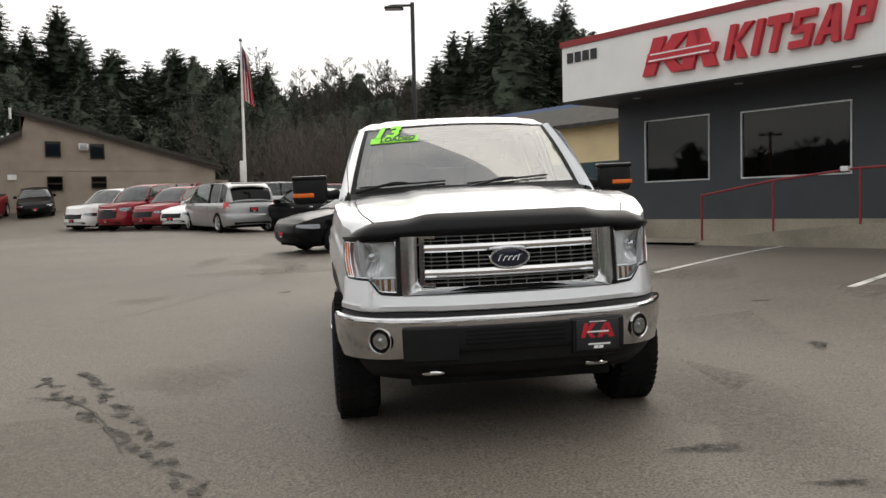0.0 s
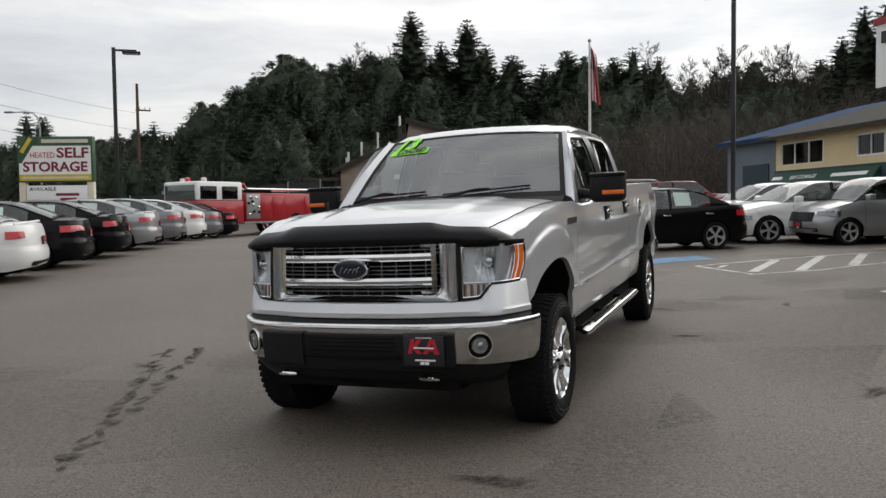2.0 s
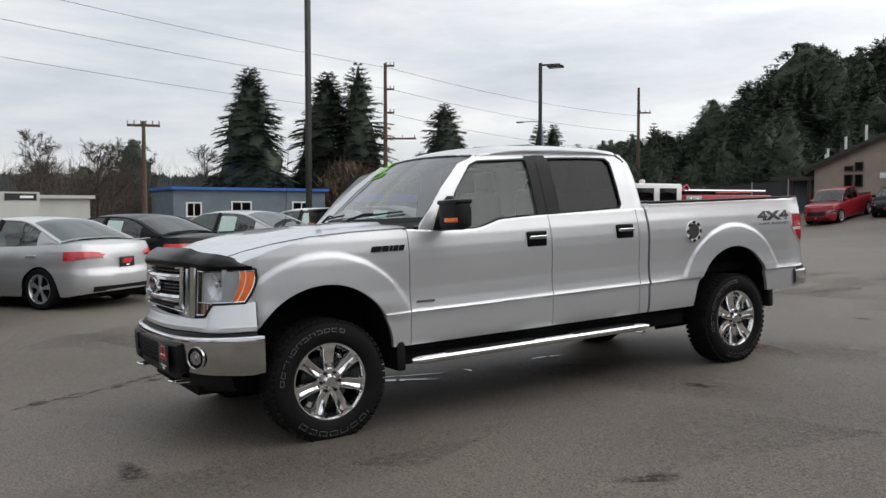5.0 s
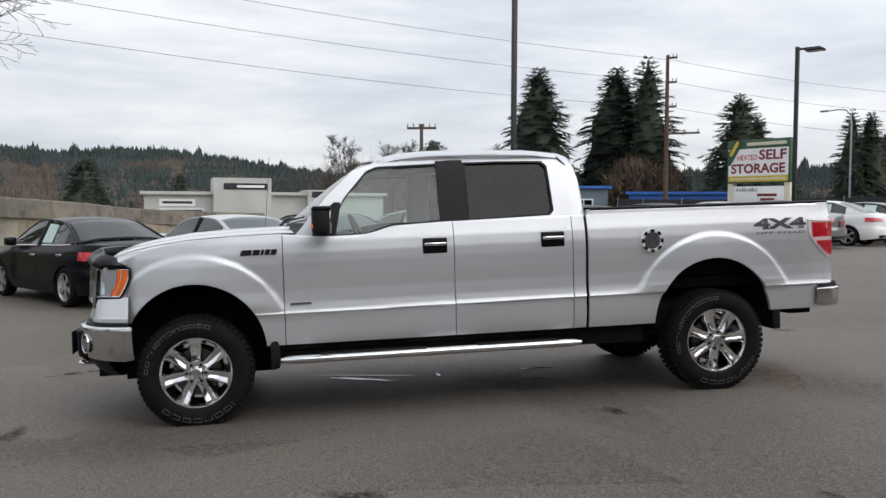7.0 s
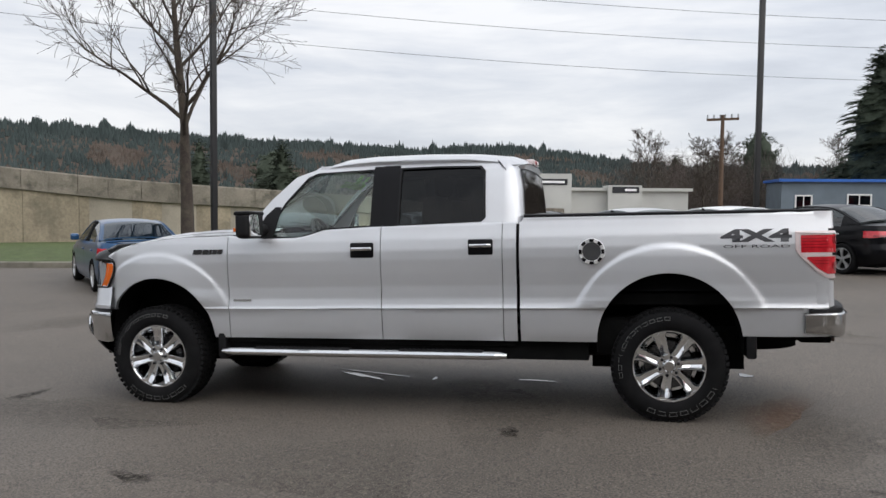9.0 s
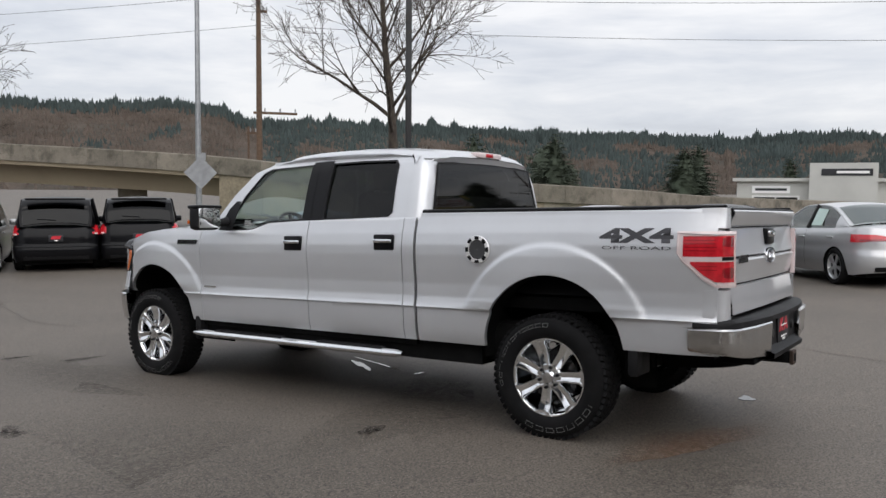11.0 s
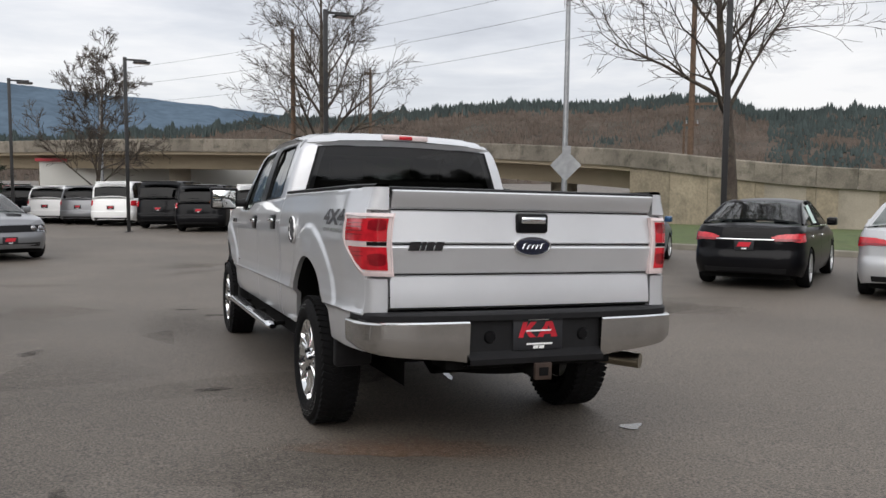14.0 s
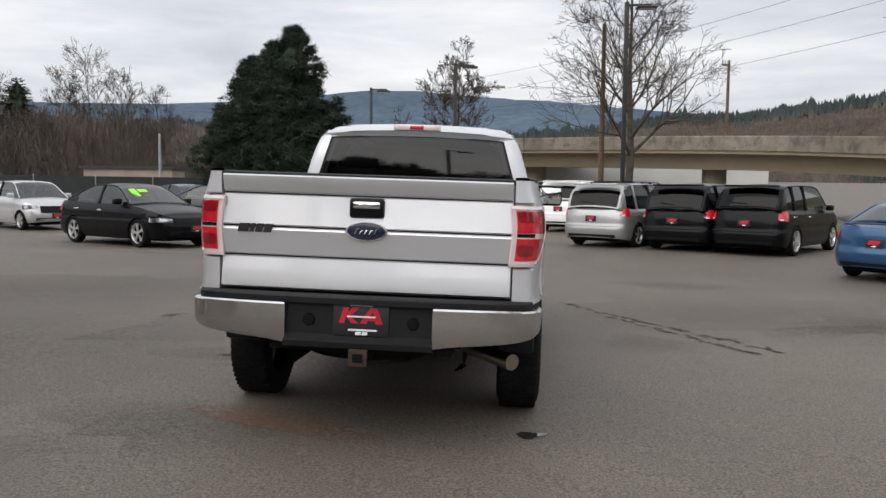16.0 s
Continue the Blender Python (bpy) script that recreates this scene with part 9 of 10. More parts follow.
box(bm, 3.635, 3.675, -1.05, 1.05, 1.64, 2.30, 0.015, FE)
part("windshield", bm, M["car_glass"], fe)
bm = bmesh.new()
box(bm, 3.68, 3.95, -1.22, 1.22, 0.50, 0.80, 0.04, FE)
part("front_bumper", bm, M["chrome"], fe)
bm = bmesh.new()
box(bm, -4.2, -3.9, -1.2, 1.2, 0.50, 0.62, 0.01, FE)
box(bm, -3.9, 1.0, -1.21, 1.21, 0.52, 0.60, 0.01, FE)
part("tailboard", bm, M["galv"], fe)
for y0 in (-0.95, 0.0, 0.95):
    b = bmesh.new()
    tube(b, [FE @ Vector((-3.7, y0, 2.15)), FE @ Vector((0.6, y0, 2.15))], 0.05, 8)
    part("hose_rail", b, M["chrome"], fe)
bm = bmesh.new()
box(bm, -1.0, 0.8, -0.9, 0.9, 1.95, 2.12, 0.05, FE)
part("hose_bed", bm, M["rubber"], fe)
for x, y in ((0.55, -0.4), (0.2, 0.2), (0.8, 0.5)):
    b = bmesh.new()
    tube(b, [FE @ Vector((x - 0.3, y, 2.0)), FE @ Vector((x, y, 2.4)), FE @ Vector((x + 0.25, y, 2.2))], 0.09, 8)
    part("red_hose", b, PAINT["crimson"], fe)
for x, y in ((2.9, -0.75), (2.9, 0.75), (3.2, 0.0)):
    b = bmesh.new()
    lathe(b, [(0.14, 0), (0.13, 0.16), (0.001, 0.20)], 14, FE @ Matrix.Translation((x, y, 2.45)))
    part("beacon", b, M["red_lens"] if y == 0 else M["white_lens"], fe)
for x in (2.2, -2.35):
    for s in (1, -1):
        w = new("wheel", WHEEL_MESH[0])
        w.parent = fe
        w.matrix_world = FE @ Matrix.Translation((x, s * 1.09, 0.50)) @ pose(0, 0, 0, 0, 0, 0 if s == 1 else 180) @ Matrix.Scale(0.50, 4)
        o = new("rim", WHEEL_MESH[1])
        o.parent = w
        o.data = o.data.copy()
        o.data.materials.clear()
        o.data.materials.append(PAINT["crimson"])

# ---- trees and hills ----


def plain(name, mats, verts, faces, idx=None, parent=None):
    me = bpy.data.meshes.new(name)
    me.from_pydata(verts, [], faces)
    for x in mats if isinstance(mats, list) else [mats]:
        me.materials.append(x)
    if idx is not None:
        me.polygons.foreach_set("material_index", idx)
    me.update()
    ob = new(name, me)
    if parent:
        ob.parent = parent
    return ob


M["bark"] = material("grey_brown_bark", (0.058, 0.045, 0.036), 0.9, vary=0.3, scale=5, fine=0.25, fine_scale=30, bump=0.6, bump_scale=18, stain=(0.13, 0.12, 0.08), stain_scale=2.5)
M["bark_dark"] = material("dark_bark", (0.040, 0.032, 0.026), 0.9, vary=0.3, scale=5, bump=0.5, bump_scale=15)
M["needles"] = material("dark_green_needles", (0.064, 0.079, 0.057), 0.8, spec=0.15, vary=0.4, scale=0.25, fine=0.2, fine_scale=4, island=0.25)
M["needles_pine"] = material("deep_green_pine_needles", (0.026, 0.039, 0.025), 0.8, spec=0.15, vary=0.3, scale=0.8, fine=0.3, fine_scale=5, island=0.4)
M["twig_far"] = material("bare_winter_wood", (0.088, 0.070, 0.060), 0.9, vary=0.3, scale=0.05, island=0.45)
# pale haze of the distance is mixed into these two tree colours
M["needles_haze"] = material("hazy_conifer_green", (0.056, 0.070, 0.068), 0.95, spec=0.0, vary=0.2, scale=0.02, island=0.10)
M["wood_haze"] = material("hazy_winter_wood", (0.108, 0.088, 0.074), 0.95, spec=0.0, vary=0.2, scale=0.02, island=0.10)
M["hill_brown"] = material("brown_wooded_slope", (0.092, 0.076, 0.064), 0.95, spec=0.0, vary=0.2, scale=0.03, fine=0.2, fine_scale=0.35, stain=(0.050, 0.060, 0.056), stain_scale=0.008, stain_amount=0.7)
# blue haze of the distance is put into this ridge's colour
M["hill_haze_blue"] = material("far_ridge_haze_blue", (0.085, 0.118, 0.155), 1.0, vary=0.16, scale=0.006, fine=0.12, fine_scale=0.05, spec=0.0)
M["bush"] = material("brown_shrub", (0.11, 0.075, 0.045), 0.9, vary=0.3, scale=1, island=0.4)


def lumpy_heart(v, f, height, profile, rnd, share, lean=(0.0, 0.0), low=0.04, rings=14, seg=9):
    """An uneven closed core, so that the sky shows only between the outer boughs."""
    base = len(v)
    for k in range(rings + 1):
        t = k / rings
        for q in range(seg):
            a = 2 * math.pi * (q + 0.5 * (k % 2)) / seg
            r = height * lerp(t, profile) * share * rnd.uniform(0.6, 1.25)
            v.append((lean[0] * t + r * math.cos(a), lean[1] * t + r * math.sin(a), height * (low + (0.97 - low) * t) + rnd.uniform(-0.02, 0.02) * height))
    for k in range(rings):
        for q in range(seg):
            a, c = base + k * seg + q, base + k * seg + (q + 1) % seg
            f.append((a, c, c + seg, a + seg))


def fir_mesh(height, profile, rnd, whorls=34, per=7, droop=0.35, ragged=0.25, heart=0.42, low=0.05):
    """A fir: whorls of drooping boughs, each a flat frond of slim side sprays that shorten to its tip."""
    v, f = [], []
    lobe = [rnd.uniform(0, 6.28) for _ in range(3)]

    def spray(p, d, l, w, along):
        n = len(v)
        v.extend([tuple(p - along * w), tuple(p + along * w), tuple(p + d * l)])
        f.append((n, n + 1, n + 2))

    for k in range(whorls):
        t = (k + rnd.uniform(0.1, 0.9)) / whorls
        turn = rnd.uniform(0, 6.28)
        count = max(4, int(per * (1.1 - 0.4 * t)))
        for q in range(count):
            a = turn + 6.283 * q / count + rnd.gauss(0, 0.2)
            r = height * lerp(t, profile) * rnd.uniform(0.72, 1.12) * (1 + ragged * math.sin(2 * a + lobe[0] + 7 * t) * math.sin(11 * t + lobe[1])) + 0.012 * height
            c = Vector((0, 0, height * (low + (1 - low) * t)))
            out = Vector((math.cos(a), math.sin(a), 0))
            side = Vector((-out.y, out.x, 0))
            rise = 0.10 + 0.55 * t * t
            at = lambda u: c + out * r * u + Vector((0, 0, r * (rise * u - droop * (1.15 - 0.6 * t) * u * u)))
            n = 9
            for j in range(n):
                u = 0.30 + 0.66 * j / (n - 1)
                l = r * 0.36 * (1.22 - 0.72 * u) * rnd.uniform(0.75, 1.2) + 0.008 * height
                for sd in (1, -1):
                    d = (out * 0.75 + side * sd * rnd.uniform(0.5, 0.95) + Vector((0, 0, rnd.uniform(-0.55, 0.05)))).normalized()
                    spray(at(u), d, l, l * 0.24, (out + side * 0.3 * sd).normalized())
            spray(at(0.9), (out + Vector((0, 0, -0.15 + 0.5 * t))).normalized(), r * 0.22 + 0.01 * height, 0.006 * height, side)
    spray(Vector((0, 0, height * 0.955)), Vector((0, 0, 1)), height * 0.05, height * 0.004, Vector((1, 0, 0)))
    spray(Vector((0, 0, height * 0.955)), Vector((0, 0, 1)), height * 0.05, height * 0.004, Vector((0, 1, 0)))
    lumpy_heart(v, f, height, profile, rnd, heart, low=low)
    return v, f


def tufted_mesh(height, profile, rnd, clumps=420, tufts=9, size=0.045, leaders=((0.0, 0.0, 1.0),), heart=0.70, low=0.10, slim=0.13):
    """A rounder conifer: clumps of upswept needle tufts over the whole crown, round one or more leaders."""
    v, f = [], []
    for lx, ly, share in leaders:
        h = height * share
        lobe = [rnd.uniform(0, 6.28) for _ in range(4)]
        for k in range(int(clumps * share / len(leaders) ** 0.7)):
            t = rnd.random() ** 0.9
            a = rnd.uniform(0, 6.28)
            bulge = 1 + 0.16 * math.sin(3 * a + lobe[0] + 8 * t) + 0.14 * math.sin(2 * a + lobe[1] - 13 * t) + 0.10 * math.sin(23 * t + lobe[2])
            r = height * lerp(t, profile) * bulge * rnd.uniform(0.78, 1.05)
            out = Vector((math.cos(a), math.sin(a), 0))
            c = Vector((lx * height * (0.35 + 0.65 * t), ly * height * (0.35 + 0.65 * t), h * (low + (0.98 - low) * t))) + out * r
            big = height * size * rnd.uniform(0.7, 1.25) * (1.1 - 0.45 * t)
            for j in range(tufts):
                d = (out * 0.6 + Vector((rnd.gauss(0, 0.7), rnd.gauss(0, 0.7), 0.30 + rnd.gauss(0, 0.6)))).normalized()
                w = d.cross(Vector((rnd.gauss(0, 1), rnd.gauss(0, 1), rnd.gauss(0, 1)))).normalized() * big * slim
                p = c + Vector((rnd.gauss(0, 1), rnd.gauss(0, 1), rnd.gauss(0, 0.6))) * big * 0.35 - d * big * 0.4
                n = len(v)
                v.extend([tuple(p - w), tuple(p + w), tuple(p + d * big * rnd.uniform(0.8, 1.3))])
                f.append((n, n + 1, n + 2))
        lumpy_heart(v, f, h, tuple((a_, b_ / share) for a_, b_ in profile), rnd, heart, (lx * height, ly * height), low)
    return v, f


def trunk_faces(v, f, height, r, seg=7):
    n = len(v)
    for z, q in ((0, 1.0), (height * 0.5, 0.6), (height * 0.97, 0.06)):
        v.extend([(r * q * math.cos(2 * math.pi * k / seg), r * q * math.sin(2 * math.pi * k / seg), z) for k in range(seg)])
    for a in range(2):
        for k in range(seg):
            f.append((n + a * seg + k, n + a * seg + (k + 1) % seg, n + (a + 1) * seg + (k + 1) % seg, n + (a + 1) * seg + k))


CON = []
rn = random.Random(21)
FIR = ((0, 0.15), (0.1, 0.175), (0.3, 0.16), (0.6, 0.118), (0.85, 0.058), (0.95, 0.026), (1.0, 0.004))
CEDAR = ((0, 0.19), (0.15, 0.21), (0.4, 0.19), (0.65, 0.145), (0.85, 0.085), (0.95, 0.045), (1.0, 0.010))
BLUNT = ((0, 0.13), (0.2, 0.19), (0.5, 0.20), (0.75, 0.165), (0.92, 0.10), (1.0, 0.02))
LEAN = ((0, 0.10), (0.25, 0.13), (0.5, 0.115), (0.75, 0.082), (0.92, 0.040), (1.0, 0.004))
for crown in (fir_mesh(20.0, FIR, rn, 40, 10, 0.40, 0.25, 0.66), fir_mesh(20.0, CEDAR, rn, 46, 11, 0.48, 0.30, 0.70), fir_mesh(20.0, LEAN, rn, 32, 9, 0.45, 0.45, 0.58),
              tufted_mesh(20.0, BLUNT, rn, 430, 9, 0.050, ((0, 0, 1.0), (0.09, 0.03, 0.82))), tufted_mesh(20.0, CEDAR, rn, 430, 9, 0.046, ((0, 0, 1.0), (-0.06, 0.05, 0.88)))):
    cm = bpy.data.meshes.new("conifer_crown")
    cm.from_pydata(*(crown[0], [], crown[1]))
    cm.materials.append(M["needles"])
    cm.shade_smooth()
    tv, tf = [], []
    trunk_faces(tv, tf, 20, 0.32)
    tm = bpy.data.meshes.new("conifer_trunk")
    tm.from_pydata(tv, [], tf)
    tm.materials.append(M["bark_dark"])
    CON.append((cm, tm))


def conifer(x, y, h, kind, z=None, wide=1.0, turn=0.0, label="dark green conifer on the wooded slope", group="slope conifers"):
    t = thing("conifer_tree", label, "tree", group)
    z = ground_z(x, y) if z is None else z
    for nm, me in zip(("crown", "trunk"), CON[kind]):
        o = new(nm, me)
        o.parent = t
    t.matrix_world = Matrix.Translation((x, y, z - 0.1)) @ pose(0, 0, 0, 0, 0, turn) @ Matrix.Diagonal((h / 20 * wide, h / 20 * wide, h / 20, 1))
    return t


# skyline: azimuth in degrees from +X, elevation in degrees
RIDGE = ((60, 13), (80, 13.6), (85, 13.0), (88, 11.4), (90, 10.4), (92, 9.5), (94, 9.0), (96, 9.3), (98.5, 9.1), (100.5, 9.0), (102.2, 8.5), (104, 9.9), (106, 10.1), (108, 10.0), (110, 9.9), (112.3, 8.8), (114.3, 9.7), (117, 10.5), (119.5, 10.7), (122, 10.9), (125, 10.7), (127.5, 9.9), (129.3, 10.6), (131, 9.9), (132.5, 8.6), (134, 7.6), (135.8, 6.4), (137, 5.7), (141, 5.6), (144, 5.2), (148, 4.6), (153, 3.6), (160, 2.6))
CX, CY = 2.0, 6.0


def slope_z(r, az):
    e = lerp(az, RIDGE)
    return 1.2 + (r - 55) / 100 * (math.tan(radians(e)) * 150 - 17) * smooth(55, 80, r) if r > 55 else 1.0


bm = bmesh.new()
rows = []
for r in (54, 60, 70, 80, 95, 110, 130, 150, 175):
    rows.append([(CX + r * math.cos(radians(a)), CY + r * math.sin(radians(a)), max(0.8, slope_z(r, a)) - (1.2 if r == 54 else 0)) for a in np.linspace(62, 158, 66)])
sheet(bm, rows)
structure(part("wooded_slope", bm, material("forest_floor", (0.030, 0.026, 0.018), 0.95, vary=0.4, scale=0.2, bump=0.5, bump_scale=2), smooth=60), "dark forest floor of the slope behind the lot", "hillside")
rn = random.Random(8)
count = 0
for ring, (r0, r1, n, f0, f1) in enumerate(((64, 80, 100, 0.45, 0.72), (84, 106, 112, 0.70, 0.92), (112, 150, 136, 0.88, 1.02))):
    for k in range(n):
        a = 80 + 68 * (k + rn.uniform(-0.45, 0.45)) / n
        r = rn.uniform(r0, r1)
        e = lerp(a, RIDGE) * rn.uniform(f0, f1)
        x, y = CX + r * math.cos(radians(a)), CY + r * math.sin(radians(a))
        z = max(0.8, slope_z(r, a))
        h = 1.45 + math.tan(radians(e)) * r - z
        if h > 4 and not (a < 92 and r < 75):
            conifer(x, y, h, rn.choice((0, 1, 1, 3, 3, 4, 4, 2)), z, min(rn.uniform(1.0, 1.5), 7.5 / (0.2 * h)) if h > 25 else rn.uniform(1.0, 1.5), rn.uniform(0, 360))
# tall single firs that stand over the skyline
for a, e, r, kd, wd in ((120.5, 13.9, 116, 0, 1.0), (118.4, 11.9, 115, 0, 1.0), (116.5, 13.3, 116, 0, 1.05), (115.2, 11.7, 114, 2, 1.0), (113.4, 10.9, 112, 1, 0.95), (111.1, 10.2, 115, 0, 0.9), (109.5, 11.1, 112, 1, 0.9), (108.2, 10.8, 110, 4, 0.8), (106.2, 10.5, 118, 1, 0.8), (104.9, 11.1, 116, 2, 1.0), (103.2, 10.4, 118, 2, 0.9), (98.0, 9.6, 112, 4, 0.8), (96.8, 9.8, 112, 3, 0.8), (91.5, 10.9, 92, 0, 0.9), (90.2, 12.6, 90, 0, 0.9), (89.0, 12.6, 92, 2, 1.0), (87.2, 14.5, 84, 0, 0.9), (85.8, 15.0, 80, 1, 0.8), (84.2, 13.4, 84, 0, 0.9), (82.2, 14.5, 84, 0, 0.9), (123.5, 11.3, 112, 2, 0.8), (129.5, 11.2, 100, 3, 1.15), (128.4, 10.8, 100, 3, 1.0), (131.3, 9.6, 102, 4, 1.0), (133.0, 8.8, 108, 1, 0.9), (135.2, 7.8, 110, 3, 0.8), (126.3, 10.6, 108, 4, 1.0), (125.2, 10.8, 110, 1, 0.9), (122.2, 11.0, 112, 3, 0.9)):
    x, y = CX + r * math.cos(radians(a)), CY + r * math.sin(radians(a))
    z = max(0.8, slope_z(r, a))
    conifer(x, y, 1.45 + math.tan(radians(e)) * r - z, kd, z, wd * 1.4, a * 7, "tall dark fir above the skyline", "tall firs")
# firs behind the blue shops
for x, y, top, kd, wd in ((-73.6, 22.3, 15.3, 1, 1.0), (-75.0, 30.5, 15.7, 1, 1.05), (-72.2, 32.7, 16.3, 0, 1.05), (-65.2, 38.9, 11.9, 1, 0.95), (-82, 12.5, 9.0, 3, 1.0), (-88, 8.0, 6.5, 3, 1.3), (-62.0, 49.2, 10.1, 1, 0.75), (-61.3, 47.1, 10.2, 0, 0.85), (-90, 4, 7.0, 1, 1.2), (-64, 41, 5.5, 3, 1.6), (-90, 52, 13.0, 1, 0.9), (-72, 41, 5.6, 3, 1.5), (-60, 60, 10.5, 0, 0.8), (-58, 68, 11.5, 1, 0.8)):
    conifer(x, y, top + 0.3, kd, -0.2, wd * 1.25, x * 11, "tall dark conifer behind the roadside shops", "roadside firs")
# firs below the far hill, right of the bare tree
for x, y, top in ((-38, -22, 5.4), (-44, -19.5, 5.6), (-53, -14, 4.8), (-47, -22, 5.2), (-60, -16, 5.5), (-64, -10, 4.5)):
    conifer(x, y, top + 1.2, int(abs(x)) % 4, -1.0, 1.5, x * 13, "dark conifer beyond the road wall", "roadside firs")

# the big pine on the lot's edge: one broad dense crown over several stems
def big_pine(x, y, h):
    t = thing("pine_tree", "large broad dark green pine on the lot edge", "tree")
    z0 = ground_z(x, y) - 0.1
    rnd = random.Random(77)
    v, f = tufted_mesh(h, ((0, 0.27), (0.15, 0.31), (0.35, 0.30), (0.55, 0.25), (0.75, 0.175), (0.9, 0.10), (1.0, 0.02)), rnd, 2100, 46, 0.046, ((-0.12, 0.02, 1.06), (0.0, 0.0, 0.98), (0.12, 0.0, 0.90), (0.24, 0.03, 0.62), (-0.24, 0.0, 0.66)), 0.72, 0.02, 0.055)
    plain("crown", M["needles_pine"], [(x + p[0], y + p[1], z0 + p[2]) for p in v], f, None, t)
    b = bmesh.new()
    for q in (-0.5, 0.2, 0.6):
        tube(b, [(x + q * 0.4, y + q * 0.3, z0), (x + q, y, z0 + h * 0.45), (x + q * 1.2, y, z0 + h * 0.9)], [0.24, 0.16, 0.02], 8)
    part("trunk", b, M["bark_dark"], t)


big_pine(14.6, -24.2, 8.9)


def bare_tree(name, x, y, height, trunk_r, seed, label, limbs=15, reach=0.36, first=0.30, levels=4, mat="bark", min_r=0.005, z=None):
    """A leafless tree: a tapered trunk up to the top, limbs that spread and finer and finer twigs."""
    rnd = random.Random(seed)
    stem, twigs = ([], []), ([], [])

    def limb(p, d, l, r, lev):
        v, f = stem if lev == 0 else twigs
        seg = 8 if lev == 0 else (5 if lev < 3 else 3)
        n = 10 if lev == 0 else (6 if lev < 3 else 3)
        wave = (0.05, 0.13, 0.16, 0.16, 0.16)[lev]
        pts, rad = [p.copy()], [r * (1.25 if lev == 0 else 1)]
        q, e = p.copy(), d.copy()
        for k in range(n):
            e = (e + Vector((rnd.gauss(0, wave), rnd.gauss(0, wave), rnd.gauss(0, wave * 0.7) + (0.03 if lev > 0 else 0.1)))).normalized()
            q = q + e * l / n
            pts.append(q.copy())
            rad.append(max(min_r, r * (1 - 0.88 * ((k + 1) / n) ** (0.8 if lev == 0 else 1.0))))
        base = len(v)
        side = d.orthogonal().normalized()
        for i, c in enumerate(pts):
            dd = (pts[min(i + 1, n)] - pts[max(0, i - 1)]).normalized()
            side = (side - dd * side.dot(dd)).normalized()
            up = dd.cross(side)
            for k in range(seg):
                a = 2 * math.pi * k / seg
                v.append(tuple(c + (side * math.cos(a) + up * math.sin(a)) * rad[i] * (rnd.uniform(0.88, 1.12) if lev == 0 else 1)))
        for i in range(n):
            for k in range(seg):
                f.append((base + i * seg + k, base + i * seg + (k + 1) % seg, base + (i + 1) * seg + (k + 1) % seg, base + (i + 1) * seg + k))
        if lev >= levels:
            return
        kids = limbs if lev == 0 else (8, 6, 4, 3)[lev - 1] + rnd.choice((-1, 0, 0, 1))
        for k in range(kids):
            u = (first + (0.97 - first) * ((k + rnd.uniform(0.1, 0.9)) / kids) ** 1.15) if lev == 0 else rnd.uniform(0.22, 1.0)
            i = min(n - 1, int(u * n))
            c = pts[i].lerp(pts[i + 1], u * n - i)
            dd = (pts[i + 1] - pts[i]).normalized()
            a = rnd.uniform(0, 6.28) if lev else 2.4 * k + rnd.uniform(-0.5, 0.5)
            s = dd.orthogonal().normalized()
            s = s * math.cos(a) + dd.cross(s) * math.sin(a)
            if lev == 0:
                ang, ll, rr = 1.12 - 0.60 * u + rnd.uniform(-0.12, 0.12), height * reach * (1.15 - 0.72 * u) * rnd.uniform(0.85, 1.12), rad[i] * rnd.uniform(0.36, 0.55)
            else:
                ang, ll, rr = rnd.uniform(0.45, 0.95), l * rnd.uniform(0.35, 0.6) * (1.25 - 0.5 * u), max(min_r, rad[i] * rnd.uniform(0.5, 0.7))
            nd = (dd * math.cos(ang) + s * math.sin(ang) + Vector((0, 0, 0.08))).normalized()
            limb(c, nd, ll, rr, lev + 1)

    t = thing(name, label, "tree")
    limb(Vector((x, y, (ground_z(x, y) if z is None else z) - 0.1)), Vector((0, 0, 1)), height, trunk_r, 0)
    for nm, (v, f) in (("trunk", stem), ("bare_crown", twigs)):
        plain(nm, M[mat], v, f, None, t).data.shade_smooth()
    return t


bare_tree("bare_tree", -10.75, -3.1, 9.2, 0.19, 3, "leafless street tree with patchy bark on the grass strip", 19, 0.44, 0.36, 4, "bark", 0.0055)
bare_tree("bare_tree", -2.25, -13.9, 8.9, 0.19, 14, "leafless street tree behind the parked vans", 19, 0.44, 0.28, 4, "bark", 0.006)
bare_tree("bare_tree", 7.6, -33.5, 8.2, 0.14, 29, "slender leafless tree near the far row", 18, 0.46, 0.18, 4, "bark", 0.012)
for k, (x, y, h) in enumerate(((48, -54, 10.4), (46, -56.3, 12.6), (43.8, -57.5, 10.9), (52.5, -49.5, 10.0), (40.5, -59.5, 9.6), (-88, 20, 8.5), (-90, 26, 7.5), (-78, 42, 7.5), (-64, 9, 7), (-92, 34, 8.5), (60, -42, 10), (-58, 4, 7), (-61, 8, 6.5))):
    bare_tree("bare_tree", x, y, h, 0.12, 50 + k, "pale leafless tree beyond the lot", 24, 0.40, 0.2, 3, "bark", 0.013, -0.3)
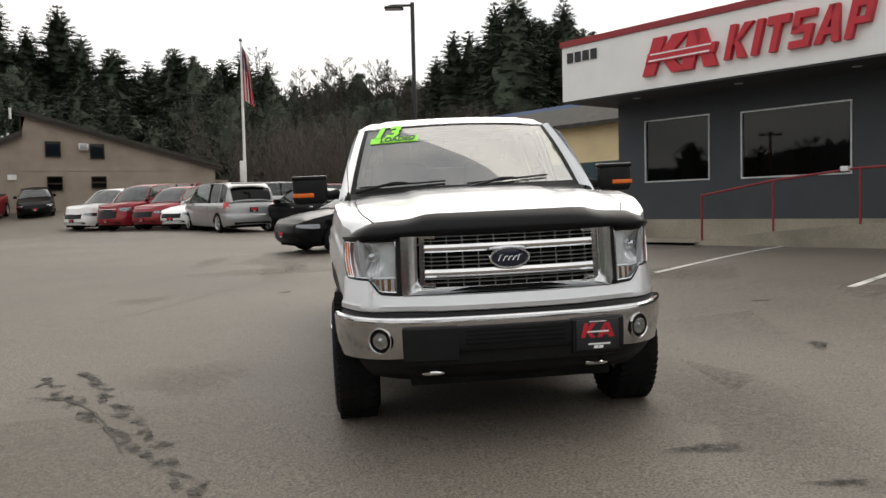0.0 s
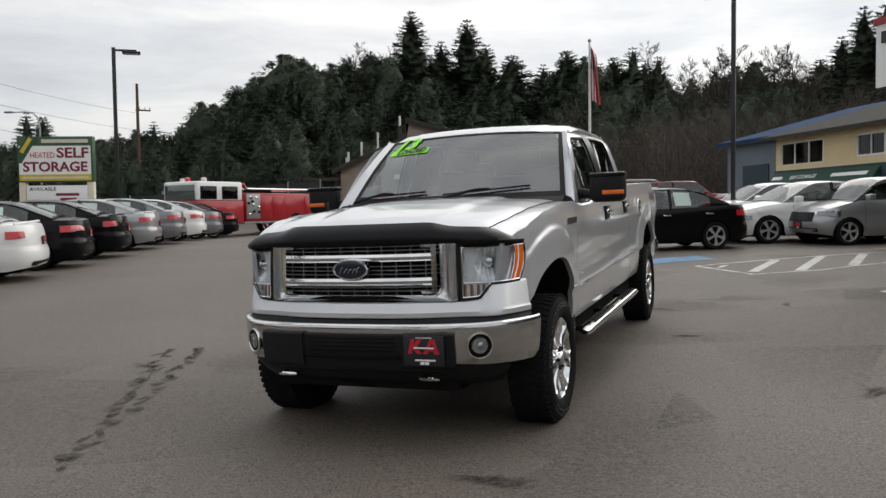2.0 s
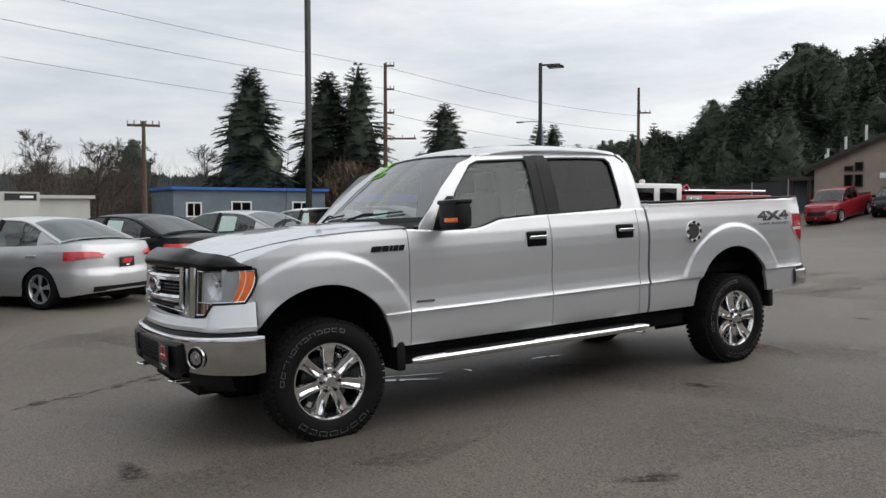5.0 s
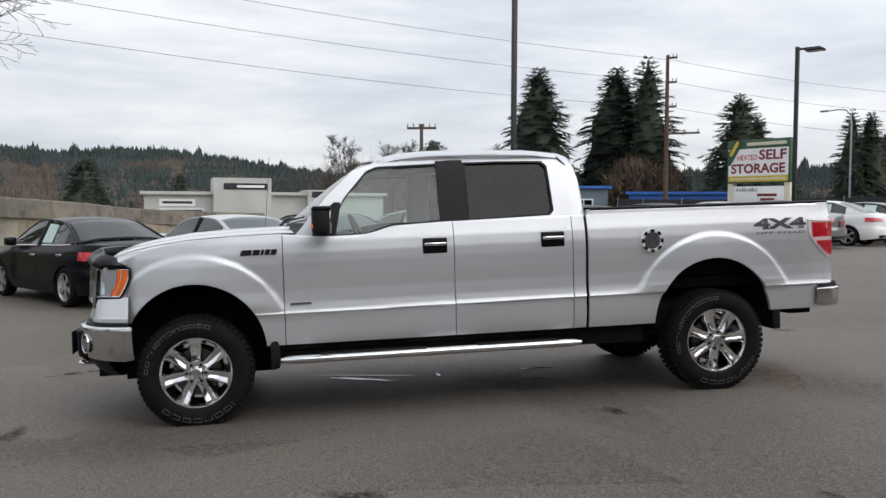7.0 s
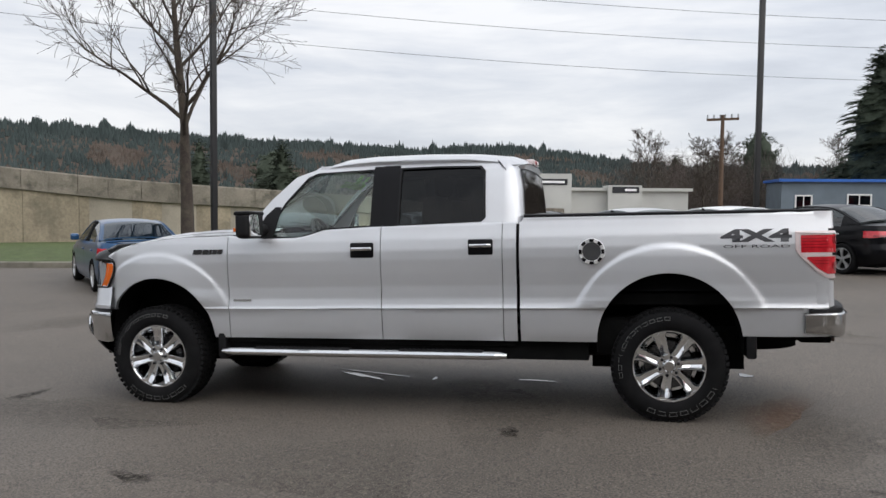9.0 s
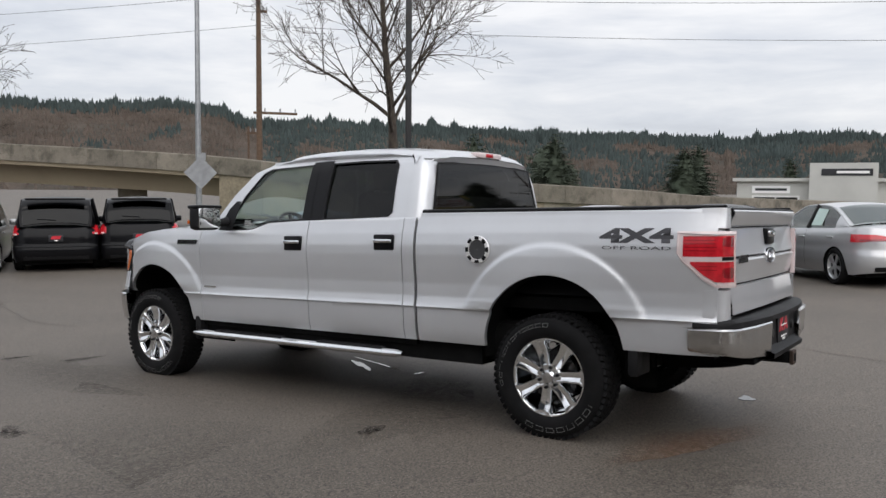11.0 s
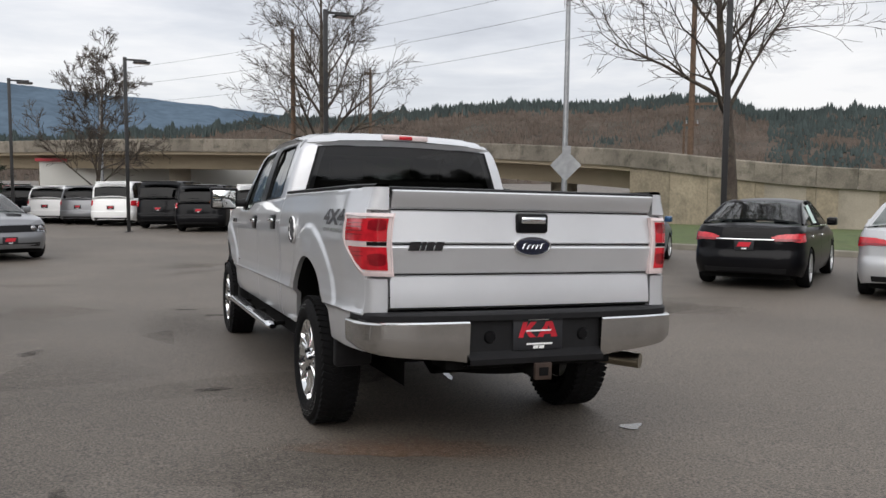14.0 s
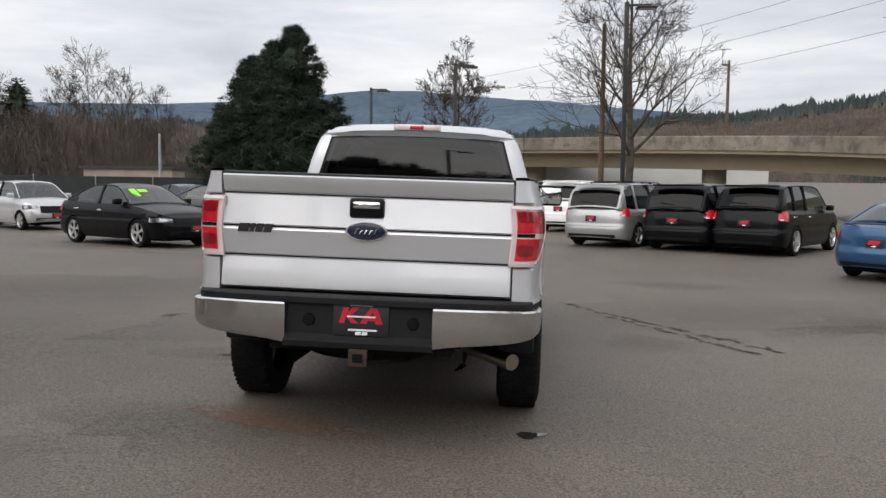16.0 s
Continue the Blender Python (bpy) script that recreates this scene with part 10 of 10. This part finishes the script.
# more crowns of bare alders between the conifers of the slope
for k, (a, e, r) in enumerate(((93.5, 9.9, 108), (95.4, 10.0, 106), (97.3, 10.2, 108), (99.3, 9.4, 110), (100.6, 9.2, 108), (103.6, 10.4, 120), (122.5, 11.2, 115), (124.6, 11.0, 115), (94.5, 9.4, 100), (98.4, 9.3, 100))):
    x, y = CX + r * math.cos(radians(a)), CY + r * math.sin(radians(a))
    zz = max(0.8, slope_z(r, a))
    bare_tree("bare_tree", x, y, 1.45 + math.tan(radians(e)) * r - zz, 0.2, 90 + k, "leafless alder on the wooded slope", 16, 0.34, 0.25, 3, "bark_dark", 0.022, zz)


def thicket(name, label, pts, height, n, seed, mat="twig_far", width=1.6, leafy=False):
    """A dense stand of thin bare stems and twigs, too many to count."""
    rnd = random.Random(seed)
    v, f = [], []
    for k in range(n):
        u = rnd.uniform(0, len(pts) - 1.001)
        i = int(u)
        c = Vector(pts[i]).lerp(Vector(pts[i + 1]), u - i)
        x, y = c.x + rnd.gauss(0, width), c.y + rnd.gauss(0, width)
        h = c.z * height * rnd.uniform(0.55, 1.05)
        z = ground_z(x, y) - 0.3
        for q in range(130 if leafy else 80):
            p = Vector((x + rnd.gauss(0, 0.10) * h * 0.8, y + rnd.gauss(0, 0.10) * h * 0.8, z + h * rnd.uniform(0.05, 0.95)))
            d = Vector((rnd.gauss(0, 0.45), rnd.gauss(0, 0.45), 1)).normalized()
            l = h * rnd.uniform(0.10, 0.28)
            s = d.orthogonal().normalized()
            a = rnd.uniform(0, 6.28)
            s = (s * math.cos(a) + d.cross(s) * math.sin(a)) * (0.012 * h * rnd.uniform(0.4, 1.2) * (1.1 if leafy else 0.17))
            m = len(v)
            v.extend([tuple(p - s), tuple(p + s), tuple(p + d * l)])
            f.append((m, m + 1, m + 2))
    return tagged(plain(name, M[mat], v, f), label, "thicket", kind="stuff")


thicket("bare_thicket", "brown leafless thicket behind the dark fence", [(30, -62, 0.9), (40, -59.5, 1.05), (46, -55, 1.2), (51, -51, 1.3), (58, -44, 1.2), (74, -30, 1.2)], 6.6, 1150, 5, width=3.2)
thicket("bare_thicket", "brown leafless thicket on the wooded slope", [(CX + 62 * math.cos(radians(a)), CY + 62 * math.sin(radians(a)), 1.0) for a in (82, 88, 94, 100, 105)], 7.5, 480, 6, width=4.0)
thicket("bare_thicket", "reddish brown alders beyond the roadside shops", [(-78, 2, 0.9), (-74, 7, 1.0), (-84, 10, 0.9), (-70, 11, 0.9)], 6.5, 420, 7, width=2.5)
thicket("brown_shrub", "brown shrub by the tall conifers", [(-69.5, 29, 1.0), (-70, 32, 1.1), (-70, 34.5, 0.9)], 5.6, 150, 9, "bush", 1.0, True)
thicket("bare_thicket", "bare alders above the skyline", [(CX + 118 * math.cos(radians(a)), CY + 118 * math.sin(radians(a)), 1.0) for a in (92, 96, 100)], 17, 260, 12, width=5)
for k, (x, y, top) in enumerate(((51.6, -53.0, 10.4), (64, -44, 11.5), (35, -66, 8.0))):
    conifer(x, y, top + 0.8, 1, -0.8, 1.2, k * 50, "dark conifer behind the bare thicket", "roadside firs")

# far hills: ridges with woods standing on them
FAR = ((150, 2.6), (160, 2.2), (170, 2.1), (178, 2.1), (183, 2.1), (186.9, 2.6), (190, 3.2), (194, 3.7), (197, 3.7), (200.5, 3.4), (204, 3.6), (208, 3.8), (212, 3.9), (216, 4.1), (221, 4.45), (228, 4.7), (232.4, 4.6), (234.3, 4.8), (235, 5.5), (238.6, 5.9), (242, 5.6), (245, 5.5), (248, 5.6), (251, 5.5), (254.5, 5.1), (258.5, 4.6), (261.5, 4.2), (266, 4.2), (270, 3.4), (280, 2.4), (290, 2.2), (298, 3.4), (304, 4.0), (312, 4.6), (330, 4.5), (360, 5.0), (420, 6.0))


def ridge(name, label, table, r, a0, a1, mat, depth, drop=-6.0, wob=0.10):
    b = bmesh.new()
    rows = []
    az = np.linspace(a0, a1, 260)
    top = [1.6 + r * math.tan(radians(lerp(a, table) + wob * noise.noise(Vector((a * 0.9, r, 0))) + wob * 0.5 * noise.noise(Vector((a * 3.1, r, 3))))) for a in az]
    for t in (0.0, 0.15, 0.35, 0.6, 0.85, 1.0):
        rr = r - depth * (1 - t)
        rows.append([(CX + rr * math.cos(radians(a)), CY + rr * math.sin(radians(a)), drop + (z - drop) * (t ** 0.8) * (1 + 0.05 * noise.noise(Vector((a * 0.5, t * 3, 1))) * (1 - t) * 4)) for a, z in zip(az, top)])
    sheet(b, rows)
    return structure(part(name, b, mat, smooth=60), label, "hill")


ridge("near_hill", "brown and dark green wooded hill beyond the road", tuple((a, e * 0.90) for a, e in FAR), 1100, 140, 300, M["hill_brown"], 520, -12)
structure(ridge("far_ridge", "mountain ridge with blue haze in its colour", ((225, 3.0), (250, 3.6), (260, 3.9), (266, 4.3), (270, 4.75), (274, 5.1), (279, 5.4), (283, 5.75), (287, 5.7), (292, 5.0), (300, 4.5), (320, 4.0), (420, 4.0)), 1900, 225, 420, M["hill_haze_blue"], 500, -20, 0.07), "mountain ridge with blue haze in its colour", "hill")
ridge("east_hill", "low wooded hill behind the lot", ((300, 3.2), (312, 3.6), (330, 3), (400, 3), (430, 6), (445, 11)), 260, 292, 445, M["hill_brown"], 120)


def hill_woods(name, label, n, seed, mat, a0, a1, t0, t1, h0, h1, slim, keep=None, r=1100, depth=520, table=FAR, f=0.90):
    """Many small ragged trees standing on a ridge, as one object."""
    rnd = random.Random(seed)
    v, fa = [], []
    for k in range(n):
        a, t = rnd.uniform(a0, a1), rnd.uniform(t0, t1)
        if keep and not keep(a, t, rnd):
            continue
        rr = r - depth * (1 - t)
        top = 1.6 + r * math.tan(radians(lerp(a, table) * f))
        z = -12 + (top + 12) * t ** 0.8
        x, y = CX + rr * math.cos(radians(a)), CY + rr * math.sin(radians(a))
        h = rnd.uniform(h0, h1) * (0.75 + 0.9 * max(0.0, noise.noise(Vector((a * 1.3, t * 4, 7)))))
        h *= 0.35 + 0.65 * rr / r
        w = h * slim * rnd.uniform(0.7, 1.3)
        ph = rnd.uniform(0, 6.28)
        m = len(v)
        for e in range(5):
            q = w * rnd.uniform(0.8, 1.2)
            v.append((x + q * math.cos(ph + 1.257 * e), y + q * math.sin(ph + 1.257 * e), z - 1 + h * (0.15 + rnd.uniform(-0.08, 0.08))))
        v.append((x, y, z - 1 + h))
        for e in range(5):
            fa.append((m + e, m + (e + 1) % 5, m + 5))
    return tagged(plain(name, M[mat], v, fa), label, "woods", kind="stuff")


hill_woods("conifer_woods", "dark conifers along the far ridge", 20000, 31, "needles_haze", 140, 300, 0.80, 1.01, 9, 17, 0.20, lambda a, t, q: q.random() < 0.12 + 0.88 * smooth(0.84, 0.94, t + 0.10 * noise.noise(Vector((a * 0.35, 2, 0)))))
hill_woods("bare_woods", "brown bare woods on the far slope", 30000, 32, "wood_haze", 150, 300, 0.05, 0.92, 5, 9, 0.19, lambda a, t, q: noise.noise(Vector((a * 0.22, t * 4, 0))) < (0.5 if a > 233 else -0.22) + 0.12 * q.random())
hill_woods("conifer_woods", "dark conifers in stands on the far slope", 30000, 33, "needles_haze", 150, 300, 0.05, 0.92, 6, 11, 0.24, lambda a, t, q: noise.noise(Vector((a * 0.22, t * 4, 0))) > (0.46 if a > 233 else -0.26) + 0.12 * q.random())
hill_woods("bare_woods", "brown bare woods behind the lot", 20000, 34, "twig_far", 285, 445, 0.2, 1.0, 2.5, 5.5, 0.16, None, 260, 120, ((292, 3.0), (312, 3.6), (330, 3), (400, 3), (430, 6), (445, 11)), 1.0)
